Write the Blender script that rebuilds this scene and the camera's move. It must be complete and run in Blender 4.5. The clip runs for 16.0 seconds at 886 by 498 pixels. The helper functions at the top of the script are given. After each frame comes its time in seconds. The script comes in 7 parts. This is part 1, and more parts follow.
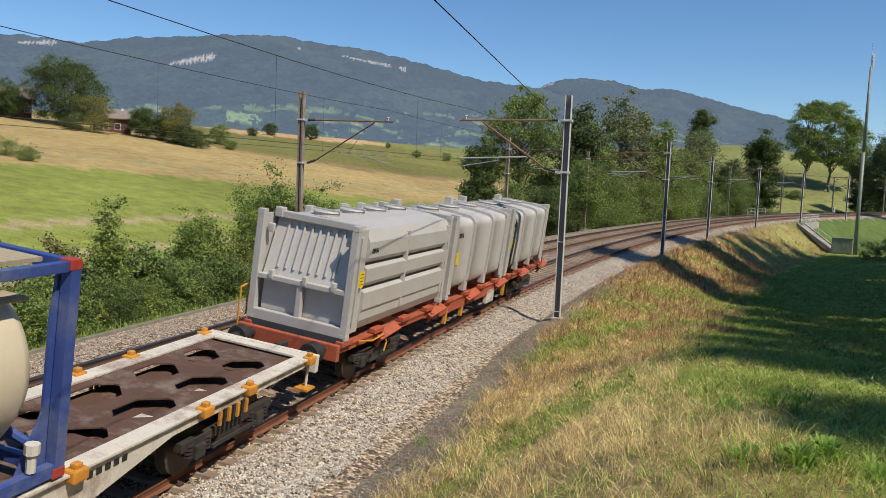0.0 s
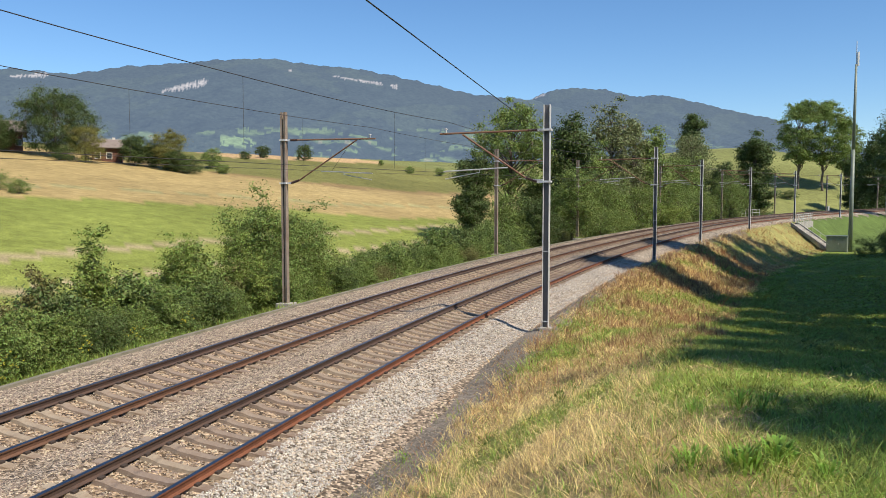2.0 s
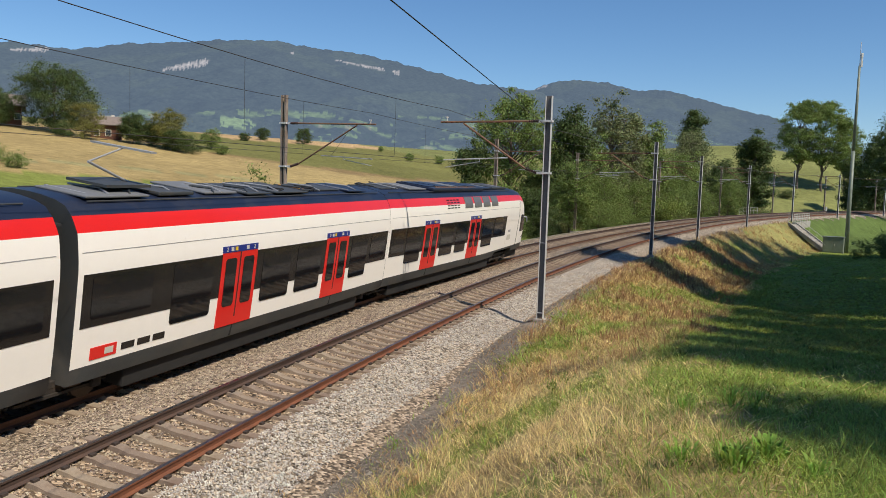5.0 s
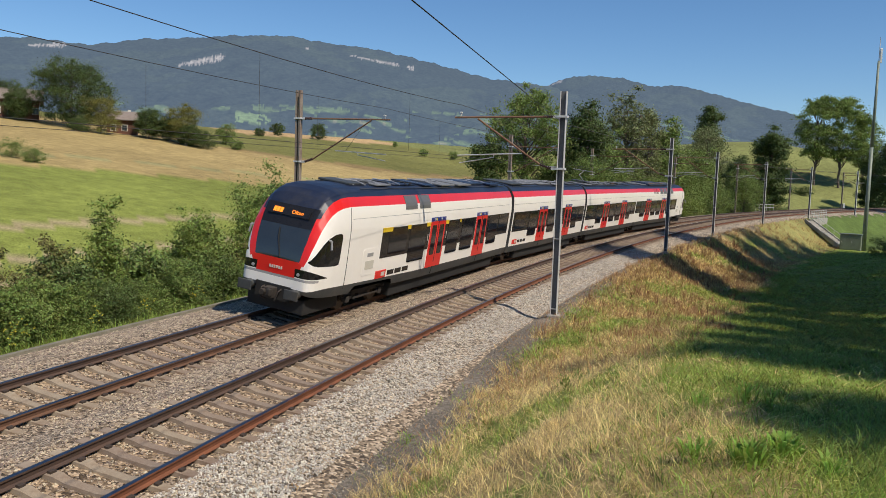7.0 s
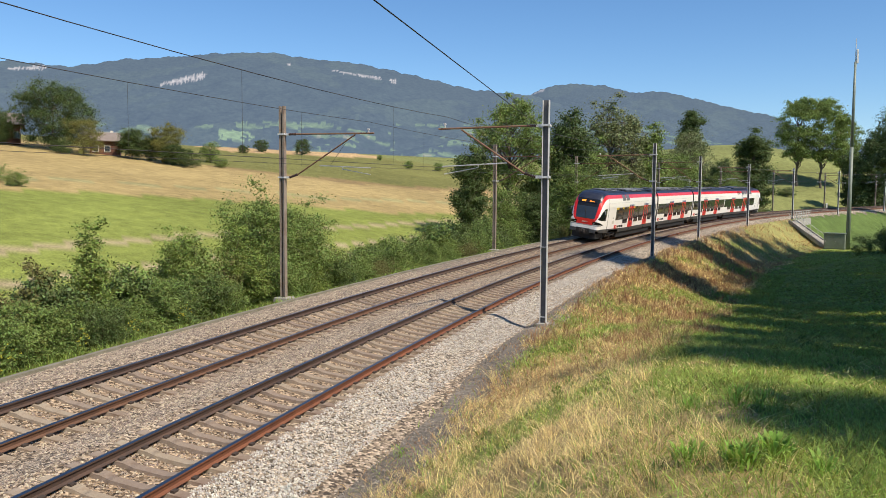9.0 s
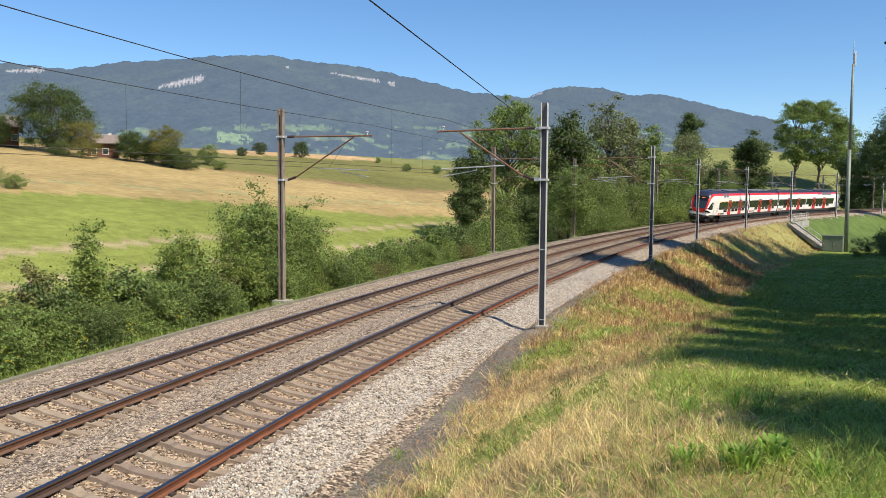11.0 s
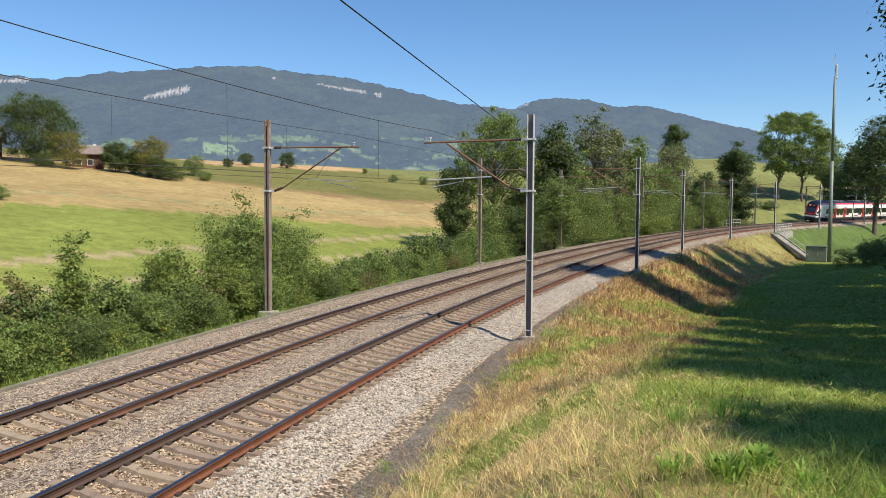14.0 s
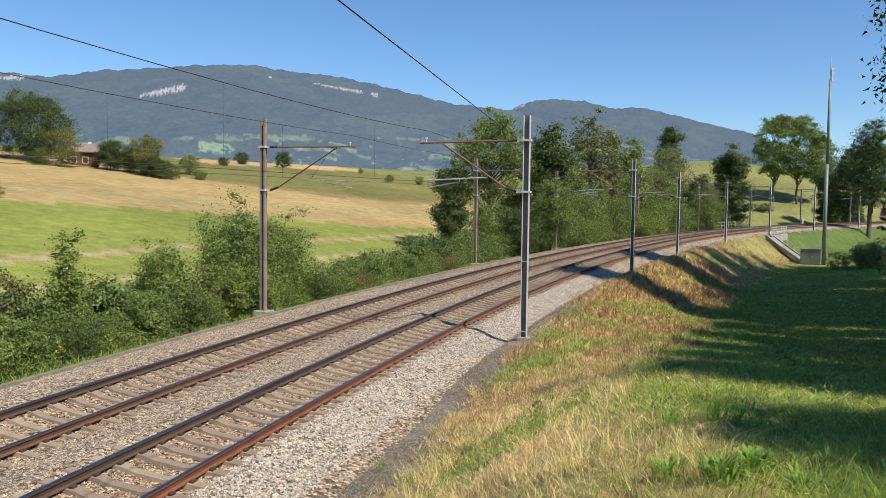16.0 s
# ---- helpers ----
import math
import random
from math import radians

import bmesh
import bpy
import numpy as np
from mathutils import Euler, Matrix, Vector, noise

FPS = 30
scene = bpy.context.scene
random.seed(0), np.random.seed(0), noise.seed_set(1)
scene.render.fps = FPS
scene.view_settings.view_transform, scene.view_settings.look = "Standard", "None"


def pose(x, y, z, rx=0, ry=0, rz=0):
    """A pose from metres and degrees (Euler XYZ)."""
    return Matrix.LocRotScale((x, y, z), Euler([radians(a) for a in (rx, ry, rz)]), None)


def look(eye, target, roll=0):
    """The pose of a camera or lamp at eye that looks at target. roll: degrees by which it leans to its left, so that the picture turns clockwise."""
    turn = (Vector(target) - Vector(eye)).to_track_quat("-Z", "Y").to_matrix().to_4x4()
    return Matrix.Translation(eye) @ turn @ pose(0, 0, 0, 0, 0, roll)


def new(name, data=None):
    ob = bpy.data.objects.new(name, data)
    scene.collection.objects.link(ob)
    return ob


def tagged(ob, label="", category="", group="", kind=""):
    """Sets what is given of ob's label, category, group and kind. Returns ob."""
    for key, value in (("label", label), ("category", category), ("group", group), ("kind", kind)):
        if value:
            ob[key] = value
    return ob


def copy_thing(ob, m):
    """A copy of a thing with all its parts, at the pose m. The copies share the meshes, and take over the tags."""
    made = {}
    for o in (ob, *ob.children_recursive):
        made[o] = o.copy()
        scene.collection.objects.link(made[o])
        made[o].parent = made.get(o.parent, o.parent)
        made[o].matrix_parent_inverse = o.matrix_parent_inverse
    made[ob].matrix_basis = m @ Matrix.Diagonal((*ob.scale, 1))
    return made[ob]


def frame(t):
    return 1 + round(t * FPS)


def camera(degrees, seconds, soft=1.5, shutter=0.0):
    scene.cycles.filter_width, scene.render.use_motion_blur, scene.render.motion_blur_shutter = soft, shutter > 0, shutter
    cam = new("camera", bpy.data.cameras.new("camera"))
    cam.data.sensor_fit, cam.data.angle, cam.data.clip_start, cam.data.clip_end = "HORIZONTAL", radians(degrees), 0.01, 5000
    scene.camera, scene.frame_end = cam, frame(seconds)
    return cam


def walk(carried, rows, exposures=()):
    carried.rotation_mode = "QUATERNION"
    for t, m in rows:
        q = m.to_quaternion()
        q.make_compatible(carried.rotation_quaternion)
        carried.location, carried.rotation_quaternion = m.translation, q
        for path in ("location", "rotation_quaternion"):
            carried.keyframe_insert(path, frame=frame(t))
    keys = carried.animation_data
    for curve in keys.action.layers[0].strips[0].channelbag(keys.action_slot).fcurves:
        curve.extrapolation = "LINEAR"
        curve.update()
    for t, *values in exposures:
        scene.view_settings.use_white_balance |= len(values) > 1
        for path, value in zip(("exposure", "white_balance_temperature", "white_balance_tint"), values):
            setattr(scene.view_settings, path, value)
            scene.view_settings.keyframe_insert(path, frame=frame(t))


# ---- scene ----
# ---------------------------------------------------------------- camera
cam = camera(58.986, 16.0, soft=0.7)
# seconds, x, y, z, yaw, pitch, roll
PATH = [
    (0.0, -0.001, -0.004, 4.958, 0.412, -4.867, -2.455), (0.5, 0.008, -0.002, 4.949, 0.2, -4.681, -2.195),
    (1.0, 0.006, 0.005, 4.96, -0.028, -4.384, -2.148), (1.5, 0.0, 0.0, 4.957, 0.0, -3.802, -2.068),
    (2.0, 0.505, 0.1, 4.932, 0.133, -3.768, -0.022), (2.5, 0.476, 0.107, 4.934, -0.326, -3.833, -0.599),
    (3.0, 0.479, 0.102, 4.934, -0.845, -3.568, -1.091), (3.5, 0.471, 0.109, 4.927, -0.608, -3.83, -1.752),
    (4.0, 0.487, 0.109, 4.929, -0.451, -4.157, -1.886), (6.5, 0.496, 0.112, 4.936, 0.992, -4.953, -1.967),
    (7.0, 0.496, 0.112, 4.928, 1.056, -4.976, -2.029), (7.5, 0.503, 0.108, 4.932, 0.918, -4.85, -1.83),
    (8.0, 0.5, 0.105, 4.93, 0.862, -4.781, -1.925), (8.5, 0.513, 0.098, 4.931, 0.811, -4.921, -1.209),
    (9.0, 0.499, 0.101, 4.928, 0.012, -4.118, -0.353), (11.5, 0.494, 0.111, 4.927, -0.149, -3.904, -0.396),
    (12.0, 0.486, 0.112, 4.929, -0.172, -3.855, -0.692), (12.5, 0.487, 0.103, 4.931, -0.441, -3.813, -0.824),
    (13.0, 0.486, 0.105, 4.932, -0.48, -3.675, -0.806), (13.5, 0.497, 0.105, 4.924, -0.792, -3.455, -0.37),
    (14.0, 0.491, 0.098, 4.935, -1.077, -3.141, -0.339), (14.5, 0.492, 0.105, 4.937, -1.289, -3.219, -0.4),
    (15.0, 0.492, 0.103, 4.934, -1.461, -3.029, -0.492), (15.5, 0.487, 0.097, 4.935, -1.483, -3.035, -0.625),
    (16.0, 0.488, 0.101, 4.936, -1.389, -3.11, -0.721)]
walk(cam, [(t, pose(x, y, z, 90 + p, r, w)) for t, x, y, z, w, p, r in PATH],
     exposures=[(0.0, -0.02), (0.5, 0.08), (1.0, 0.2), (1.5, 0.25), (3.0, 0.25), (3.5, 0.22), (4.0, 0.02), (6.5, -0.12), (7.0, -0.12), (7.5, -0.08), (8.0, 0.08), (8.5, 0.16), (9.0, 0.22), (11.5, 0.32), (12.5, 0.26), (14.0, 0.25), (16.0, 0.24)])

# ---------------------------------------------------------------- daylight
SUN_AZ, SUN_EL = 134.0, 50.0          # clockwise from +y, above the horizon
world = bpy.data.worlds.new("sky")
scene.world = world
world.use_nodes = True
wn = world.node_tree
sky = wn.nodes.new("ShaderNodeTexSky")
sky.sky_type, sky.sun_disc = "NISHITA", False
sky.sun_elevation, sky.sun_rotation = radians(SUN_EL), radians(SUN_AZ)
sky.altitude, sky.air_density, sky.dust_density, sky.ozone_density = 500, 1.0, 0.05, 6.0
wn.nodes["Background"].inputs["Strength"].default_value = 0.12
deep = wn.nodes.new("ShaderNodeHueSaturation")
deep.inputs["Saturation"].default_value = 1.1
wn.links.new(sky.outputs[0], deep.inputs["Color"])
wn.links.new(deep.outputs[0], wn.nodes["Background"].inputs["Color"])
sun_data = bpy.data.lights.new("sun", "SUN")
sun_data.energy, sun_data.angle, sun_data.color = 5.0, radians(0.53), (1.0, 0.90, 0.76)
sun = new("sun", sun_data)
sx, sy = math.sin(radians(SUN_AZ)), math.cos(radians(SUN_AZ))
sun.matrix_world = look((40 * sx, 40 * sy, 40), (40 * sx - sx * math.cos(radians(SUN_EL)), 40 * sy - sy * math.cos(radians(SUN_EL)), 40 - math.sin(radians(SUN_EL))))
# ---------------------------------------------------------------- the line and the lie of the land
# Near track: distance s along it, offset n to its right, height h over its inner rail.
KNOTS = (-400, 0, 50, 100, 150, 210, 420)
CURVE = (0.0028, 0.0028, 0.00273, 0.00284, 0.00297, 0.00299, 0.00299)
CLIMB = (0.0, 0.0170, 0.0100, 0.0128, 0.0092, 0.0084, 0.004)
TRACK_GAP, CANT_NEAR, CANT_FAR, FAR_DROP = 4.274, 0.172, 0.207, -0.067
LS = np.arange(-400.0, 420.5, 0.5)
_i0 = int(np.searchsorted(LS, 0.0))


def _cum(v):
    c = np.concatenate([[0.0], np.cumsum((v[1:] + v[:-1]) / 2 * 0.5)])
    return c - c[_i0]


LT = _cum(np.interp(LS, KNOTS, CURVE)) + radians(15.22)
LX, LY = _cum(np.sin(LT)) - 8.415, _cum(np.cos(LT))
LZ = _cum(np.interp(LS, KNOTS, CLIMB))


def at(s, n=0.0, h=0.0):
    """World place of a point given along the line."""
    x, y, t, z = (np.interp(s, LS, a) for a in (LX, LY, LT, LZ))
    return x + n * np.cos(t), y - n * np.sin(t), z + h


def heading(s):
    return float(np.interp(s, LS, LT))


def along(x, y):
    """s, n and the rail height for plan places (arrays)."""
    x, y = np.atleast_1d(np.asarray(x, float)), np.atleast_1d(np.asarray(y, float))
    s, n = np.empty_like(x), np.empty_like(x)
    for a in range(0, len(x), 4000):
        d = (x[a:a + 4000, None] - LX[None, ::4]) ** 2 + (y[a:a + 4000, None] - LY[None, ::4]) ** 2
        i = d.argmin(1) * 4
        t = LT[i]
        ds = (x[a:a + 4000] - LX[i]) * np.sin(t) + (y[a:a + 4000] - LY[i]) * np.cos(t)
        ss = np.clip(LS[i] + ds, LS[0], LS[-1])
        px, py, tt = (np.interp(ss, LS, q) for q in (LX, LY, LT))
        s[a:a + 4000] = ss
        n[a:a + 4000] = (x[a:a + 4000] - px) * np.cos(tt) - (y[a:a + 4000] - py) * np.sin(tt)
    return s, n, np.interp(s, LS, LZ)


def _step(v):
    v = np.clip(v, 0, 1)
    return v * v * (3 - 2 * v)


def _wave(x, y, size, seed):
    """Soft irregular swell, -1 to 1."""
    a = seed * 1.7
    return (np.sin(x / size + a) * np.cos(y / size * 0.9 - a * 0.6) + 0.5 * np.sin(x / size * 2.3 - y / size * 1.9 + a * 2.1)
            + 0.25 * np.sin(x / size * 4.1 + y / size * 3.7 - a)) / 1.75


def ground(x, y):
    """Height of the ground."""
    x, y = np.atleast_1d(np.asarray(x, float)), np.atleast_1d(np.asarray(y, float))
    s, n, zt = along(x, y)
    bed = zt - 0.62 + 0.27 * _step((n - 2.3) / 0.9) * _step((s - 20) / 8)
    # bank and meadow beyond the near track: high by the camera, below the rails farther on
    meadow = np.interp(s, (-60, -10, 2, 9, 13, 18, 24, 34, 46, 55, 71, 110, 160, 240, 400),
                       (4.6, 3.6, 3.3, 2.85, 2.4, 1.85, 1.05, -0.25, -1.3, -1.7, -2.0, -2.6, -2.4, -1.0, 0.0))
    rise = np.interp(n, (0, 14, 22, 40, 80, 300, 900, 3500), (0, 0, 0.8, 3.2, 5, 14, 30, 40))
    right = bed + (meadow + rise - bed) * _step((n - 2.7) / 6.6) + 0.05 * _wave(x, y, 1.1, 1) * _step((n - 3.2) / 2)
    # fields beyond the far track, climbing to a crest, then the valley
    m = -n
    fields = np.interp(m, (9, 13, 19, 33, 60, 100, 155, 190, 250, 420, 800, 3500), (-1.2, -2.2, -2.0, 0.7, 5, 10.8, 18.0, 19.6, 16.5, -4, -30, -40))
    left = bed + (fields - bed) * _step((m - 8.6) / 4.5) + 0.5 * _wave(x, y, 37, 2) * _step((m - 20) / 60) + 0.06 * _wave(x, y, 2.3, 5) * _step((m - 9) / 3)
    hill = 12.5 * np.exp(-(((x - 112) / 48) ** 2 + ((y - 292) / 62) ** 2)) + 5 * np.exp(-(((x - 190) / 60) ** 2 + ((y - 300) / 50) ** 2))
    left = left + hill * _step((m - 10) / 25)
    return np.where(n > 0, right, left)


def zat(x, y):
    return float(ground(x, y)[0])
# ---------------------------------------------------------------- materials
def _node(nt, kind, **kw):
    nd = nt.nodes.new(kind)
    for k, v in kw.items():
        nd.inputs[k].default_value = v
    return nd


def mat(name, c1, c2=None, rough=0.6, metal=0.0, scale=3.0, fine=40.0, bump=0.15, dist=0.01, spread=0.25, dirt=None, dirt_amt=0.5,
        island=0.0, each=0.0, trans=0.0, coords="Object", stretch=None, spec=0.5, coat=0.0, emit=None, emit_strength=1.0):
    """Noise-varied surface: c1 to c2 over patches, finer grain, stains of dirt, relief."""
    m = bpy.data.materials.new(name)
    m.use_nodes = True
    nt = m.node_tree
    b = nt.nodes["Principled BSDF"]
    co = _node(nt, "ShaderNodeTexCoord").outputs[coords]
    if stretch:
        mp = _node(nt, "ShaderNodeMapping", Scale=stretch)
        nt.links.new(co, mp.inputs["Vector"])
        co = mp.outputs[0]
    big = _node(nt, "ShaderNodeTexNoise", Scale=scale, Detail=4.0, Roughness=0.6)
    small = _node(nt, "ShaderNodeTexNoise", Scale=fine, Detail=3.0, Roughness=0.65)
    for q in (big, small):
        nt.links.new(co, q.inputs["Vector"])
    c2 = c2 or tuple(min(1, v * (1 - spread)) for v in c1)
    ramp = nt.nodes.new("ShaderNodeValToRGB")
    ramp.color_ramp.elements[0].position, ramp.color_ramp.elements[1].position = 0.36, 0.64
    ramp.color_ramp.elements[0].color, ramp.color_ramp.elements[1].color = (*c2, 1), (*c1, 1)
    add = nt.nodes.new("ShaderNodeMath")
    add.operation = "MULTIPLY_ADD"
    add.inputs[1].default_value = 0.5
    half = nt.nodes.new("ShaderNodeMath")
    half.operation = "MULTIPLY"
    half.inputs[1].default_value = 0.5
    nt.links.new(small.outputs[0], half.inputs[0])
    nt.links.new(big.outputs[0], add.inputs[0])
    nt.links.new(half.outputs[0], add.inputs[2])
    nt.links.new(add.outputs[0], ramp.inputs[0])
    col = ramp.outputs[0]
    if dirt:
        dn = _node(nt, "ShaderNodeTexNoise", Scale=scale * 0.7, Detail=6.0, Roughness=0.75)
        nt.links.new(co, dn.inputs["Vector"])
        dr = nt.nodes.new("ShaderNodeMapRange")
        dr.inputs[1].default_value, dr.inputs[2].default_value = 0.5, 0.68
        dr.inputs[4].default_value = dirt_amt
        nt.links.new(dn.outputs[0], dr.inputs[0])
        mx = nt.nodes.new("ShaderNodeMix")
        mx.data_type = "RGBA"
        nt.links.new(dr.outputs[0], mx.inputs[0])
        nt.links.new(col, mx.inputs[6])
        mx.inputs[7].default_value = (*dirt, 1)
        col = mx.outputs[2]
    if island or each:
        hs = nt.nodes.new("ShaderNodeHueSaturation")
        src = nt.nodes.new("ShaderNodeNewGeometry").outputs["Random Per Island"] if island else nt.nodes.new("ShaderNodeObjectInfo").outputs["Random"]
        amt = island or each
        for slot, lo, hi in (("Value", 1 - amt, 1 + amt), ("Hue", 0.5 - amt * 0.06, 0.5 + amt * 0.06)):
            mr = nt.nodes.new("ShaderNodeMapRange")
            mr.inputs[3].default_value, mr.inputs[4].default_value = lo, hi
            nt.links.new(src, mr.inputs[0])
            nt.links.new(mr.outputs[0], hs.inputs[slot])
        nt.links.new(col, hs.inputs["Color"])
        col = hs.outputs[0]
    nt.links.new(col, b.inputs["Base Color"])
    b.inputs["Roughness"].default_value, b.inputs["Metallic"].default_value = rough, metal
    b.inputs["Specular IOR Level"].default_value = spec
    b.inputs["Coat Weight"].default_value = coat
    if emit:
        b.inputs["Emission Color"].default_value, b.inputs["Emission Strength"].default_value = (*emit, 1), emit_strength
    if bump:
        bp = _node(nt, "ShaderNodeBump", Strength=bump, Distance=dist)
        nt.links.new(small.outputs[0], bp.inputs["Height"])
        nt.links.new(bp.outputs[0], b.inputs["Normal"])
    if trans:
        tr = nt.nodes.new("ShaderNodeBsdfTranslucent")
        nt.links.new(col, tr.inputs[0])
        ms = nt.nodes.new("ShaderNodeMixShader")
        ms.inputs[0].default_value = trans
        out = nt.nodes["Material Output"]
        nt.links.new(b.outputs[0], ms.inputs[1])
        nt.links.new(tr.outputs[0], ms.inputs[2])
        nt.links.new(ms.outputs[0], out.inputs[0])
    return m


def ground_material():
    """Field colours come with the mesh; grain, tufts and clods here."""
    m = bpy.data.materials.new("ground")
    m.use_nodes = True
    nt = m.node_tree
    b = nt.nodes["Principled BSDF"]
    at_ = nt.nodes.new("ShaderNodeVertexColor")
    at_.layer_name = "soil"
    co = nt.nodes.new("ShaderNodeTexCoord").outputs["Object"]
    last = at_.outputs[0]
    for sc, det, lo, hi in ((0.05, 5.0, 0.78, 1.22), (0.7, 5.0, 0.75, 1.25), (9.0, 4.0, 0.55, 1.45)):
        nz = _node(nt, "ShaderNodeTexNoise", Scale=sc, Detail=det, Roughness=0.65)
        nt.links.new(co, nz.inputs["Vector"])
        mr = nt.nodes.new("ShaderNodeMapRange")
        mr.inputs[1].default_value, mr.inputs[2].default_value, mr.inputs[3].default_value, mr.inputs[4].default_value = 0.3, 0.7, lo, hi
        nt.links.new(nz.outputs[0], mr.inputs[0])
        mx = nt.nodes.new("ShaderNodeMix")
        mx.data_type, mx.blend_type = "RGBA", "MULTIPLY"
        mx.inputs[0].default_value = 1
        nt.links.new(last, mx.inputs[6])
        nt.links.new(mr.outputs[0], mx.inputs[7])
        last = mx.outputs[2]
    nt.links.new(last, b.inputs["Base Color"])
    b.inputs["Roughness"].default_value, b.inputs["Specular IOR Level"].default_value = 0.95, 0.15
    bp = _node(nt, "ShaderNodeBump", Strength=0.7, Distance=0.06)
    nt.links.new(nz.outputs[0], bp.inputs["Height"])
    nt.links.new(bp.outputs[0], b.inputs["Normal"])
    return m


def ballast_material():
    m = bpy.data.materials.new("ballast")
    m.use_nodes = True
    nt = m.node_tree
    b = nt.nodes["Principled BSDF"]
    co = nt.nodes.new("ShaderNodeTexCoord").outputs["Object"]
    vo = _node(nt, "ShaderNodeTexVoronoi", Scale=17.0)
    nt.links.new(co, vo.inputs["Vector"])
    ramp = nt.nodes.new("ShaderNodeValToRGB")
    els = ramp.color_ramp.elements
    els[0].color, els[1].color = (0.035, 0.029, 0.023, 1), (0.62, 0.57, 0.50, 1)
    for p, c in ((0.35, (0.165, 0.14, 0.112, 1)), (0.7, (0.35, 0.31, 0.255, 1))):
        e = els.new(p)
        e.color = c
    sep = nt.nodes.new("ShaderNodeSeparateColor")
    nt.links.new(vo.outputs["Color"], sep.inputs[0])
    nt.links.new(sep.outputs[0], ramp.inputs[0])
    big = _node(nt, "ShaderNodeTexNoise", Scale=0.5, Detail=5.0)
    nt.links.new(co, big.inputs["Vector"])
    at_ = nt.nodes.new("ShaderNodeVertexColor")
    at_.layer_name = "soil"
    mx = nt.nodes.new("ShaderNodeMix")
    mx.data_type, mx.blend_type = "RGBA", "MULTIPLY"
    mx.inputs[0].default_value = 1
    nt.links.new(ramp.outputs[0], mx.inputs[6])
    nt.links.new(at_.outputs[0], mx.inputs[7])
    nt.links.new(mx.outputs[2], b.inputs["Base Color"])
    b.inputs["Roughness"].default_value = 0.9
    bp = _node(nt, "ShaderNodeBump", Strength=1.0, Distance=0.04)
    bp.invert = True
    nt.links.new(vo.outputs["Distance"], bp.inputs["Height"])
    nt.links.new(bp.outputs[0], b.inputs["Normal"])
    return m


def leafy(name, c1, c2, amt=0.5, trans=0.3):
    return mat(name, c1, c2, rough=0.55, scale=1.2, fine=9.0, bump=0, island=amt, trans=trans, spec=0.3)


GROUND, BALLAST = ground_material(), ballast_material()
STONE = mat("crushed_stone", (0.50, 0.41, 0.32), (0.24, 0.185, 0.135), rough=0.9, scale=6, island=0.45, bump=0.4)
STONE_NEW = mat("fresh_crushed_stone", (0.66, 0.62, 0.55), (0.36, 0.33, 0.295), rough=0.9, scale=6, island=0.4, bump=0.4)
STONE_DULL = mat("dull_gravel", (0.34, 0.30, 0.25), (0.18, 0.155, 0.13), rough=0.95, scale=6, island=0.5, bump=0.4)
SLEEPER = mat("weathered_concrete_sleeper", (0.36, 0.29, 0.215), (0.22, 0.165, 0.12), rough=0.9, scale=2, fine=60, each=0.15, dirt=(0.16, 0.09, 0.05), dirt_amt=0.6)
RUST = mat("rail_rust", (0.23, 0.085, 0.04), (0.12, 0.05, 0.03), rough=0.85, scale=2, fine=50, bump=0.3)
RUST_OLD = mat("dark_rail_rust", (0.105, 0.062, 0.045), (0.06, 0.04, 0.033), rough=0.85, scale=2, fine=50, bump=0.3)
RAILHEAD = mat("running_surface", (0.30, 0.29, 0.29), (0.18, 0.17, 0.17), rough=0.33, metal=1.0, scale=4, stretch=(1, 1, 1), bump=0.02)
CLIP = mat("rail_fastening", (0.07, 0.05, 0.04), (0.04, 0.03, 0.025), rough=0.8, bump=0.2)
CONCRETE = mat("concrete", (0.46, 0.43, 0.38), (0.31, 0.29, 0.26), rough=0.9, scale=1.5, fine=30, bump=0.3, dirt=(0.15, 0.14, 0.11))
MOSSY = mat("mossy_old_concrete", (0.27, 0.245, 0.19), (0.15, 0.14, 0.095), rough=0.95, scale=1.5, fine=20, bump=0.4, dirt=(0.10, 0.10, 0.05), dirt_amt=0.8)
GALV = mat("galvanised_steel", (0.68, 0.68, 0.67), (0.52, 0.52, 0.52), rough=0.5, metal=0.15, scale=3, fine=25, bump=0.08)
# mast web: shade between the flanges painted in as a darker steel
WEB_SHADE = mat("shaded_galvanised_web", (0.15, 0.15, 0.155), (0.09, 0.09, 0.095), rough=0.7, metal=0.2, scale=2, fine=25, bump=0.1)
OLDSTEEL = mat("brown_weathered_steel", (0.38, 0.32, 0.26), (0.22, 0.165, 0.125), rough=0.75, metal=0.2, scale=2, fine=30, bump=0.2, dirt=(0.14, 0.07, 0.04))
TUBE = mat("rusty_tube", (0.27, 0.15, 0.09), (0.17, 0.09, 0.055), rough=0.75, metal=0.2, scale=4, bump=0.1)
INSULATOR = mat("brown_insulator", (0.07, 0.04, 0.03), rough=0.25, scale=5, bump=0)
WHITEARM = mat("pale_aluminium_arm", (0.75, 0.75, 0.72), (0.6, 0.6, 0.58), rough=0.4, metal=0.4, bump=0)
WIRE = mat("copper_wire", (0.07, 0.065, 0.06), (0.05, 0.045, 0.04), rough=0.6, metal=0.3, bump=0)
CABLE = mat("black_cable", (0.012, 0.012, 0.012), (0.02, 0.02, 0.02), rough=0.6, bump=0.1)
GREENPAINT = mat("grey_green_paint", (0.22, 0.26, 0.21), (0.17, 0.20, 0.16), rough=0.5, scale=2, bump=0.05, dirt=(0.12, 0.12, 0.1))
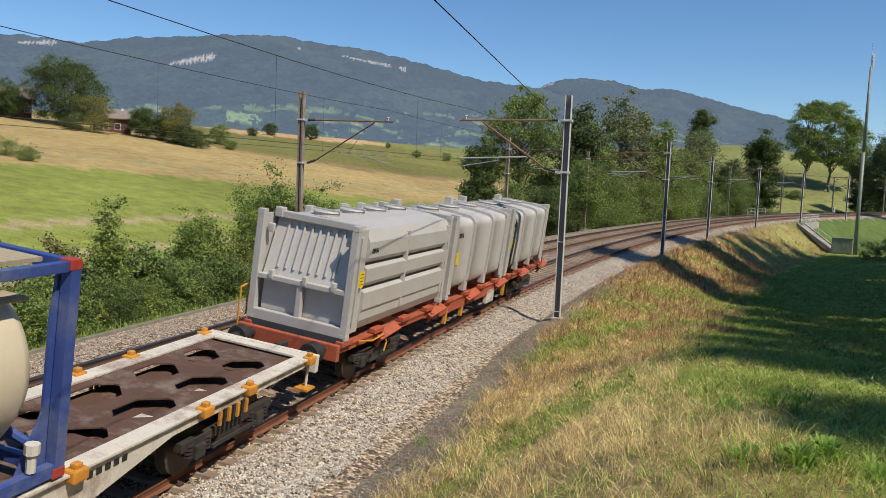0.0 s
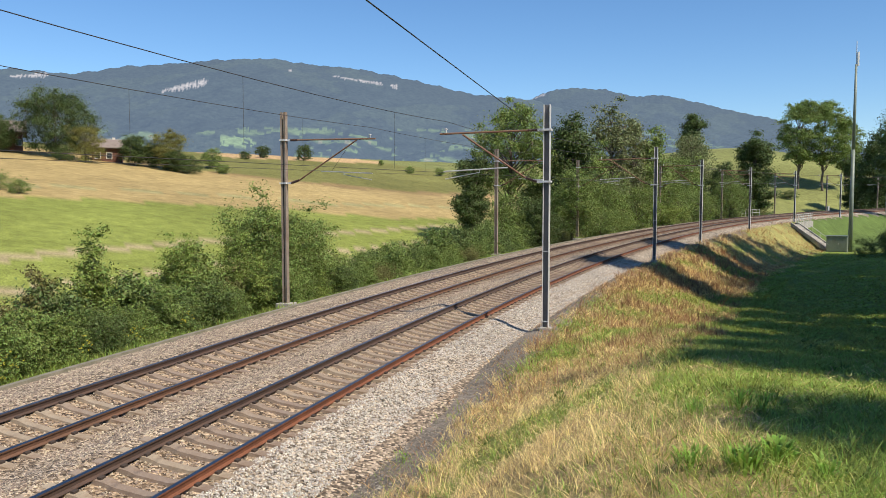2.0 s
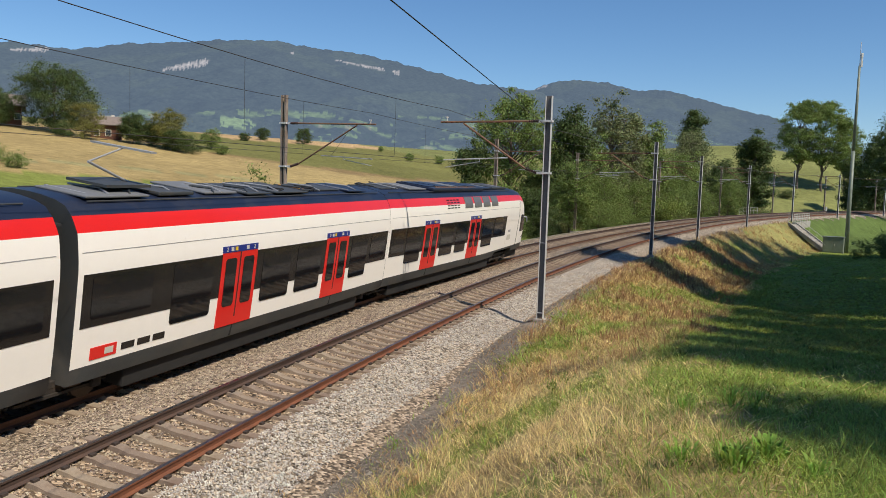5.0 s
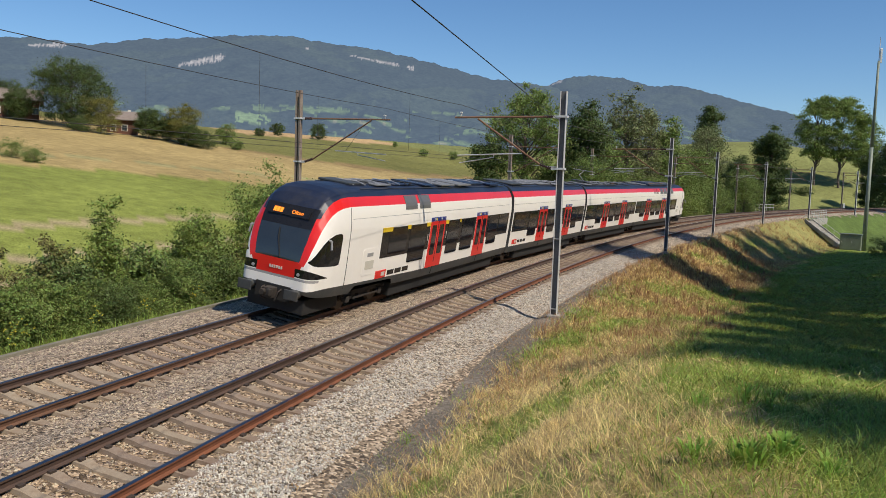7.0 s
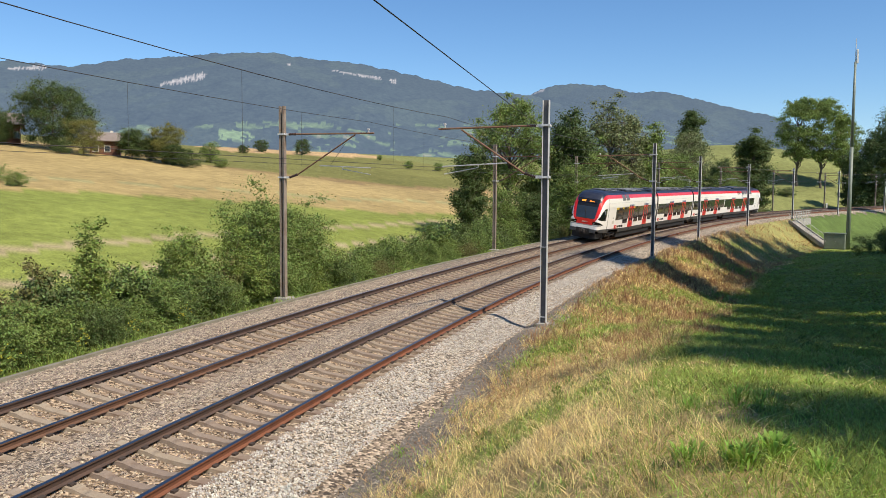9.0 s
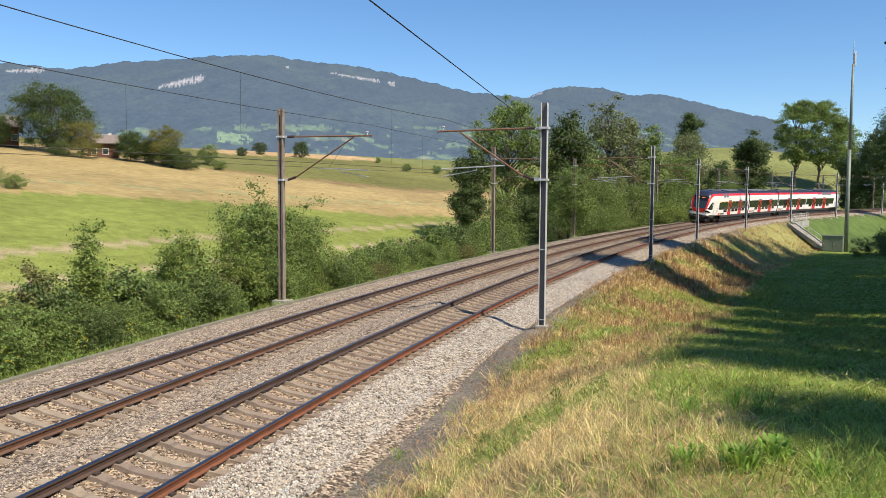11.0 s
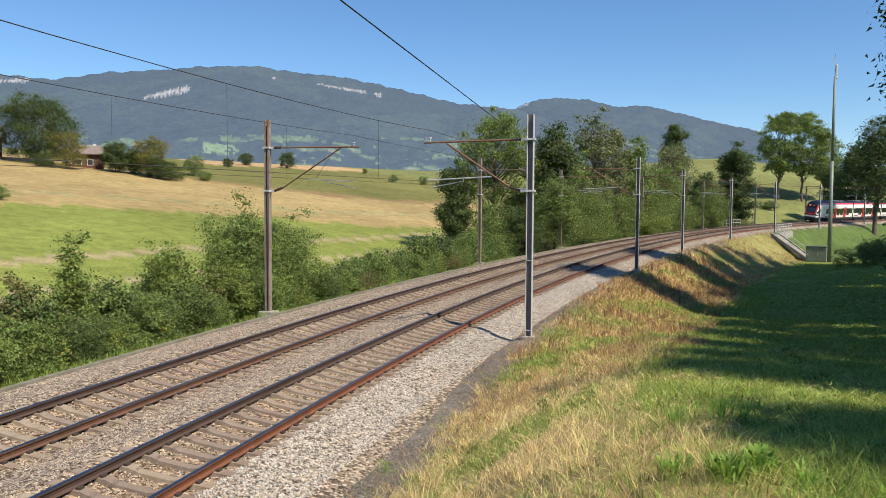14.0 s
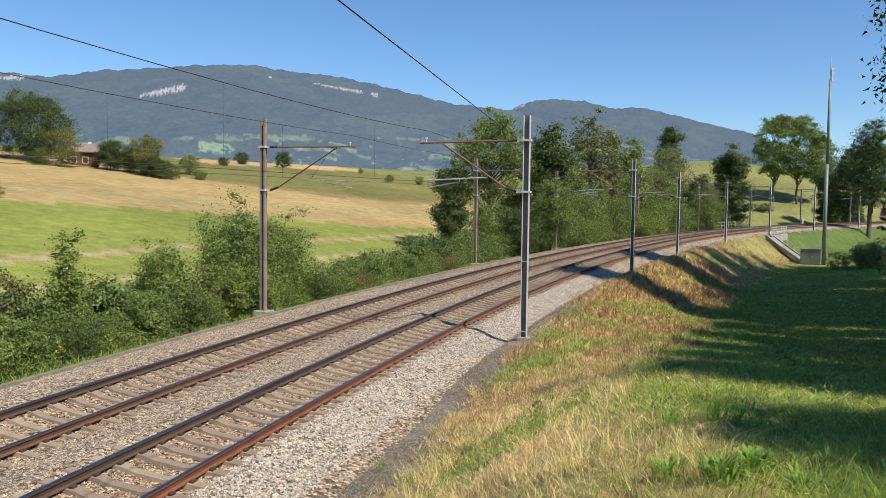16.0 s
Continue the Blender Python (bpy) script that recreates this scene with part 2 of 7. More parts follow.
BARK = mat("bark", (0.17, 0.13, 0.10), (0.09, 0.07, 0.05), rough=0.95, scale=3, fine=20, bump=0.6, dist=0.03)
LEAF = leafy("broad_leaf", (0.27, 0.335, 0.088), (0.13, 0.19, 0.046))
LEAF_DARK = leafy("dark_leaf", (0.12, 0.16, 0.046), (0.06, 0.092, 0.026))
LEAF_LIGHT = leafy("light_leaf", (0.31, 0.37, 0.085), (0.16, 0.22, 0.048))
LEAF_GREY = leafy("grey_green_leaf", (0.26, 0.285, 0.125), (0.15, 0.175, 0.07))
LEAF_OLIVE = leafy("olive_leaf", (0.27, 0.255, 0.085), (0.15, 0.145, 0.05))
LEAF_BRAMBLE = leafy("bramble_leaf", (0.175, 0.23, 0.07), (0.095, 0.135, 0.04))
LEAF_YELLOW = leafy("yellowing_leaf", (0.27, 0.24, 0.06), (0.15, 0.16, 0.04))
GRASS = leafy("green_grass", (0.43, 0.51, 0.115), (0.21, 0.29, 0.058), 0.55, 0.4)
STRAW = leafy("dry_straw", (0.92, 0.73, 0.38), (0.66, 0.49, 0.22), 0.45, 0.4)
YELLOW_GRASS = leafy("yellowing_grass", (0.56, 0.51, 0.13), (0.33, 0.34, 0.07), 0.5, 0.4)
STRAW_BROWN = leafy("brown_seed_heads", (0.60, 0.38, 0.18), (0.40, 0.23, 0.11), 0.4, 0.3)
FLOWER = leafy("yellow_flower", (0.68, 0.60, 0.07), (0.50, 0.46, 0.05), 0.15, 0.2)
WHITE_FLOWER = leafy("white_flower", (0.8, 0.8, 0.74), (0.7, 0.7, 0.62), 0.1, 0.2)
# ---------------------------------------------------------------- mesh tools
def mesh_ob(name, verts, faces, mats, parent=None, mi=None, smooth=False):
    me = bpy.data.meshes.new(name)
    me.from_pydata(verts if isinstance(verts, list) else np.asarray(verts).tolist(), [], faces if isinstance(faces, list) else np.asarray(faces).tolist())
    for q in (mats if isinstance(mats, (list, tuple)) else [mats]):
        me.materials.append(q)
    if mi is not None:
        me.polygons.foreach_set("material_index", np.asarray(mi, dtype=np.int32))
    if smooth:
        me.polygons.foreach_set("use_smooth", np.ones(len(me.polygons), dtype=bool))
    me.update()
    ob = new(name, me)
    if parent:
        ob.parent = parent
    return ob


def part(name, bm, material, parent=None, label="", smooth=False):
    """One bmesh as one mesh object under a thing or a part."""
    me = bpy.data.meshes.new(name)
    bm.to_mesh(me)
    bm.free()
    for q in (material if isinstance(material, (list, tuple)) else [material]):
        me.materials.append(q)
    if smooth:
        me.polygons.foreach_set("use_smooth", np.ones(len(me.polygons), dtype=bool))
    ob = new(name, me)
    if parent:
        ob.parent = parent
    return tagged(ob, label) if label else ob


def empty(name, m=None):
    ob = new(name)
    ob.empty_display_size = 0.2
    if m is not None:
        ob.matrix_world = m
    return ob


def box(bm, cx, cy, cz, sx, sy, sz, bevel=0.0, m=None, mi=0):
    r = bmesh.ops.create_cube(bm, size=1.0, matrix=(m or Matrix()) @ Matrix.Translation((cx, cy, cz)) @ Matrix.Diagonal((sx, sy, sz, 1)))
    fs = {f for v in r["verts"] for f in v.link_faces}
    for f in fs:
        f.material_index = mi
    if bevel:
        es = {e for v in r["verts"] for e in v.link_edges}
        g = bmesh.ops.bevel(bm, geom=list(es), offset=bevel, segments=2, affect="EDGES", profile=0.6)
        for f in g["faces"]:
            f.material_index = mi
    return bm


def tube(bm, a, b, r, r2=None, seg=8, cap=True, mi=0):
    a, b = Vector(a), Vector(b)
    d = b - a
    q = d.to_track_quat("Z", "Y").to_matrix().to_4x4()
    res = bmesh.ops.create_cone(bm, cap_ends=cap, segments=seg, radius1=r, radius2=r if r2 is None else r2, depth=d.length, matrix=Matrix.Translation((a + b) / 2) @ q)
    for f in {f for v in res["verts"] for f in v.link_faces}:
        f.material_index = mi
    return bm


def pipe(bm, pts, r, seg=6):
    for a, b in zip(pts[:-1], pts[1:]):
        tube(bm, a, b, r, seg=seg)
    return bm


def sweep(profile, stations, closed=True):
    """Verts and faces of a profile (across, up) swept along stations of (place, right, up)."""
    vs, fs, k = [], [], len(profile)
    for p, r, u in stations:
        for a, h in profile:
            vs.append((p[0] + r[0] * a + u[0] * h, p[1] + r[1] * a + u[1] * h, p[2] + r[2] * a + u[2] * h))
    for i in range(len(stations) - 1):
        for j in range(k if closed else k - 1):
            j2 = (j + 1) % k
            fs.append((i * k + j, (i + 1) * k + j, (i + 1) * k + j2, i * k + j2))
    return vs, fs


def extrude(bm, outline, x0, x1, mi=0):
    """A plate with its outline in (y, z), from x0 to x1."""
    a = [bm.verts.new((x0, y, z)) for y, z in outline]
    b = [bm.verts.new((x1, y, z)) for y, z in outline]
    fs = [bm.faces.new(a[::-1]), bm.faces.new(b)]
    n = len(outline)
    fs += [bm.faces.new((a[i], a[(i + 1) % n], b[(i + 1) % n], b[i])) for i in range(n)]
    for f in fs:
        f.material_index = mi
    return bm
# ---------------------------------------------------------------- ground
def soil(x, y):
    """Base colour of the ground by what grows on it, with part shade painted in past the steps."""
    s, n, zt = along(x, y)
    m = -n
    c = np.zeros((len(x), 3))
    wob = 2.2 * _wave(x, y, 14, 3)

    def put(mask, col):
        c[mask] = col
    put(n >= 0, (0.20, 0.245, 0.055))
    put((n > 2.5) & (n < 9.5 + 0.4 * wob), (0.34, 0.26, 0.115))
    put((n > 4) & (n < 9.5 + 0.4 * wob) & (_wave(x, y, 1.9, 9) > 0.15), (0.22, 0.24, 0.06))
    put((n > 2.5) & (n < np.interp(s, (4, 16, 26, 45), (4.5, 4.4, 4.1, 3.6)) + 0.2 * _wave(x, y, 0.9, 6)), (0.185, 0.16, 0.13))
    put((n > 2.5) & (n < 9.5) & (s > 105), (0.27, 0.25, 0.09))
    # slope past the steps: darker green, part shade put into the colour
    put((n > 2.5) & (n < 30) & (s > 133), (0.10, 0.145, 0.038))
    put(n > 60, (0.08, 0.12, 0.03))
    put((n < 0), (0.19, 0.16, 0.10))
    put(m > 9, (0.07, 0.085, 0.03))
    g = m + 0.14 * wob
    put(g > 16, (0.205, 0.235, 0.052))
    put((g > 23.5) & (g < 24.9), (0.36, 0.29, 0.17))
    put((g > 27.5) & (g < 28.4), (0.36, 0.29, 0.17))
    put((g > 34) & (g < 35.6), (0.34, 0.28, 0.15))
    edge = np.interp(s, (40, 60, 84, 97, 130), (60, 58, 49.5, 41, 36))
    put(g > edge, (0.36, 0.27, 0.115))
    put((g > edge) & (np.abs(g - edge - 4 - 5 * (1 + _wave(x, y, 23, 7))) < 1.3), (0.31, 0.285, 0.13))
    olive = np.interp(s, (92, 107, 113, 130, 170), (150, 90, 82, 63, 50))
    put((g > olive) & (s > 96), (0.17, 0.165, 0.05))
    put((g > olive) & (s > 96) & (g < olive + 7), (0.27, 0.19, 0.085))
    put((g > 138) & (s > 140), (0.44, 0.30, 0.15))
    put((g > 138) & (s > 140) & (x > 8), (0.16, 0.20, 0.05))
    put(g > 205, (0.10, 0.14, 0.04))
    put((m > 10) & (s > 182), (0.20, 0.212, 0.072))
    return c


def build_ground():
    th = np.radians(np.concatenate([np.arange(-42, 42, 0.3), np.arange(42, 318, 3.0)]))
    rr = [1.0]
    while rr[-1] < 2400:
        rr.append(rr[-1] * 1.03)
    rr = np.array(rr)
    T, R = np.meshgrid(th, rr)
    x, y = (0.3 + R * np.sin(T)).ravel(), (R * np.cos(T)).ravel()
    x, y = np.append(x, 0.3), np.append(y, 0.0)
    z = ground(x, y)
    nt_, nr = len(th), len(rr)
    i, j = np.meshgrid(np.arange(nr - 1), np.arange(nt_), indexing="ij")
    j2 = (j + 1) % nt_
    quads = np.stack([i * nt_ + j, i * nt_ + j2, (i + 1) * nt_ + j2, (i + 1) * nt_ + j], -1).reshape(-1, 4)[:, ::-1]
    faces = quads.tolist() + [(len(x) - 1, (k + 1) % nt_, k) for k in range(nt_)]
    ob = mesh_ob("ground", np.column_stack([x, y, z]), faces, GROUND, smooth=True)
    ca = ob.data.color_attributes.new("soil", "FLOAT_COLOR", "POINT")
    ca.data.foreach_set("color", np.column_stack([soil(x, y), np.ones(len(x))]).astype(np.float32).ravel())
    return tagged(ob, "rolling summer farmland, green and straw-coloured meadows", "ground", kind="structure")


build_ground()


# ---------------------------------------------------------------- permanent way
def station(s, n=0.0, h=0.0, tilt=0.0):
    p = at(s, n, h)
    t = heading(s)
    r = Vector((math.cos(t), -math.sin(t), -tilt)).normalized()
    f = Vector((math.sin(t), math.cos(t), 0))
    return p, r, r.cross(f)


TRACKS = {"near": (0.0, 0.0, CANT_NEAR), "far": (-TRACK_GAP, FAR_DROP, CANT_FAR)}


def on_track(which, s, a=0.0, h=0.0):
    """Place and frame over a track's middle: a to the right, h over the plane of the rails."""
    off, drop, cant = TRACKS[which]
    return station(s, off, drop + cant / 2, cant / 1.5)


# section of the bed: offset, height over the near track's inner rail; it leans with the cant
BED = [(-9.1, -0.75), (-8.35, -0.45), (-8.0, -0.30), (-6.9, -0.12), (-6.0, 0.04), (-5.5, 0.03), (-5.2, -0.03), (-4.9, -0.125), (-4.27, -0.235), (-3.6, -0.325), (-3.35, -0.325), (-3.0, -0.30), (-2.6, -0.26), (-2.0, -0.08),
       (-1.4, 0.06), (-1.2, 0.03), (-0.95, -0.02), (-0.6, -0.10), (0.0, -0.20), (0.6, -0.245), (0.95, -0.255), (1.2, -0.22), (1.65, -0.31), (2.1, -0.46), (2.7, -0.52), (3.4, -0.66), (4.0, -0.95)]


def build_ballast():
    prof = BED
    across = np.linspace(-9.1, 4.0, 66)
    ss = np.concatenate([np.arange(-60, 6, 2.0), np.arange(6, 50, 0.35), np.arange(50, 120, 1.0), np.arange(120, 300, 4)])
    S, A = np.meshgrid(ss, across, indexing="ij")
    x, y, z = at(S.ravel(), A.ravel(), np.interp(A.ravel(), [p[0] for p in prof], [p[1] for p in prof]))
    # planes of the sleepers follow the cant
    a = A.ravel()
    z = z + 0.012 * _wave(x, y, 0.31, 4) + 0.015 * _wave(x, y, 1.3, 6)
    k = len(across)
    i, j = np.meshgrid(np.arange(len(ss) - 1), np.arange(k - 1), indexing="ij")
    f = np.stack([i * k + j, i * k + j + 1, (i + 1) * k + j + 1, (i + 1) * k + j], -1).reshape(-1, 4)
    ob = mesh_ob("ballast_bed", np.column_stack([x, y, z]), f, BALLAST, smooth=True)
    rusty = np.exp(-((a + 0.0) / 1.1) ** 2) + np.exp(-((a + TRACK_GAP) / 1.1) ** 2)
    c = np.ones((len(a), 4))
    tint = np.clip(rusty, 0, 1)[:, None]
    c[:, :3] = np.array((1.14, 1.0, 0.84)) * (1 - tint) + np.array((1.0, 0.80, 0.60)) * tint
    fresh = np.clip(1 - np.abs(a - 1.75) / 0.75, 0, 1)[:, None]
    c[:, :3] = c[:, :3] * (1 - fresh) + np.array((1.2, 1.13, 1.02)) * fresh
    path_ = np.clip((a - 2.8) / 0.6, 0, 1)[:, None]
    c[:, :3] = c[:, :3] * (1 - path_) + np.array((0.70, 0.64, 0.57)) * path_
    ca = ob.data.color_attributes.new("soil", "FLOAT_COLOR", "POINT")
    ca.data.foreach_set("color", c.astype(np.float32).ravel())
    tagged(ob, "pale crushed-stone ballast bed under two tracks", "ballast", kind="structure")


build_ballast()

RAIL_PROFILE = [(-0.036, 0.0), (0.036, 0.0), (0.036, -0.035), (0.012, -0.052), (0.010, -0.135), (0.070, -0.155), (0.070, -0.168),
                (-0.070, -0.168), (-0.070, -0.155), (-0.010, -0.135), (-0.012, -0.052), (-0.036, -0.035)]


def sleeper_mesh():
    bm = bmesh.new()
    outline = [(-0.135, -0.2), (-0.11, 0.0), (0.11, 0.0), (0.135, -0.2)]
    xs = [(-1.28, -0.02), (-1.22, 0.0), (-0.5, 0.0), (-0.32, -0.045), (0.32, -0.045), (0.5, 0.0), (1.22, 0.0), (1.28, -0.02)]
    rings = [[bm.verts.new((x, y * (0.86 if abs(x) < 0.4 else 1), z + (dz if z > -0.1 else 0))) for y, z in outline] for x, dz in xs]
    for a, b in zip(rings[:-1], rings[1:]):
        for q in range(4):
            bm.faces.new((a[q], a[(q + 1) % 4], b[(q + 1) % 4], b[q]))
    bm.faces.new(rings[0][::-1])
    bm.faces.new(rings[-1])
    for rx in (-0.75, 0.75):
        for dx in (-0.115, 0.115):
            box(bm, rx + dx, 0, 0.018, 0.075, 0.12, 0.045, mi=1)
    bmesh.ops.recalc_face_normals(bm, faces=bm.faces)
    me = bpy.data.meshes.new("sleeper")
    bm.to_mesh(me)
    bm.free()
    me.materials.append(SLEEPER)
    me.materials.append(CLIP)
    return me


def frame_matrix(st, h=0.0):
    p, r, u = st
    f = u.cross(r)
    m = Matrix((r, f, u)).transposed().to_4x4()
    m.translation = Vector(p) + u * h
    return m


def build_track(which, label):
    root = empty("railway_track")
    tagged(root, label, "railway track", "railway tracks", "structure")
    ss = list(np.arange(-60, 120, 0.75)) + list(np.arange(120, 330, 3.0))
    for side in (-0.75, 0.75):
        prof = [(a + side, h) for a, h in RAIL_PROFILE]
        v, f = sweep(prof, [on_track(which, s) for s in ss])
        k = len(prof)
        mi = [1 if (q % k) in (0,) else 0 for q in range(len(f))]
        body = RUST if (which == "near" and side > 0) else RUST_OLD
        if which == "far" and side > 0:
            body = mat("brown_rail_rust", (0.17, 0.085, 0.05), (0.10, 0.055, 0.035), rough=0.85, scale=2, fine=50, bump=0.3)
        mesh_ob("rail", v, f, [body, RAILHEAD], root, mi)
    me = sleeper_mesh()
    n = 0
    for s in np.arange(6.15, 96, 0.6):
        o = new("sleeper", me)
        o.parent = root
        o.matrix_local = frame_matrix(on_track(which, s + random.uniform(-0.015, 0.015)), -0.172) @ pose(random.uniform(-.02, .02), 0, random.uniform(-.012, .006), 0, 0, random.uniform(-.6, .6))
        n += 1
    # the rest, far off or out of sight
    base = np.array([v.co[:] for v in me.vertices])
    polys = [tuple(p.vertices) for p in me.polygons if p.material_index == 0]
    V, F = [], []
    for s in np.concatenate([np.arange(-60, 6, 0.6), np.arange(96.15, 300, 0.6)]):
        m = np.array(frame_matrix(on_track(which, s), -0.172))
        o = len(V) * len(base)
        V.append(base @ m[:3, :3].T + m[:3, 3])
        F += [tuple(q + o for q in p) for p in polys]
    tagged(mesh_ob("far_sleepers", np.concatenate(V), F, SLEEPER, root), kind="stuff")


build_track("near", "railway track with rusty red-brown rails on concrete sleepers")
build_track("far", "railway track with dark brown rails on concrete sleepers")


def rocks(name, count, smin, smax, s_rng, n_rng, material, seed, label, hfun, on_ground=False):
    """Loose broken stones lying on the bed."""
    rng = np.random.default_rng(seed)
    base = np.array([(1, 0, 0), (-1, 0, 0), (0, 1, 0), (0, -1, 0), (0, 0, 1), (0, 0, -1)], float)
    tri = np.array([(0, 2, 4), (2, 1, 4), (1, 3, 4), (3, 0, 4), (2, 0, 5), (1, 2, 5), (3, 1, 5), (0, 3, 5)])
    u = rng.random(count) ** 1.6
    s = s_rng[0] + (s_rng[1] - s_rng[0]) * u
    n = rng.uniform(*n_rng, count)
    keep = hfun(n) > -5
    s, n = s[keep], n[keep]
    c = len(s)
    x, y, z = at(s, n, hfun(n))
    if on_ground:
        z = ground(x, y) + 0.004
    size = rng.uniform(smin, smax, (c, 1, 1)) * rng.uniform(0.6, 1.3, (c, 1, 3))
    jit = base[None] * size + rng.normal(0, 0.22, (c, 6, 3)) * size
    q, _ = np.linalg.qr(rng.normal(size=(c, 3, 3)))
    P = np.einsum("cij,ckj->cki", q, jit) + np.column_stack([x, y, z])[:, None, :]
    F = (np.arange(c)[:, None, None] * 6 + tri[None]).reshape(-1, 3)
    return tagged(mesh_ob(name, P.reshape(-1, 3), F, material), label, "stones", kind="stuff")


PROF_N, PROF_H = [p[0] for p in BED], [p[1] for p in BED]
rocks("ballast_stones", 60000, 0.016, 0.032, (8, 44), (-8.2, 1.3), STONE, 11, "loose brownish crushed ballast stones between the rails", lambda n: np.interp(n, PROF_N, PROF_H) - 0.002)
rocks("shoulder_stones", 30000, 0.013, 0.028, (9, 60), (1.0, 2.6), STONE_NEW, 12, "pale grey crushed stones on the ballast shoulder", lambda n: np.interp(n, PROF_N, PROF_H) + 0.005)
rocks("verge_gravel", 16000, 0.010, 0.024, (8, 60), (2.3, 4.7), STONE_DULL, 13, "dull grey gravel strewn over the soil beside the ballast", lambda n: 0 * n, True)

# concrete edge strip along the far side
v, f = sweep([(-0.09, 0.0), (0.09, 0.0), (0.09, -0.5), (-0.09, -0.5)], [station(s, -8.25, -0.26) for s in list(np.arange(-30, 120, 1.5)) + list(np.arange(120, 300, 5.0))])
tagged(mesh_ob("edge_strip", v, f, MOSSY), "low weathered concrete edging beside the ballast", "kerb", kind="structure")
# ---------------------------------------------------------------- mountains across the valley
def mountain_material():
    m = bpy.data.materials.new("distant_mountain_haze_glow")
    m.use_nodes = True
    nt = m.node_tree
    b = nt.nodes["Principled BSDF"]
    at_ = nt.nodes.new("ShaderNodeVertexColor")
    at_.layer_name = "soil"
    co = nt.nodes.new("ShaderNodeTexCoord").outputs["Object"]
    last = at_.outputs[0]
    for sc, lo, hi in ((0.006, 0.86, 1.14), (0.06, 0.62, 1.38)):
        nz = _node(nt, "ShaderNodeTexNoise", Scale=sc, Detail=6.0, Roughness=0.7)
        nt.links.new(co, nz.inputs["Vector"])
        mr = nt.nodes.new("ShaderNodeMapRange")
        mr.inputs[1].default_value, mr.inputs[2].default_value, mr.inputs[3].default_value, mr.inputs[4].default_value = 0.3, 0.7, lo, hi
        nt.links.new(nz.outputs[0], mr.inputs[0])
        mx = nt.nodes.new("ShaderNodeMix")
        mx.data_type, mx.blend_type = "RGBA", "MULTIPLY"
        mx.inputs[0].default_value = 1
        nt.links.new(last, mx.inputs[6])
        nt.links.new(mr.outputs[0], mx.inputs[7])
        last = mx.outputs[2]
    nt.links.new(last, b.inputs["Base Color"])
    b.inputs["Roughness"].default_value, b.inputs["Specular IOR Level"].default_value = 1.0, 0.0
    # bluish emission stands in for the haze of distance
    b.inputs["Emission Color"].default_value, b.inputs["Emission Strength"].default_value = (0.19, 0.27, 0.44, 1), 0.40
    bp = _node(nt, "ShaderNodeBump", Strength=0.6, Distance=7.0)
    nt.links.new(nz.outputs[0], bp.inputs["Height"])
    nt.links.new(bp.outputs[0], b.inputs["Normal"])
    return m


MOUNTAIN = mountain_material()


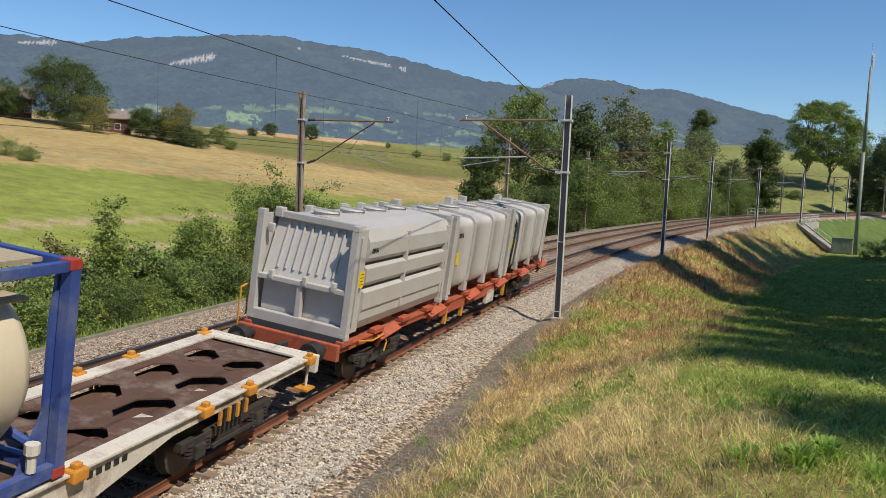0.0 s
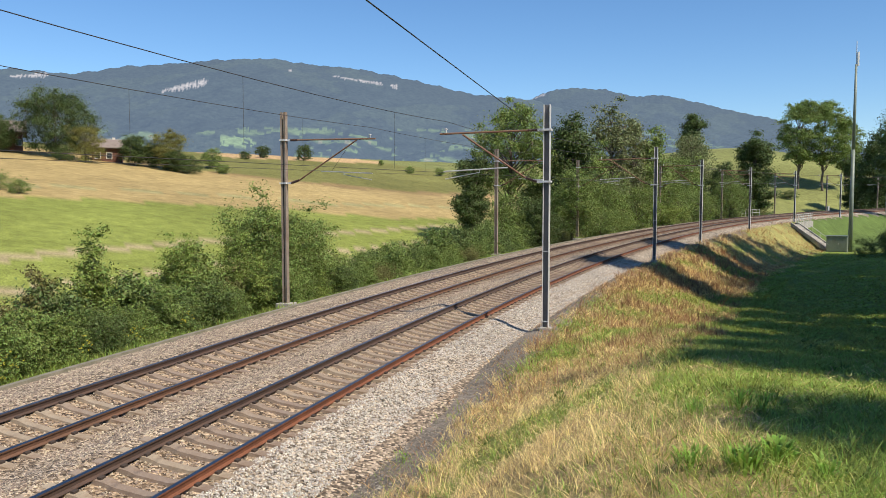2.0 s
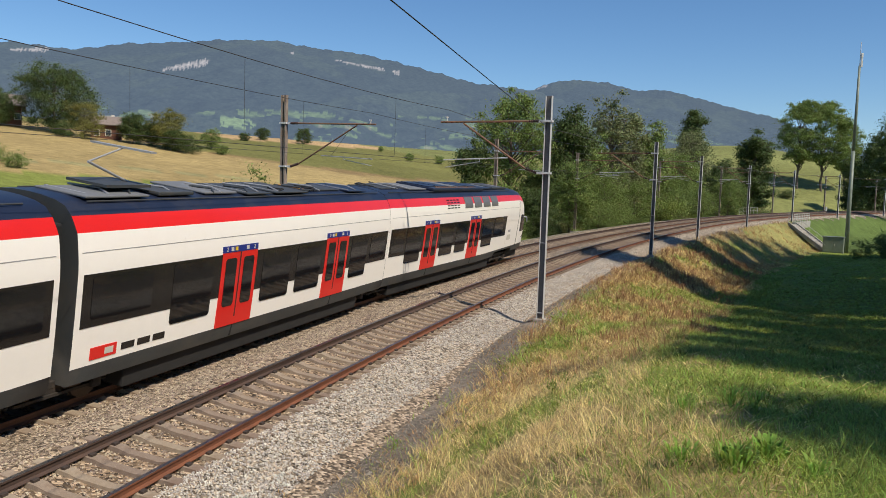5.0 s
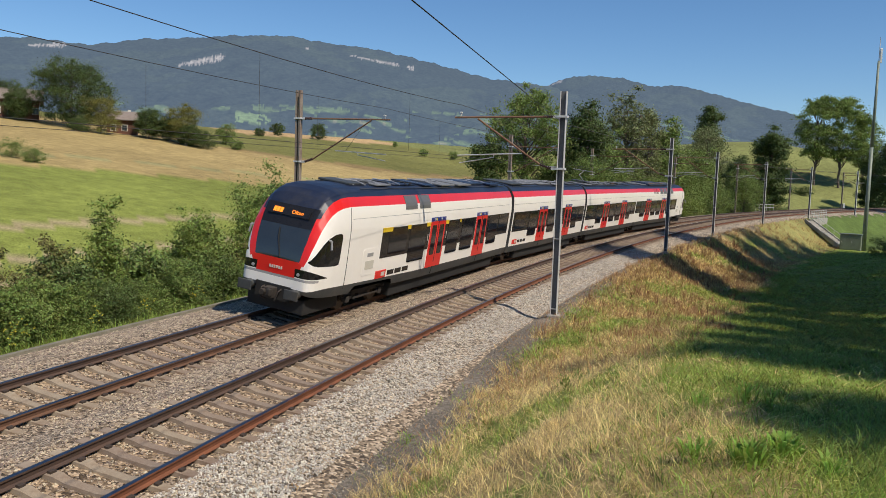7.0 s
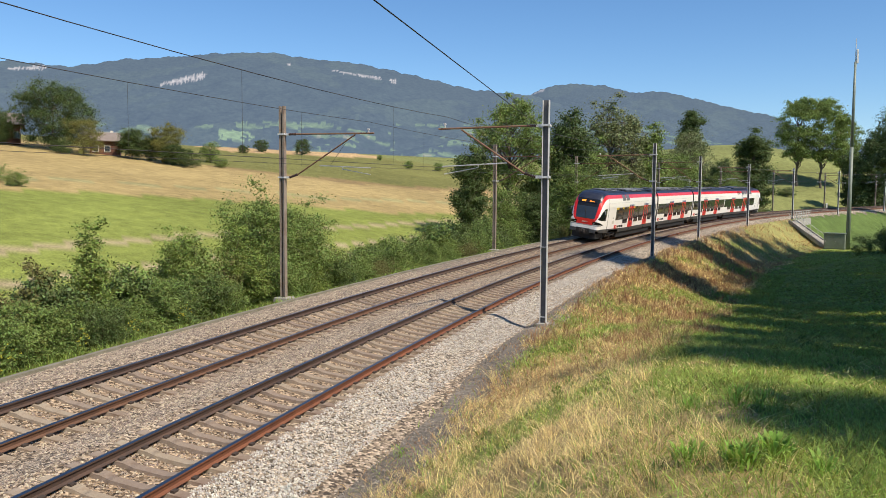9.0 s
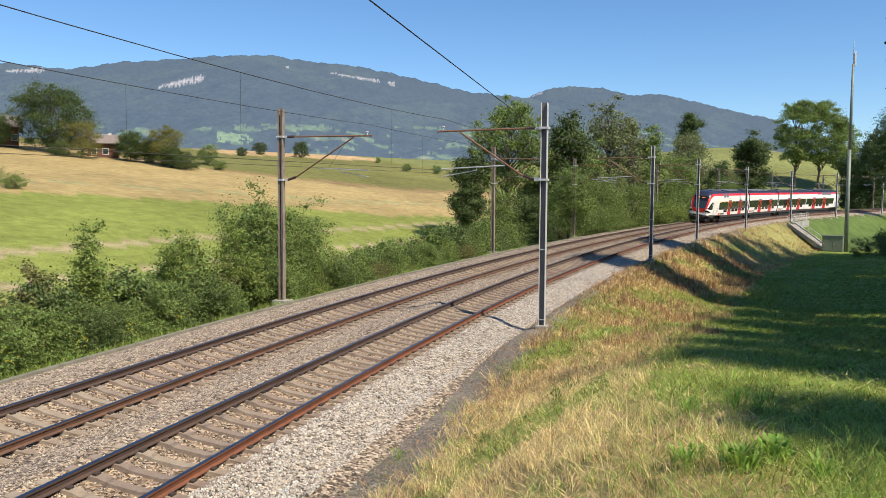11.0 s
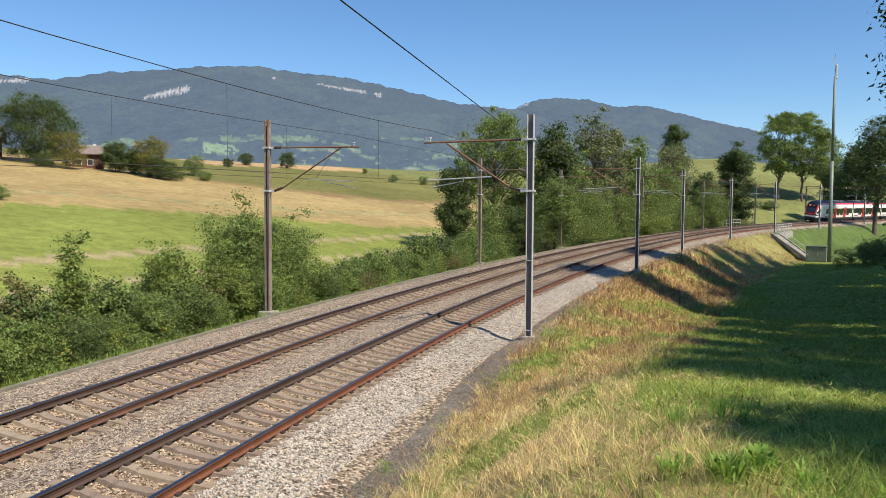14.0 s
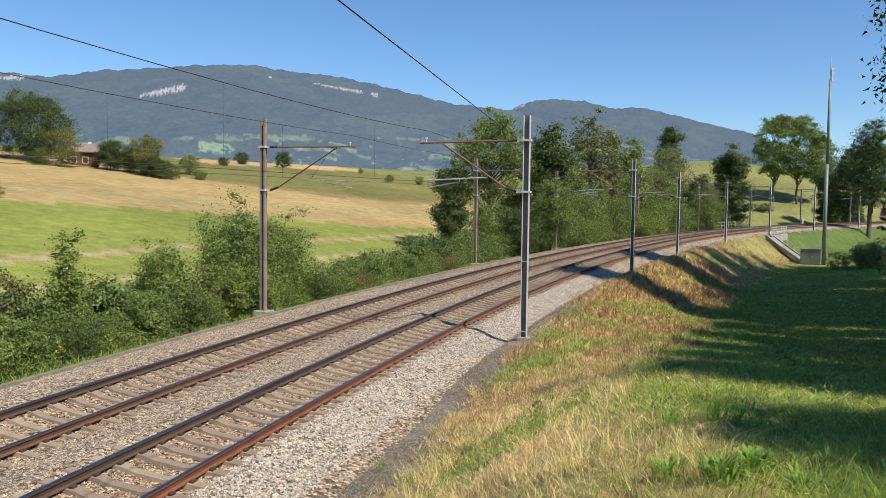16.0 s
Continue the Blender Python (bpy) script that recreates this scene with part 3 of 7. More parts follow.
def mountain(name, az, el, r0, r1, label, cliffs=(), meadows=True, shift=0.0):
    """A range whose skyline is given by bearing and height angle, seen from the line."""
    a = np.concatenate([np.arange(az[0], -30, 0.5), np.arange(max(az[0], -30), 30, 0.07), np.arange(30, az[-1], 0.5)])
    t = np.concatenate([np.linspace(0, 1, 110), np.linspace(1.03, 1.3, 8)])
    A, T = np.meshgrid(a, t, indexing="ij")
    top = 5 + np.tan(np.radians(np.interp(A, az, el))) * r1
    rise = 0.10 * np.clip(T / 0.4, 0, 1) + 0.90 * np.clip((T - 0.28) / 0.72, 0, 1) ** 1.15
    r = r0 + (r1 - r0) * T
    x, y = r * np.sin(np.radians(A)), r * np.cos(np.radians(A))
    z = -38 + (top + 38) * np.where(T <= 1, rise / rise.max(), 1 - (T - 1) * 2.2)
    body = np.clip(np.sin(np.pi * np.clip(T, 0, 1)), 0, 1)
    gully = np.abs(_wave(x + shift, y * 0.45, 150, 3)) + 0.45 * np.abs(_wave(x - y * 0.2, y * 0.6, 61, 8)) + 0.22 * _wave(x, y, 23, 2)
    z = z - 34 * body * (gully - 0.45)
    z = z + np.where(T >= 0.97, 5.0 * _wave(x, y, 16, 9), 0)
    el_now = np.degrees(np.arctan2(z - 5, r))
    c = np.zeros(A.shape + (3,))
    c[:] = (0.034, 0.045, 0.037)
    lightw = _wave(x, y, 190, 12) + 0.4 * _wave(x, y, 60, 14)
    c[(lightw > 0.25)] = (0.042, 0.055, 0.04)
    if meadows:
        strip = _wave(x * 0.55, y, 75, 21) + 0.5 * _wave(x, y * 2, 33, 22)
        c[(strip > 0.46) & (el_now < 4.9)] = (0.10, 0.14, 0.062)
        c[(strip > 0.80) & (el_now < 4.4)] = (0.19, 0.185, 0.105)
        c[(strip < -0.75) & (el_now < 3.8)] = (0.105, 0.15, 0.065)
        c[(A > -15.9) & (A < -13.4 - (el_now - 3.7)) & (el_now > 3.55) & (el_now < 4.25)] = (0.15, 0.21, 0.09)
        grove = _wave(x, y, 19, 41) + 0.7 * _wave(x, y * 1.3, 8, 43)
        c[(grove > 0.35) & (el_now < 4.3)] = (0.03, 0.042, 0.032)
    for a0, a1, e0, e1, thick in cliffs:
        mid = e0 + (e1 - e0) * (A - a0) / (a1 - a0)
        u_ = (A - a0) / (a1 - a0)
        swell = np.clip(0.35 + 0.75 * u_, 0, 1) * np.clip((1 - u_) * 14, 0, 1)
        ragged = thick * swell * (0.75 + 0.3 * np.sin(A * 19 + 3 * np.sin(A * 7)) + 0.2 * np.sin(A * 61))
        face = (A > a0) & (A < a1) & (el_now > mid - ragged) & (el_now < mid + thick * swell * (0.5 + 0.2 * np.sin(A * 23 + 1)))
        c[face] = (0.27, 0.25, 0.225)
        c[face & (np.sin(A * 83 + 2 * np.sin(A * 31)) + 0.6 * np.sin(el_now * 60 + A * 9) > 0.75)] = (0.10, 0.10, 0.085)
    n1, n2 = A.shape
    i, j = np.meshgrid(np.arange(n1 - 1), np.arange(n2 - 1), indexing="ij")
    f = np.stack([i * n2 + j, (i + 1) * n2 + j, (i + 1) * n2 + j + 1, i * n2 + j + 1], -1).reshape(-1, 4)
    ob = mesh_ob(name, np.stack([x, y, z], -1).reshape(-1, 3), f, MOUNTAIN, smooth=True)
    ca = ob.data.color_attributes.new("soil", "FLOAT_COLOR", "POINT")
    ca.data.foreach_set("color", np.concatenate([c.reshape(-1, 3), np.ones((n1 * n2, 1))], 1).astype(np.float32).ravel())
    return tagged(ob, label, "mountain", kind="structure")


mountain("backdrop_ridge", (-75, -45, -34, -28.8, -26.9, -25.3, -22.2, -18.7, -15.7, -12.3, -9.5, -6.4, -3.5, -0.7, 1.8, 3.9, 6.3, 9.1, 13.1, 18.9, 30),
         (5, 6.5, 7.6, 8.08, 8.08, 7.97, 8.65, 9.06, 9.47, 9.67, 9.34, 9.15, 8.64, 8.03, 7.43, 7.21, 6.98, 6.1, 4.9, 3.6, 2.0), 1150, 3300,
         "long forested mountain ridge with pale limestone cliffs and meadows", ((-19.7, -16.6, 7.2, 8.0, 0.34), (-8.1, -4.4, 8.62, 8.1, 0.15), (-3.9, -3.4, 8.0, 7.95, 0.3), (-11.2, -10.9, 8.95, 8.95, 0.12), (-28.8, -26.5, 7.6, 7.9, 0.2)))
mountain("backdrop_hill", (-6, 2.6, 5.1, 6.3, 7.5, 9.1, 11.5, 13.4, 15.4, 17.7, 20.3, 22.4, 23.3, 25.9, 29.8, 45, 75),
         (5, 5.88, 6.5, 7.06, 7.57, 7.76, 7.58, 7.05, 7.1, 6.52, 5.78, 5.29, 4.86, 3.55, 2.68, 2.2, 2.0), 2300, 4500, "second wooded mountain farther off, its haze a bluish glow", ((6.2, 7.3, 7.0, 7.4, 0.12),), False, 700.0)
# ---------------------------------------------------------------- overhead line
def hbeam(bm, h, w, d, t=0.014, z0=0.0, taper=1.0):
    box(bm, 0, 0, z0 + h / 2, d - 2 * t, t, h, mi=1)
    for sx_ in (-1, 1):
        box(bm, sx_ * (d / 2 - t / 2), 0, z0 + h / 2, t, w, h)


def catenary_mast(side, s, n, height, steel, label, reach=4.0, arms=True):
    """A steel mast with its cantilever over the nearer track. side +1: stands right of the line."""
    x, y, z = at(s, n)
    g = z - (0.27 if side > 0 and s < 65 else 0.55)
    drop = 0.28 if side > 0 and s < 65 else 0.0
    root = empty("catenary_mast", pose(x, y, g, 0, 0, -math.degrees(heading(s))))
    tagged(root, label, "catenary mast", "catenary masts along the railway")
    bm = bmesh.new()
    if side > 0:
        hbeam(bm, height, 0.22, 0.23)
        for q in (0.25, 2.8, 5.3):
            box(bm, 0, 0, q, 0.23, 0.2, 0.02)
    else:
        for dx in (-0.1, 0.1):
            box(bm, dx * 1.15, 0, height / 2, 0.014, 0.22, height)
            box(bm, dx * 0.75, 0.09, height / 2, 0.07, 0.012, height)
            box(bm, dx * 0.75, -0.09, height / 2, 0.07, 0.012, height)
        for q in np.arange(0.4, height, 0.8):
            box(bm, 0, 0, q, 0.14, 0.12, 0.03)
    part("post", bm, [steel, WEB_SHADE], root)
    bm = bmesh.new()
    if side > 0:
        box(bm, 0, 0, -0.14, 0.4, 0.4, 0.35, 0.03)
    else:
        box(bm, 0, 0, 0.0, 0.7, 0.7, 0.35, 0.03)
    part("footing", bm, CONCRETE, root, "concrete footing")
    if not arms:
        return root
    k = -side
    top, low = 7.55 - 1.4 * drop, 5.62 - 1.1 * drop
    bm = bmesh.new()
    tube(bm, (k * 0.55, 0, top), (k * (reach + 0.25), 0, top - 0.04), 0.036, seg=10)
    part("top_tube", bm, TUBE, root)
    bm = bmesh.new()
    tube(bm, (k * 0.75, 0, low + 0.12), (k * (reach - 0.65), 0, top - 0.08), 0.034, seg=10)
    part("strut", bm, TUBE, root)
    for q in (top, low):
        bm = bmesh.new()
        box(bm, k * 0.22, 0, q, 0.26, 0.10, 0.09)
        box(bm, 0, 0, q, 0.34, 0.30, 0.07)
        part("bracket", bm, GALV, root, "galvanised bracket")
    for a, b in (((k * 0.33, 0, top), (k * 0.72, 0, top)), ((k * 0.35, 0, low), (k * 0.78, 0, low + 0.14))):
        bm = bmesh.new()
        a, b = Vector(a), Vector(b)
        for q in range(6):
            p = a.lerp(b, (q + 0.5) / 6)
            tube(bm, p - (b - a) * 0.045, p + (b - a) * 0.045, 0.062, 0.045, seg=10)
        tube(bm, a, b, 0.03)
        part("insulator", bm, INSULATOR, root, "ribbed brown insulator")
    bm = bmesh.new()
    tube(bm, (k * (reach - 2.4), 0, low + 0.52), (k * (reach + 0.1), 0, low + 0.40), 0.022)
    part("registration_arm", bm, WHITEARM, root, "pale registration arm")
    bm = bmesh.new()
    tube(bm, (k * (reach - 1.3), 0.06, low + 0.36), (k * (reach + 0.05), 0.06, low + 0.12), 0.016)
    tube(bm, (k * (reach - 1.3), 0.05, low + 0.48), (k * (reach - 1.3), 0.05, low + 0.34), 0.016)
    part("steady_arm", bm, WHITEARM, root, "pale steady arm")
    bm = bmesh.new()
    tube(bm, (k * reach, 0, top), (k * reach, 0, top + 0.14), 0.02)
    box(bm, k * reach, 0, top + 0.14, 0.06, 0.16, 0.05)
    part("wire_clamp", bm, GALV, root)
    bm = bmesh.new()
    tube(bm, (k * (reach - 1.1), 0, top - 0.4), (k * (reach - 1.9), 0, low + 0.5), 0.008)
    part("hanger_wire", bm, WIRE, root)
    return root


RIGHT_MASTS = [(31.0, 8.05), (60.4, 7.95), (84.0, 8.1), (111.0, 7.9), (138.0, 7.9), (166.0, 7.9), (194.0, 7.9), (222.0, 7.9), (250, 7.9)]
LEFT_MASTS = [(34.0, 8.8), (62.5, 8.5), (83.5, 8.3), (113.5, 8.4), (141.5, 8.3), (168.0, 8.2), (195.0, 8.2), (222.0, 8.2), (250, 8.2)]
for s_, h_ in RIGHT_MASTS:
    catenary_mast(1, s_, 3.37 if s_ < 65 else 2.95, h_, GALV, "galvanised steel H-beam catenary mast with rusty cantilever beside the ballast", 3.85 if s_ < 65 else 3.7)
for s_, h_ in LEFT_MASTS:
    catenary_mast(-1, s_, -9.4, h_, OLDSTEEL, "weathered brown steel catenary mast with cantilever on a concrete footing", 4.3)


def wire(name, label, stops, n, heights, sag, r, material=WIRE, droppers=None, drop_to=None):
    """A wire from support to support, sagging between them."""
    hs = list(heights) + [heights[-1]] * len(stops)
    ends = [Vector(at(s, n, h)) for s, h in zip(stops, hs)]
    pts = []
    for a, b in zip(ends[:-1], ends[1:]):
        for q in range(10):
            u = q / 10
            pts.append(tuple(a.lerp(b, u) - Vector((0, 0, sag * 4 * u * (1 - u)))))
    pts.append(tuple(ends[-1]))
    vs, fs = sweep([(r, 0), (0, r), (-r, 0), (0, -r)], [(p, (math.cos(0.4), -math.sin(0.4), 0), (0, 0, 1)) for p in pts])
    ob = mesh_ob(name, vs, fs, material)
    tagged(ob, label, "wire", "overhead wires")
    if droppers:
        for s0, s1, e0, e1 in zip(stops[:-1], stops[1:], ends[:-1], ends[1:]):
            if s0 > 120:
                break
            for u in droppers:
                a = e0.lerp(e1, u) - Vector((0, 0, sag * 4 * u * (1 - u)))
                bm = bmesh.new()
                tube(bm, a, Vector(at(s0, n, drop_to)).lerp(Vector(at(s1, n, drop_to)), u), 0.004, seg=4)
                part("dropper", bm, WIRE, ob)
    return ob


STOPS_R = [-26.0, 4.5] + [q[0] for q in RIGHT_MASTS]
STOPS_L = [-26.0, 4.5] + [q[0] for q in LEFT_MASTS]
for s_ in (-26.0, 4.5):
    catenary_mast(1, s_, 2.85, 8.5, GALV, "galvanised steel H-beam catenary mast with rusty cantilever beside the ballast", 3.7)
    catenary_mast(-1, s_, -9.4, 8.6, OLDSTEEL, "weathered brown steel catenary mast with cantilever on a concrete footing", 4.3)
wire("messenger_wire", "dark messenger wire with droppers over the near track", STOPS_R, -0.45, (7.55, 7.55, 7.3, 7.2), 0.25, 0.009, droppers=(0.2, 0.48, 0.8), drop_to=5.45)
wire("contact_wire", "thin copper contact wire over the near track", STOPS_R, -0.45, (5.4,), 0.0, 0.006)
wire("messenger_wire", "dark messenger wire with droppers over the far track", STOPS_L, -5.1, (7.65, 7.65, 7.45, 7.4), 0.2, 0.009, droppers=(0.2, 0.5, 0.8), drop_to=5.45)
wire("contact_wire", "thin copper contact wire over the far track", STOPS_L, -5.1, (5.5,), 0.0, 0.006)
line_ = [(-8.65, -25.0, 7.33), (-1.55, 5.0, 7.31), (4.47, 30.7, 7.3)] + [at(q[0], 2.75, 6.8) for q in RIGHT_MASTS[1:]]
v, f = sweep([(0.012, 0), (0, 0.012), (-0.012, 0), (0, -0.012)], [(q, (math.cos(0.4), -math.sin(0.4), 0), (0, 0, 1)) for q in line_])
tagged(mesh_ob("feeder_wire", v, f, WIRE), "dark feeder wire along the masts beside the near track", "wire", "overhead wires")

# ---------------------------------------------------------------- plants
def leaves(rng, centres, radii, per, size, squash=0.62, up=0.55):
    """Verts and faces of small pointed leaves round clump centres."""
    c = np.repeat(centres, per, 0)
    rad = np.repeat(radii, per)
    d = rng.normal(size=(len(c), 3))
    d /= np.linalg.norm(d, axis=1)[:, None]
    p = c + d * (rad * np.minimum(np.abs(rng.normal(0, 0.62, len(c))), rng.uniform(0.7, 1.15, len(c))))[:, None] * np.array((1, 1, squash))
    nrm = d + np.array((0, 0, up)) + rng.normal(0, 0.6, d.shape)
    nrm /= np.linalg.norm(nrm, axis=1)[:, None]
    t = np.cross(nrm, rng.normal(size=d.shape))
    t /= np.linalg.norm(t, axis=1)[:, None]
    b = np.cross(nrm, t)
    sz = (size * rng.uniform(0.6, 1.4, len(c)))[:, None]
    v = np.stack([p - t * sz * 0.5 - b * sz * 0.42, p - t * sz * 0.3 + b * sz * 0.5, p + t * sz], 1).reshape(-1, 3)
    return v, np.arange(len(v)).reshape(-1, 3)


def limb(bm, a, b, r0, r1, rng, bend=0.12, n=4):
    a, b = Vector(a), Vector(b)
    ln = (b - a).length
    prev, pr = a, r0
    for i in range(1, n + 1):
        u = i / n
        p = a.lerp(b, u) + (Vector(rng.normal(0, bend * ln / n, 3).tolist()) if i < n else Vector())
        r = r0 + (r1 - r0) * u
        tube(bm, prev, p, pr, r, seg=7, cap=False)
        prev, pr = p, r
    return prev


def make_tree(name, label, category, h, width, leaf, seed, boughs=20, twigs=7, per=170, size=0.15, trunk=0.1, shape="round", group="trees", trunk_r=None, loose=1.0):
    """Trunk, boughs that carry clumps of leaves, gaps between them."""
    rng = np.random.default_rng(seed)
    root = empty(name)
    tagged(root, label, category, group)
    cr, base = width / 2, h * trunk
    cz, ch = (base + h) / 2, (h - base) / 2
    ends = []
    for tries in range(4000):
        if len(ends) == boughs:
            break
        q = rng.uniform(-1, 1, 3)
        l = np.linalg.norm(q)
        if l > 0.86 or l < 0.3 + 0.3 * (tries < 1500):
            continue
        wide = {"round": 1.0, "tall": 0.8 + 0.2 * math.cos(q[2] * 2), "cone": 0.62 - 0.42 * q[2], "bush": 1.0 - 0.3 * q[2]}[shape]
        e = np.array((q[0] * cr * wide, q[1] * cr * wide, cz + q[2] * ch))
        if all(np.linalg.norm((e - o) / (cr, cr, ch)) > 0.36 * (20 / boughs) ** 0.33 * (1 - tries / 5000) for o in ends):
            ends.append(e)
    ends = np.array(ends)
    sub_r = 0.52 * (cr * cr * ch) ** 0.333 * (20 / boughs) ** 0.33 * loose
    pts, rad = [], []
    for e in ends:
        k = rng.uniform(0.75, 1.25)
        for q in range(twigs):
            pts.append(e + rng.normal(0, 0.5, 3) * sub_r * k * np.array((1, 1, 0.75)))
            rad.append(sub_r * rng.uniform(0.45, 0.95) * k)
    pts, rad = np.array(pts), np.array(rad)
    reach_ = np.hypot(pts[:, 0], pts[:, 1]) + 0.5 * rad
    pts[:, :2] *= cr / np.quantile(reach_, 0.97)
    top = (pts[:, 2] + 0.5 * rad).max()
    pts[:, 2] = base * 0.9 + (pts[:, 2] - base * 0.9) * (h - base * 0.9) / (top - base * 0.9)
    bm = bmesh.new()
    r0 = trunk_r or h * 0.018
    mid = (rng.normal(0, 0.02 * h), rng.normal(0, 0.02 * h), base + ch * 1.1)
    limb(bm, (0, 0, -0.25), mid, r0, r0 * 0.45, rng, 0.1, 5)
    for i in range(0, len(pts), twigs):
        e = pts[i:i + twigs].mean(0)
        u = float(np.clip(e[2] / mid[2] - 0.25, 0.3, 0.98))
        fork = limb(bm, Vector((0, 0, 0)).lerp(Vector(mid), u), e, r0 * 0.4 * (1.25 - u * 0.6), r0 * 0.13, rng, 0.14, 4)
        for q in range(0, twigs, 2):
            limb(bm, fork, pts[i + q], r0 * 0.12, r0 * 0.04, rng, 0.12, 2)
    part("trunk", bm, BARK, root, smooth=True)
    v, _ = leaves(rng, pts, rad, per, size)
    v = v.reshape(-1, 3, 3)
    v = v[v[:, :, 2].min(1) > -0.1].reshape(-1, 3)
    mesh_ob("crown", v, np.arange(len(v)).reshape(-1, 3), leaf, root)
    return root


KINDS = {
    "dark": dict(label="broad dark green deciduous tree in full leaf", leaf=LEAF_DARK, trunk=0.06, boughs=24, per=320, size=0.11),
    "mid": dict(label="mid-green deciduous tree with an uneven crown", leaf=LEAF, trunk=0.10, boughs=22, per=220, size=0.10),
    "tall": dict(label="tall thin-crowned tree with bare branch tips", leaf=LEAF_GREY, trunk=0.14, boughs=26, per=105, size=0.085, shape="tall", loose=0.85),
    "light": dict(label="light green young tree", leaf=LEAF_LIGHT, trunk=0.08, boughs=20, per=140, size=0.14),
    "yellow": dict(label="tree with yellowing late-summer leaves", leaf=LEAF_YELLOW, trunk=0.04, boughs=22, per=230, size=0.105),
    "airy": dict(label="mid-green tree with a high open crown and visible branches", leaf=LEAF, trunk=0.33, boughs=30, per=165, size=0.085, loose=0.75),
    "grove": dict(label="tall mid-green tree of a hilltop group with bare lower trunk", leaf=LEAF, trunk=0.20, boughs=34, per=150, size=0.09, loose=0.8, trunk_r=0.12),
    "high": dict(label="tall dark green tree with a high crown beside the meadow", leaf=LEAF_DARK, trunk=0.25, boughs=22, per=210, size=0.075),
    "wood": dict(label="dark green tree beyond the meadow, out of view, added to block skylight", leaf=LEAF_DARK, trunk=0.06, boughs=20, per=46, size=0.27),
    "bush": dict(label="dense green trackside bush", leaf=LEAF, category="bush", name="bush", tall=3.0, trunk=0.02, boughs=16, twigs=7, per=105, size=0.058, shape="bush", group="bushes beside the railway", trunk_r=0.025),
    "bramble": dict(label="dark green bramble thicket", leaf=LEAF_BRAMBLE, category="bush", name="bush", tall=3.0, trunk=0.02, boughs=16, twigs=7, per=105, size=0.056, shape="bush", group="bushes beside the railway", trunk_r=0.025),
    "sapling": dict(label="light green sapling bush", leaf=LEAF_LIGHT, category="bush", name="bush", tall=3.0, trunk=0.03, boughs=18, twigs=6, per=92, size=0.056, shape="cone", group="bushes beside the railway", trunk_r=0.025, loose=1.15),
    "tall_bush": dict(label="tall dense green bush of tree size beside the railway", leaf=LEAF, category="bush", name="bush", tall=7.0, trunk=0.02, boughs=28, twigs=8, per=165, size=0.062, shape="bush", group="bushes beside the railway", trunk_r=0.05),
    "tall_sapling": dict(label="slender light green sapling beside the railway", leaf=LEAF_LIGHT, category="bush", name="bush", tall=5.5, trunk=0.05, boughs=24, twigs=7, per=110, size=0.058, shape="cone", group="bushes beside the railway", trunk_r=0.03),
    "olive_bush": dict(label="olive-green bush with browning leaves", leaf=LEAF_OLIVE, category="bush", name="bush", tall=3.0, trunk=0.02, boughs=16, twigs=7, per=95, size=0.050, shape="bush", group="bushes beside the railway", trunk_r=0.025),
}
SLIM = (0.6, 0.85, 1.15, 1.55, 2.1, 2.8, 3.7)      # height over width of the models
MODELS = {}


def put(kind, x, y, w, h, turn=0.0, dz=-0.3):
    """One plant of a kind, w wide and h high, grown from the model of the nearest proportion."""
    spec = dict(KINDS[kind])
    a = min(SLIM, key=lambda q: abs(math.log(h / w / q)))
    var = int(x * 7 + y * 3) % 2 if spec.get("name") else 0
    tall = spec.pop("tall", 10.0)
    if (kind, a, var) not in MODELS:
        name, category, label, leaf = spec.pop("name", "deciduous_tree"), spec.pop("category", "tree"), spec.pop("label"), spec.pop("leaf")
        MODELS[kind, a, var] = make_tree(name, label, category, tall, tall / a, leaf, 3 + 11 * len(MODELS), **spec)
    return copy_thing(MODELS[kind, a, var], pose(x, y, zat(x, y) + dz, 0, 0, turn) @ Matrix.Diagonal((w * a / tall, w * a / tall, h / tall, 1)))


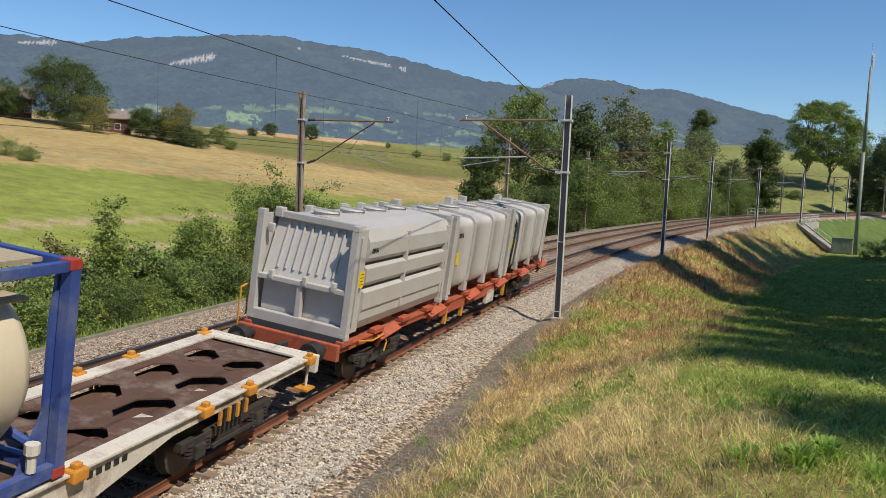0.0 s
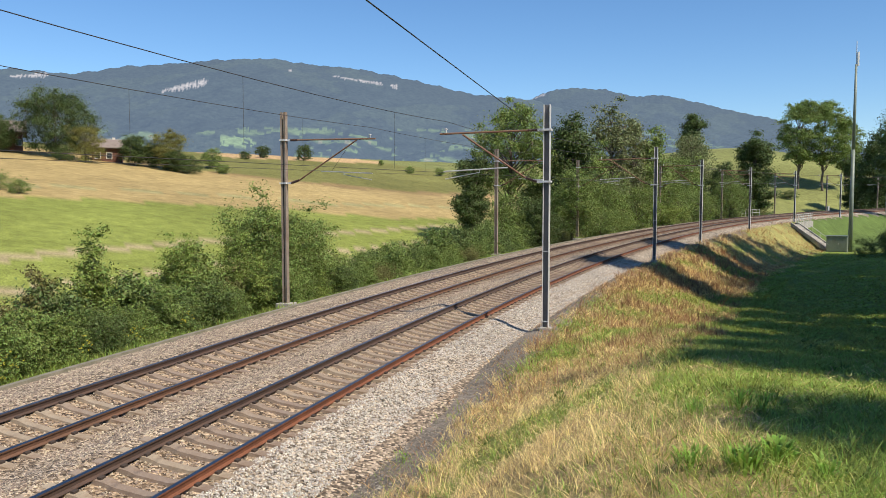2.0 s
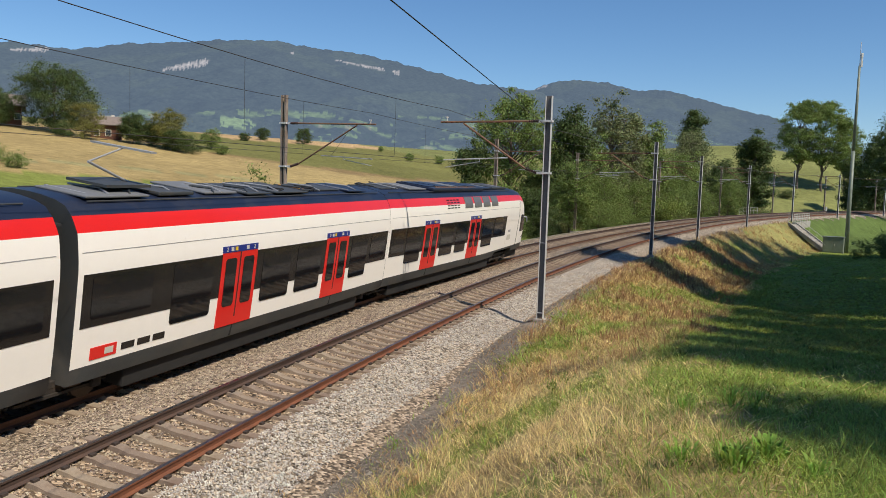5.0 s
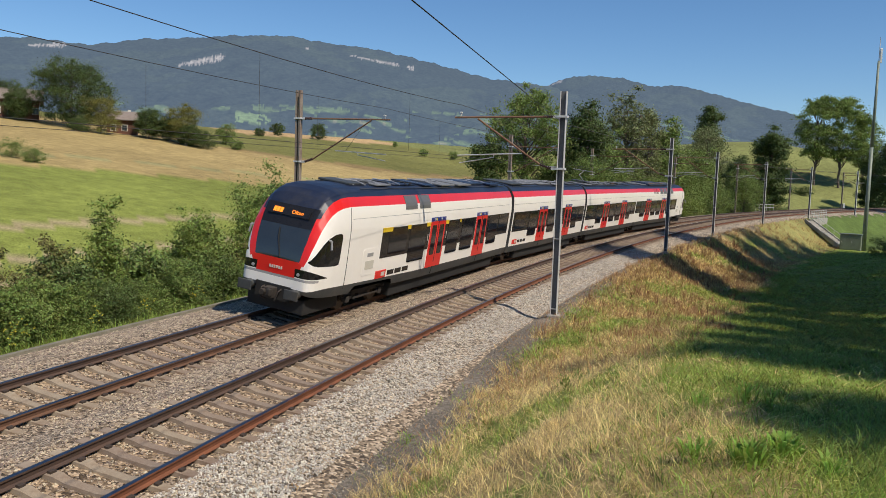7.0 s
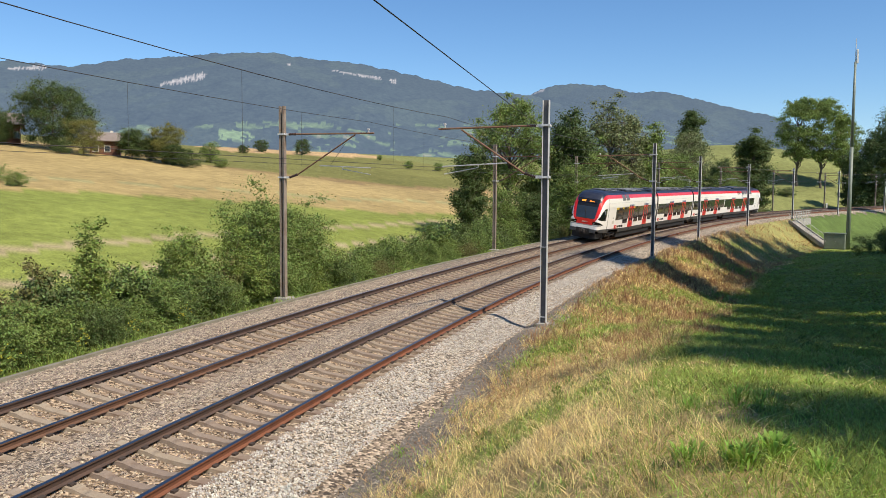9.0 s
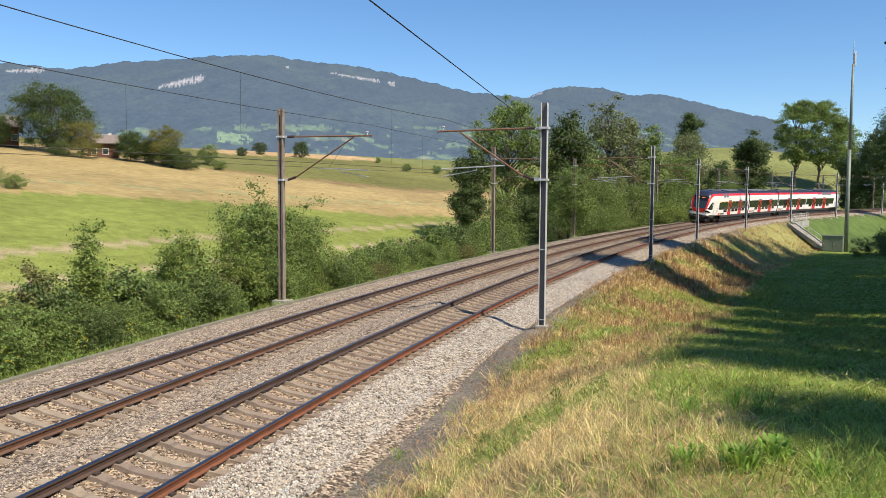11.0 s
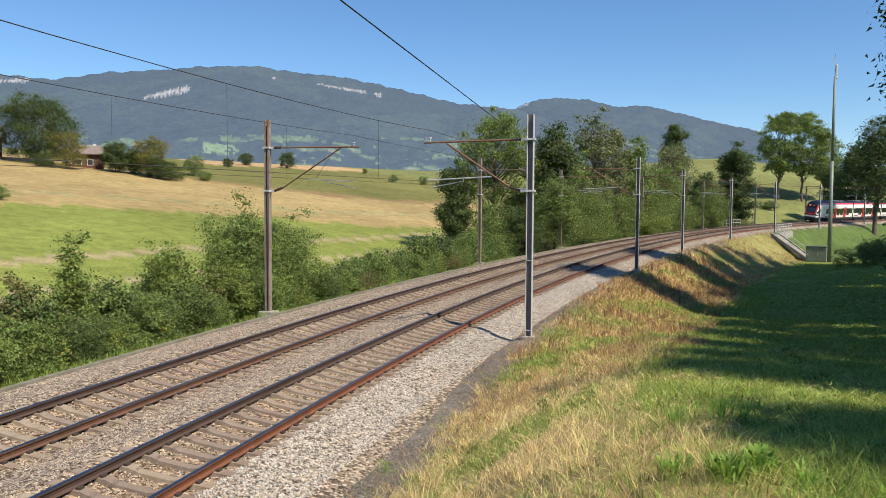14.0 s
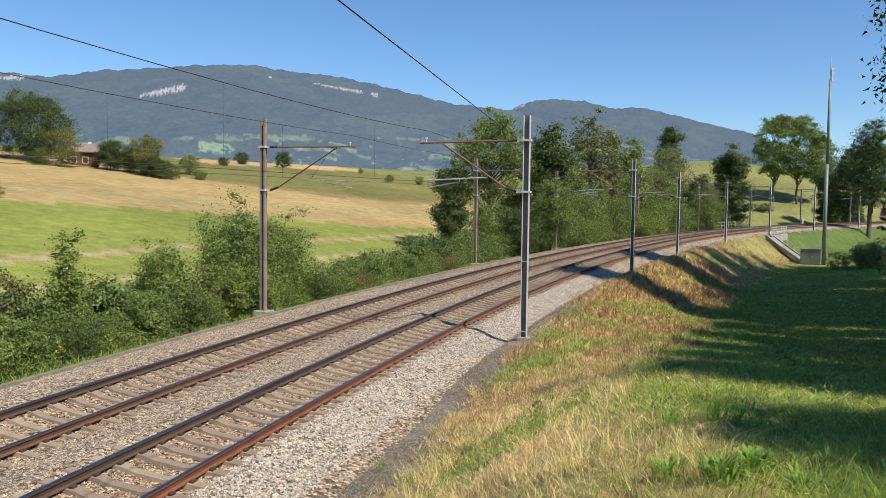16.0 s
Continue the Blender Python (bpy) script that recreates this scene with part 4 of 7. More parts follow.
TREES = [(-65.9, 134.6, 12.6, 13.5, "dark"), (-74.2, 132.5, 6.2, 5.5, "dark"), (-79.5, 139.0, 7.0, 8, "dark"), (-60.2, 132.9, 7.3, 7.4, "yellow"), (-62.5, 130.5, 3.2, 4.5, "dark"), (-54.6, 139.6, 6.3, 5.8, "dark"),
         (-51.8, 141.5, 5.2, 5.0, "dark"), (-49.1, 140.6, 7.9, 7.7, "yellow"), (-47.0, 138.6, 4.2, 5.0, "dark"), (-44.5, 139.0, 3.8, 6.0, "dark"), (-45.0, 153.5, 4.7, 4.6, "mid"), (-41.0, 146.5, 2.6, 3.6, "mid"),
         (-52.4, 208.5, 2.6, 3.6, "dark"), (-50.8, 222.3, 4.0, 4.6, "dark"),
         (-40.3, 228.5, 5.2, 5.6, "dark"), (-8.9, 210.9, 3.0, 3.2, "mid"), (-0.9, 213.1, 3.3, 3.6, "mid"), (-18.8, 239.3, 2.2, 2.0, "mid"), (-43.4, 81.0, 2.3, 2.8, "mid"), (-46.7, 82.6, 2.7, 4.1, "mid"),
         (8.6, 94.8, 19.0, 10.6, "airy"), (3.7, 92.1, 12.1, 4.4, "dark"), (15.7, 96.9, 17.9, 7.6, "dark"), (19.7, 104.3, 15.0, 6.4, "mid"), (23.9, 110.7, 21.4, 8.6, "tall"), (27.6, 113.7, 19.0, 4.6, "tall"),
         (31.0, 116.2, 18.2, 6.4, "mid"), (13.9, 83.0, 8.8, 6.0, "mid"), (6.0, 75.9, 8.4, 5.2, "mid"), (9.6, 76.6, 6.3, 4.7, "dark"), (20.7, 98.0, 9.4, 7.5, "mid"), (25.9, 105.1, 8.2, 7.2, "mid"), (33.9, 117.4, 10.4, 8.9, "mid"),
         (11.5, 98.0, 10.0, 6.0, "dark"), (43.7, 143.1, 15.0, 8.0, "mid"), (59.3, 187.1, 23.6, 6.6, "dark"), (49.8, 157.6, 19.6, 10.2, "tall"), (47.4, 152.6, 13.0, 7.2, "light"), (50.4, 141.6, 14.0, 7.0, "dark"), (40.7, 123.7, 7.3, 7.6, "mid"), (49.1, 133.5, 8.2, 7.1, "mid"),
         (69.9, 177.0, 21.7, 8.9, "dark"), (30.6, 108.0, 4.9, 6.7, "light"), (18.5, 90.3, 5.0, 5.6, "mid"), (105.0, 232.5, 26.6, 14.0, "grove"), (112.2, 232.5, 27.2, 15.0, "grove"), (119.3, 233.6, 22.5, 9.8, "grove"),
         (96.7, 220.0, 3.0, 5.9, "dark"), (108.9, 197.2, 24.5, 11.4, "dark"), (109.3, 208.4, 18.1, 6.8, "dark"), (90.6, 156.5, 24.5, 10.1, "high")]
for i, (x, y, h, w, kind) in enumerate(TREES):
    put(kind, x, y, w, h, (i * 67) % 360)
# broad trees on the meadow's edge; they shade the grass
for s_, n_, h, w, turn in ((6.8, 16.9, 11.5, 6.5, 40), (15.4, 17.6, 12.5, 7, 200), (21.2, 17.7, 13.5, 8, 15), (29, 18.2, 14, 8, 300), (36, 18.6, 14, 8, 80), (43, 20.4, 15.5, 7, 120), (48, 22.8, 19, 7, 10), (51, 25, 20, 10, 33), (56, 25, 21, 11, 133),
                          (61, 25.5, 23, 12, 60), (69, 26, 26, 13, 250), (77, 27, 33, 13, 170), (86, 28.5, 34, 13, 20), (95, 30, 34, 13, 90), (104, 31.5, 33, 13, 200), (112, 33, 30, 12, 140)):
    x, y, _ = at(s_, n_)
    x, y = float(x) + 0.12 * h, float(y) + 0.035 * h
    put("high" if s_ > 40 else "dark", x, y, w, h, turn)
put("high", 27.7, 40.0, 7.6, 29, 260)
put("high", 38.5, 55.0, 8.6, 33, 20)
# the wood behind them, beyond the meadow; out of view, added to block skylight
rng_w = np.random.default_rng(44)
for s_ in np.arange(-14, 96, 7.0):
    for n_ in (29, 37, 47):
        x, y, _ = at(s_ + rng_w.uniform(-2, 2), n_ + rng_w.uniform(-2, 2) + max(0, s_ - 60) * 0.35)
        put("wood", float(x), float(y), rng_w.uniform(8, 10.8), rng_w.uniform(12, 17), rng_w.uniform(0, 360))

rng_ = np.random.default_rng(5)
for s_ in np.arange(6, 64, 1.25):
    for row in range(2):
        n_ = -10.4 - 1.9 * row - rng_.uniform(0, 1.0)
        x, y, _ = at(s_ + rng_.uniform(-0.6, 0.6), n_)
        w = rng_.uniform(2.5, 3.6) * (0.8 if row == 0 else 1.1)
        tall = float(np.interp(s_, (6, 12, 17, 22, 28.5, 34, 37, 42, 44, 50, 60), (2.4, 3.0, 3.7, 4.2, 4.5, 4.8, 5.0, 4.6, 4.2, 3.9, 4.0)))
        put(str(rng_.choice(["bush", "bush", "olive_bush", "bramble", "sapling", "bush"])), float(x), float(y), w, tall * (0.62 if row == 0 else 1.0) * rng_.uniform(0.72, 1.15), rng_.uniform(0, 360), 0)
for s_, n_, w, h, kind in ((19.5, -12.6, 1.5, 5.0, "olive_bush"), (21.2, -12.9, 1.4, 5.5, "olive_bush"), (23.4, -12.4, 1.6, 4.6, "olive_bush"), (25.7, -12.3, 1.8, 5.9, "tall_sapling"), (30.3, -12.3, 2.0, 5.6, "tall_sapling"), (34.2, -12.3, 2.4, 5.8, "tall_sapling"), (37.2, -12.6, 5.2, 7.8, "tall_bush"), (39.8, -12.4, 4.8, 6.9, "tall_bush"),
                           (41.5, -12.3, 3.0, 5.6, "tall_sapling"), (32, -13, 3.4, 4.5, "bush"), (28, -12.8, 3.4, 3.9, "bramble"), (47, -12.5, 4.2, 3.9, "bramble"), (50, -12, 4.0, 3.6, "bush"), (53, -12.5, 4.4, 4.2, "bramble"), (57, -12, 4.4, 4.5, "bush"), (60, -12, 4.4, 4.8, "bramble")):
    x, y, _ = at(s_, n_)
    put(kind, float(x), float(y), w, h, s_ * 41 % 360, 0)
for s_ in np.arange(64, 200, 2.6):
    x, y, _ = at(s_, -11.2 - rng_.uniform(0, 1.5))
    if s_ > 150 and rng_.random() < 0.6:
        continue
    k = rng_.uniform(2.7, 4.4)
    put(str(rng_.choice(["bush", "bush", "bramble", "sapling", "olive_bush"])), float(x), float(y), k, k * rng_.uniform(0.75, 1.2), rng_.uniform(0, 360), 0)
for x, y, k in ((54.5, 95.5, 1.3), (56.5, 97.5, 1.4), (59, 99.5, 1.4), (52.5, 97.0, 1.0), (62, 101, 1.5)):
    put("bramble", x, y, 3.8 * k, 2.7 * k, x * 31 % 360, 0)
for root in MODELS.values():
    for o in (root, *root.children):
        bpy.data.objects.remove(o)


def blades(name, label, count, s_rng, n_rng, h_rng, width, material, seed, pw=1.5, mask=None, lean=0.35, cat="grass", tuft=1):
    """Grass as bent blades, strewn or in leaning tufts."""
    rng = np.random.default_rng(seed)
    s = s_rng[0] + (s_rng[1] - s_rng[0]) * rng.random(count // tuft) ** pw
    n = rng.uniform(*n_rng, count // tuft)
    x, y, _ = at(s, n)
    if mask is not None:
        k = mask(x, y, s, n, rng)
        x, y, s, n = x[k], y[k], s[k], n[k]
    b = rng.uniform(0, 2 * np.pi, len(x))
    big = rng.uniform(0.6, 1.4, len(x))
    if tuft > 1:
        x, y, s, b, big = (np.repeat(q, tuft) for q in (x, y, s, b, big))
        x, y, b = x + rng.normal(0, 0.05, len(x)), y + rng.normal(0, 0.05, len(x)), b + rng.normal(0, 0.7, len(x))
    c = len(x)
    z = ground(x, y) - 0.02
    hh = rng.uniform(*h_rng, c) * (0.75 + 0.3 * _wave(x, y, 0.9, seed) + 0.3 * _wave(x, y, 3.1, seed + 2)) * (big if tuft > 1 else 1.0)
    a, w = rng.uniform(0, 2 * np.pi, c), width * rng.uniform(0.6, 1.4, c) * np.clip(s / 14, 0.45, 4)
    side = np.stack([np.cos(a), np.sin(a), np.zeros(c)], 1) * w[:, None]
    off = np.stack([np.cos(b), np.sin(b), np.zeros(c)], 1) * (hh * rng.uniform(0.1, 1.0, c) * lean * 2)[:, None]
    p0 = np.stack([x, y, z], 1)
    p1 = p0 + off * 0.35 + np.stack([0 * hh, 0 * hh, hh * 0.62], 1)
    p2 = p0 + off + np.stack([0 * hh, 0 * hh, hh * (1.0 if tuft == 1 else 0.8)], 1)
    v = np.stack([p0 - side, p0 + side, p1 + side * 0.8, p1 - side * 0.8, p2], 1).reshape(-1, 3)
    o = np.arange(c)[:, None] * 5
    f = [tuple(q) for q in (o + np.array((0, 1, 2, 3))).tolist()] + [tuple(q) for q in (o + np.array((3, 2, 4))).tolist()]
    return tagged(mesh_ob(name, v, f, material), label, cat, kind="stuff")


def herb(name, label, x, y, h, n_leaf, leaf_len, leaf, seed, flower=None):
    """A clump of broad upright leaves, with flower heads where it has them."""
    rng = np.random.default_rng(seed)
    root = empty(name, pose(x, y, zat(x, y)))
    tagged(root, label, "plant", "weeds on the bank")
    v, f = [], []
    for q in range(n_leaf):
        a, out = rng.uniform(0, 6.283), rng.uniform(0.1, 0.75)
        d = np.array((math.cos(a), math.sin(a), 0))
        sd = np.array((-math.sin(a), math.cos(a), 0)) * leaf_len * rng.uniform(0.07, 0.12)
        b0 = d * rng.uniform(0, h * 0.5) + np.array((0, 0, rng.uniform(0, h * 0.45)))
        ln = leaf_len * rng.uniform(0.7, 1.3)
        mid, tip = b0 + d * ln * out * 0.5 + np.array((0, 0, ln * 0.5)), b0 + d * ln * out + np.array((0, 0, ln * rng.uniform(0.45, 0.85)))
        o = len(v)
        v += [b0 - sd * 0.3, b0 + sd * 0.3, mid + sd, mid - sd, tip]
        f += [(o, o + 1, o + 2, o + 3), (o + 3, o + 2, o + 4)]
    mesh_ob("leaves", [tuple(p) for p in v], f, leaf, root)
    if flower:
        c = rng.normal(0, h * 0.2, (12, 3)) + np.array((0, 0, h * 1.0))
        vv, ff = leaves(rng, c, np.full(12, 0.06), 16, 0.022)
        mesh_ob("flower_head", vv, ff, flower, root)
    return root


DOCK = leafy("red_brown_dock", (0.42, 0.25, 0.13), (0.27, 0.15, 0.08), 0.4, 0.2)
WEED_DARK = leafy("dark_grass", (0.16, 0.24, 0.05), (0.08, 0.13, 0.025), 0.4, 0.3)
WEED = leafy("fresh_weed_leaf", (0.42, 0.58, 0.12), (0.24, 0.38, 0.07), 0.4, 0.5)
for q, (x, y, h, n, ln) in enumerate(((2.5, 5.85, 0.26, 130, 0.22), (2.85, 6.1, 0.26, 120, 0.22), (2.2, 6.15, 0.25, 45, 0.2), (3.3, 8.8, 0.25, 40, 0.18), (3.95, 9.1, 0.4, 60, 0.2), (4.2, 9.0, 0.35, 40, 0.18), (3.0, 5.6, 0.2, 30, 0.2),
                                      (3.4, 5.2, 0.2, 40, 0.2), (2.75, 15.3, 0.5, 80, 0.16), (3.1, 15.8, 0.5, 70, 0.16), (-0.3, 15.2, 0.4, 60, 0.12))):
    herb("broadleaf_weed", "fresh green broad-leaved weed among grass", x + (0.25 if y < 7 else 0), y, h, n * 3 // 2, ln * 0.66, WEED if q < 8 or q == 10 else LEAF_LIGHT, 60 + q)
for q, (s_, n_) in enumerate(((17.5, -9.6), (19.2, -9.4), (20.0, -9.8), (22.5, -9.5), (15.0, -9.6), (24.8, -9.5), (27.5, -9.6), (182.0, -10.5), (186.0, -10.6), (184, -11))):
    x, y, _ = at(s_, n_)
    herb("goldenrod", "goldenrod in yellow flower beside the ballast", float(x), float(y), 0.7 if q < 7 else 1.0, 60, 0.16, LEAF_LIGHT, 80 + q, FLOWER)
for q, (s_, n_) in enumerate(((11.8, 2.35), (12.4, 2.5), (13.1, 2.4), (14.0, 2.6))):
    x, y, _ = at(s_, n_)
    herb("white_flower_weed", "straggly weed with small white flowers on gravel", float(x), float(y), 0.42, 14, 0.12, STRAW_BROWN, 95 + q, WHITE_FLOWER)


def _dry(x, y, s, n, rng):
    edge = np.interp(s, (4, 14, 20, 50), (9.2, 8.6, 8.2, 10.0)) + 0.9 * _wave(x, y, 2.0, 3)
    return (n < edge) & (n > np.interp(s, (4, 14, 24, 40), (4.0, 3.9, 3.6, 3.1)) + 0.5 * _wave(x, y, 0.8, 5)) & (rng.random(len(x)) < 0.5 + 0.7 * _wave(x, y, 1.3, 9) + 0.5 * _wave(x, y, 4.3, 15))


def _fresh(x, y, s, n, rng):
    return (n > np.interp(s, (4, 14, 24, 40), (4.4, 4.3, 3.9, 3.4))) & (rng.random(len(x)) < np.where(n < 8, 0.24, 0.55) - 0.7 * _wave(x, y, 1.3, 9) - 0.5 * _wave(x, y, 4.3, 15) + (n > 8.2) * 0.3)


def _thatch(x, y, s, n, rng):
    return (n > 4.4) & (rng.random(len(x)) < np.interp(n, (4, 8.5, 10.5, 14), (0.95, 0.8, 0.3, 0.12)) * (0.7 + 0.6 * _wave(x, y, 0.7, 21)))


def _field(x, y, s, n, rng):
    return rng.random(len(x)) < np.interp(n, (7, 9.0), (0.15, 0.95)) * (0.8 + 0.35 * _wave(x, y, 0.8, 17))


blades("dry_grass", "tall dry straw-coloured grass on the bank", 90000, (3.5, 100), (2.9, 11), (0.08, 0.26), 0.0040, STRAW, 31, 1.8, _dry, 1.1)
blades("flattened_straw", "flattened bleached straw between the grass", 42000, (3, 26), (3.8, 13), (0.04, 0.13), 0.006, STRAW, 36, 1.5, _thatch, 2.4)
blades("straw_tufts", "leaning tufts of long bleached grass", 64000, (4, 70), (3.6, 9.6), (0.16, 0.44), 0.0030, STRAW, 51, 1.7, _dry, 1.0, tuft=22)
blades("green_tufts", "leaning tufts of long green grass", 34000, (3.5, 50), (4.2, 13), (0.12, 0.28), 0.0040, GRASS, 52, 1.8, _fresh, 0.9, tuft=18)
blades("dark_tufts", "rank dark green tufts among the dry grass", 16000, (3.5, 40), (4.4, 13), (0.10, 0.24), 0.0045, WEED_DARK, 53, 1.7, _fresh, 1.0, tuft=20)
blades("dock_stalks", "tall red-brown dock and grass stalks on the bank", 18000, (27, 85), (3.6, 9.4), (0.35, 0.8), 0.0028, DOCK, 54, 1.3, _dry, 0.5, tuft=9)
blades("seed_heads", "brown seed heads of tall dry grass and dock", 26000, (20, 135), (3.0, 9.6), (0.22, 0.55), 0.0042, STRAW_BROWN, 32, 1.2, _dry, 0.7)
blades("bank_grass", "green grass among the dry stalks on the bank", 95000, (3.5, 80), (3.5, 11.5), (0.10, 0.30), 0.0055, GRASS, 33, 1.8, _fresh, 1.1)
blades("yellow_grass", "yellowing grass on bank and meadow", 70000, (3, 60), (4.0, 15), (0.06, 0.22), 0.0045, YELLOW_GRASS, 37, 1.8, _fresh, 1.4)
blades("meadow_grass", "short green meadow grass", 110000, (3, 55), (7.0, 17), (0.05, 0.15), 0.008, GRASS, 34, 1.8, _field, 1.2)
blades("verge_grass", "tufts of grass beside the ballast edge", 9000, (8, 70), (-10.4, -8.5), (0.15, 0.5), 0.007, GRASS, 35, 1.3, None, 0.4)
blades("far_meadow_grass", "mown green meadow grass", 40000, (45, 125), (7.5, 24), (0.06, 0.14), 0.012, GRASS, 38, 1.1, None, 1.0)
blades("edge_weeds", "sparse dry weeds on the gravel edge", 11000, (5, 60), (2.7, 5.0), (0.05, 0.24), 0.005, STRAW_BROWN, 39, 1.5, lambda x, y, s, n, r: r.random(len(x)) < (n - 2.5) / 2 + 0.4 * _wave(x, y, 0.9, 8), 1.2)
blades("edge_grass", "tufts of green grass on the gravel edge", 9000, (5, 60), (3.0, 5.0), (0.05, 0.22), 0.005, GRASS, 40, 1.5, lambda x, y, s, n, r: r.random(len(x)) < (n - 2.9) / 2 + 0.6 * _wave(x, y, 0.7, 12), 1.0)
# ---------------------------------------------------------------- things built along the line and on the fields
PALE_STEEL = mat("pale_grey_railing", (0.62, 0.62, 0.58), (0.5, 0.5, 0.47), rough=0.5, metal=0.2, bump=0.02)
ROOF_TILE = mat("brown_roof_tiles", (0.20, 0.115, 0.075), (0.13, 0.075, 0.05), rough=0.85, scale=1.2, fine=14, bump=0.5)
TIMBER = mat("dark_red_brown_timber", (0.16, 0.065, 0.04), (0.10, 0.045, 0.03), rough=0.8, scale=1.5, fine=18, bump=0.3)
PLASTER = mat("off_white_plaster", (0.72, 0.68, 0.60), (0.62, 0.58, 0.5), rough=0.9, scale=1, bump=0.1, dirt=(0.4, 0.36, 0.3))
GREY_ROOF = mat("grey_brown_roof", (0.27, 0.22, 0.19), (0.19, 0.155, 0.13), rough=0.85, scale=1.2, fine=14, bump=0.4)
RED_TILE = mat("red_roof_tiles", (0.33, 0.12, 0.07), (0.23, 0.085, 0.05), rough=0.85, scale=1.2, fine=14, bump=0.4)
PANE = mat("house_window_glass", (0.03, 0.035, 0.04), (0.02, 0.025, 0.03), rough=0.08, bump=0)

# underpass steps and railing beyond the meadow
p0_, p1_ = Vector(at(131.0, 4.6, -0.55)), Vector(at(128.6, 10.0))
p1_.z = zat(p1_.x, p1_.y) + 0.05
stair = empty("stairway")
tagged(stair, "concrete steps down the embankment with pale handrail", "stairs", kind="structure")
run = p1_ - p0_
side_ = Vector((run.y, -run.x, 0)).normalized()
n_steps = 18
for q in range(n_steps):
    c = p0_.lerp(p1_, (q + 0.5) / n_steps)
    bm = bmesh.new()
    m = Matrix.Translation(c) @ Matrix.Rotation(math.atan2(run.y, run.x), 4, "Z")
    box(bm, 0, 0, -0.15, run.xy.length / n_steps + 0.06, 1.5, 0.46, 0.01, m)
    part("step", bm, CONCRETE, stair)
for sg in (-0.85, 0.85):
    bm = bmesh.new()
    a, b = p0_ + side_ * sg, p1_ + side_ * sg
    pipe(bm, [a + Vector((0, 0, 1.0)), b + Vector((0, 0, 1.0))], 0.035)
    part("handrail", bm, PALE_STEEL, stair)
    for q in range(6):
        bm = bmesh.new()
        c = a.lerp(b, q / 5)
        tube(bm, c - Vector((0, 0, 0.2)), c + Vector((0, 0, 1.0)), 0.03)
        part("baluster", bm, PALE_STEEL, stair)
    bm = bmesh.new()
    c = (a + b) / 2
    box(bm, 0, 0, 0.05, run.length, 0.16, 0.4, 0.01, Matrix.Translation(c) @ run.to_track_quat("X", "Z").to_matrix().to_4x4())
    part("stringer", bm, CONCRETE, stair, "pale concrete side wall")
wall = empty("underpass_railing")
tagged(wall, "pale steel railing on a concrete abutment beside the track", "railing", kind="structure")
bm = bmesh.new()
v_, f_ = sweep([(-0.2, 0.0), (0.2, 0.0), (0.2, -1.2), (-0.2, -1.2)], [station(s, 4.7, -0.42) for s in np.arange(131.5, 141.6, 1.0)])
mesh_ob("abutment", v_, f_, CONCRETE, wall)
bm.free()
for h_ in (0.1, 0.45, 0.8):
    v_, f_ = sweep([(-0.03, 0.03), (0.03, 0.03), (0.03, -0.03), (-0.03, -0.03)], [station(s, 4.7, h_) for s in np.arange(131.5, 141.6, 1.0)])
    mesh_ob("rail_bar", v_, f_, PALE_STEEL, wall)
for s_ in np.arange(131.6, 141.6, 1.1):
    bm = bmesh.new()
    a = Vector(at(s_, 4.7, -0.45))
    tube(bm, a, a + Vector((0, 0, 1.28)), 0.035, seg=6)
    part("railing_post", bm, PALE_STEEL, wall)
# thin railing on the far side of the line
wall2 = empty("trackside_railing")
tagged(wall2, "thin pale railing beside the far track", "railing", kind="structure")
for h_ in (0.35, 0.9):
    v_, f_ = sweep([(-0.025, 0.025), (0.025, 0.025), (0.025, -0.025), (-0.025, -0.025)], [station(s, -8.9, h_) for s in np.arange(150.0, 160.0, 1.0)])
    mesh_ob("rail_bar", v_, f_, PALE_STEEL, wall2)
for s_ in np.arange(150.0, 159.6, 1.8):
    bm = bmesh.new()
    a = Vector(at(s_, -8.9, -0.6))
    tube(bm, a, a + Vector((0, 0, 1.5)), 0.03, seg=6)
    part("railing_post", bm, PALE_STEEL, wall2)


def radio_mast(x, y):
    g = zat(x, y)
    root = empty("radio_mast", pose(x, y, g))
    tagged(root, "slender tall grey-green steel radio mast beside the line", "mast")
    bm = bmesh.new()
    tube(bm, (0, 0, -0.2), (0, 0, 14), 0.30, 0.22, seg=14)
    tube(bm, (0, 0, 14), (0, 0, 25.5), 0.22, 0.15, seg=14)
    part("pole", bm, GREENPAINT, root, smooth=True)
    bm = bmesh.new()
    tube(bm, (0, 0, 25.5), (0, 0, 28.6), 0.05, seg=8)
    part("antenna_rod", bm, GALV, root)
    bm = bmesh.new()
    box(bm, 0.2, -0.1, 26.2, 0.26, 0.16, 1.9, 0.04)
    part("antenna_panel", bm, PALE_STEEL, root, "pale antenna panel")
    bm = bmesh.new()
    box(bm, -0.24, 0, 8, 0.03, 0.03, 15)
    part("cable_duct", bm, GALV, root)


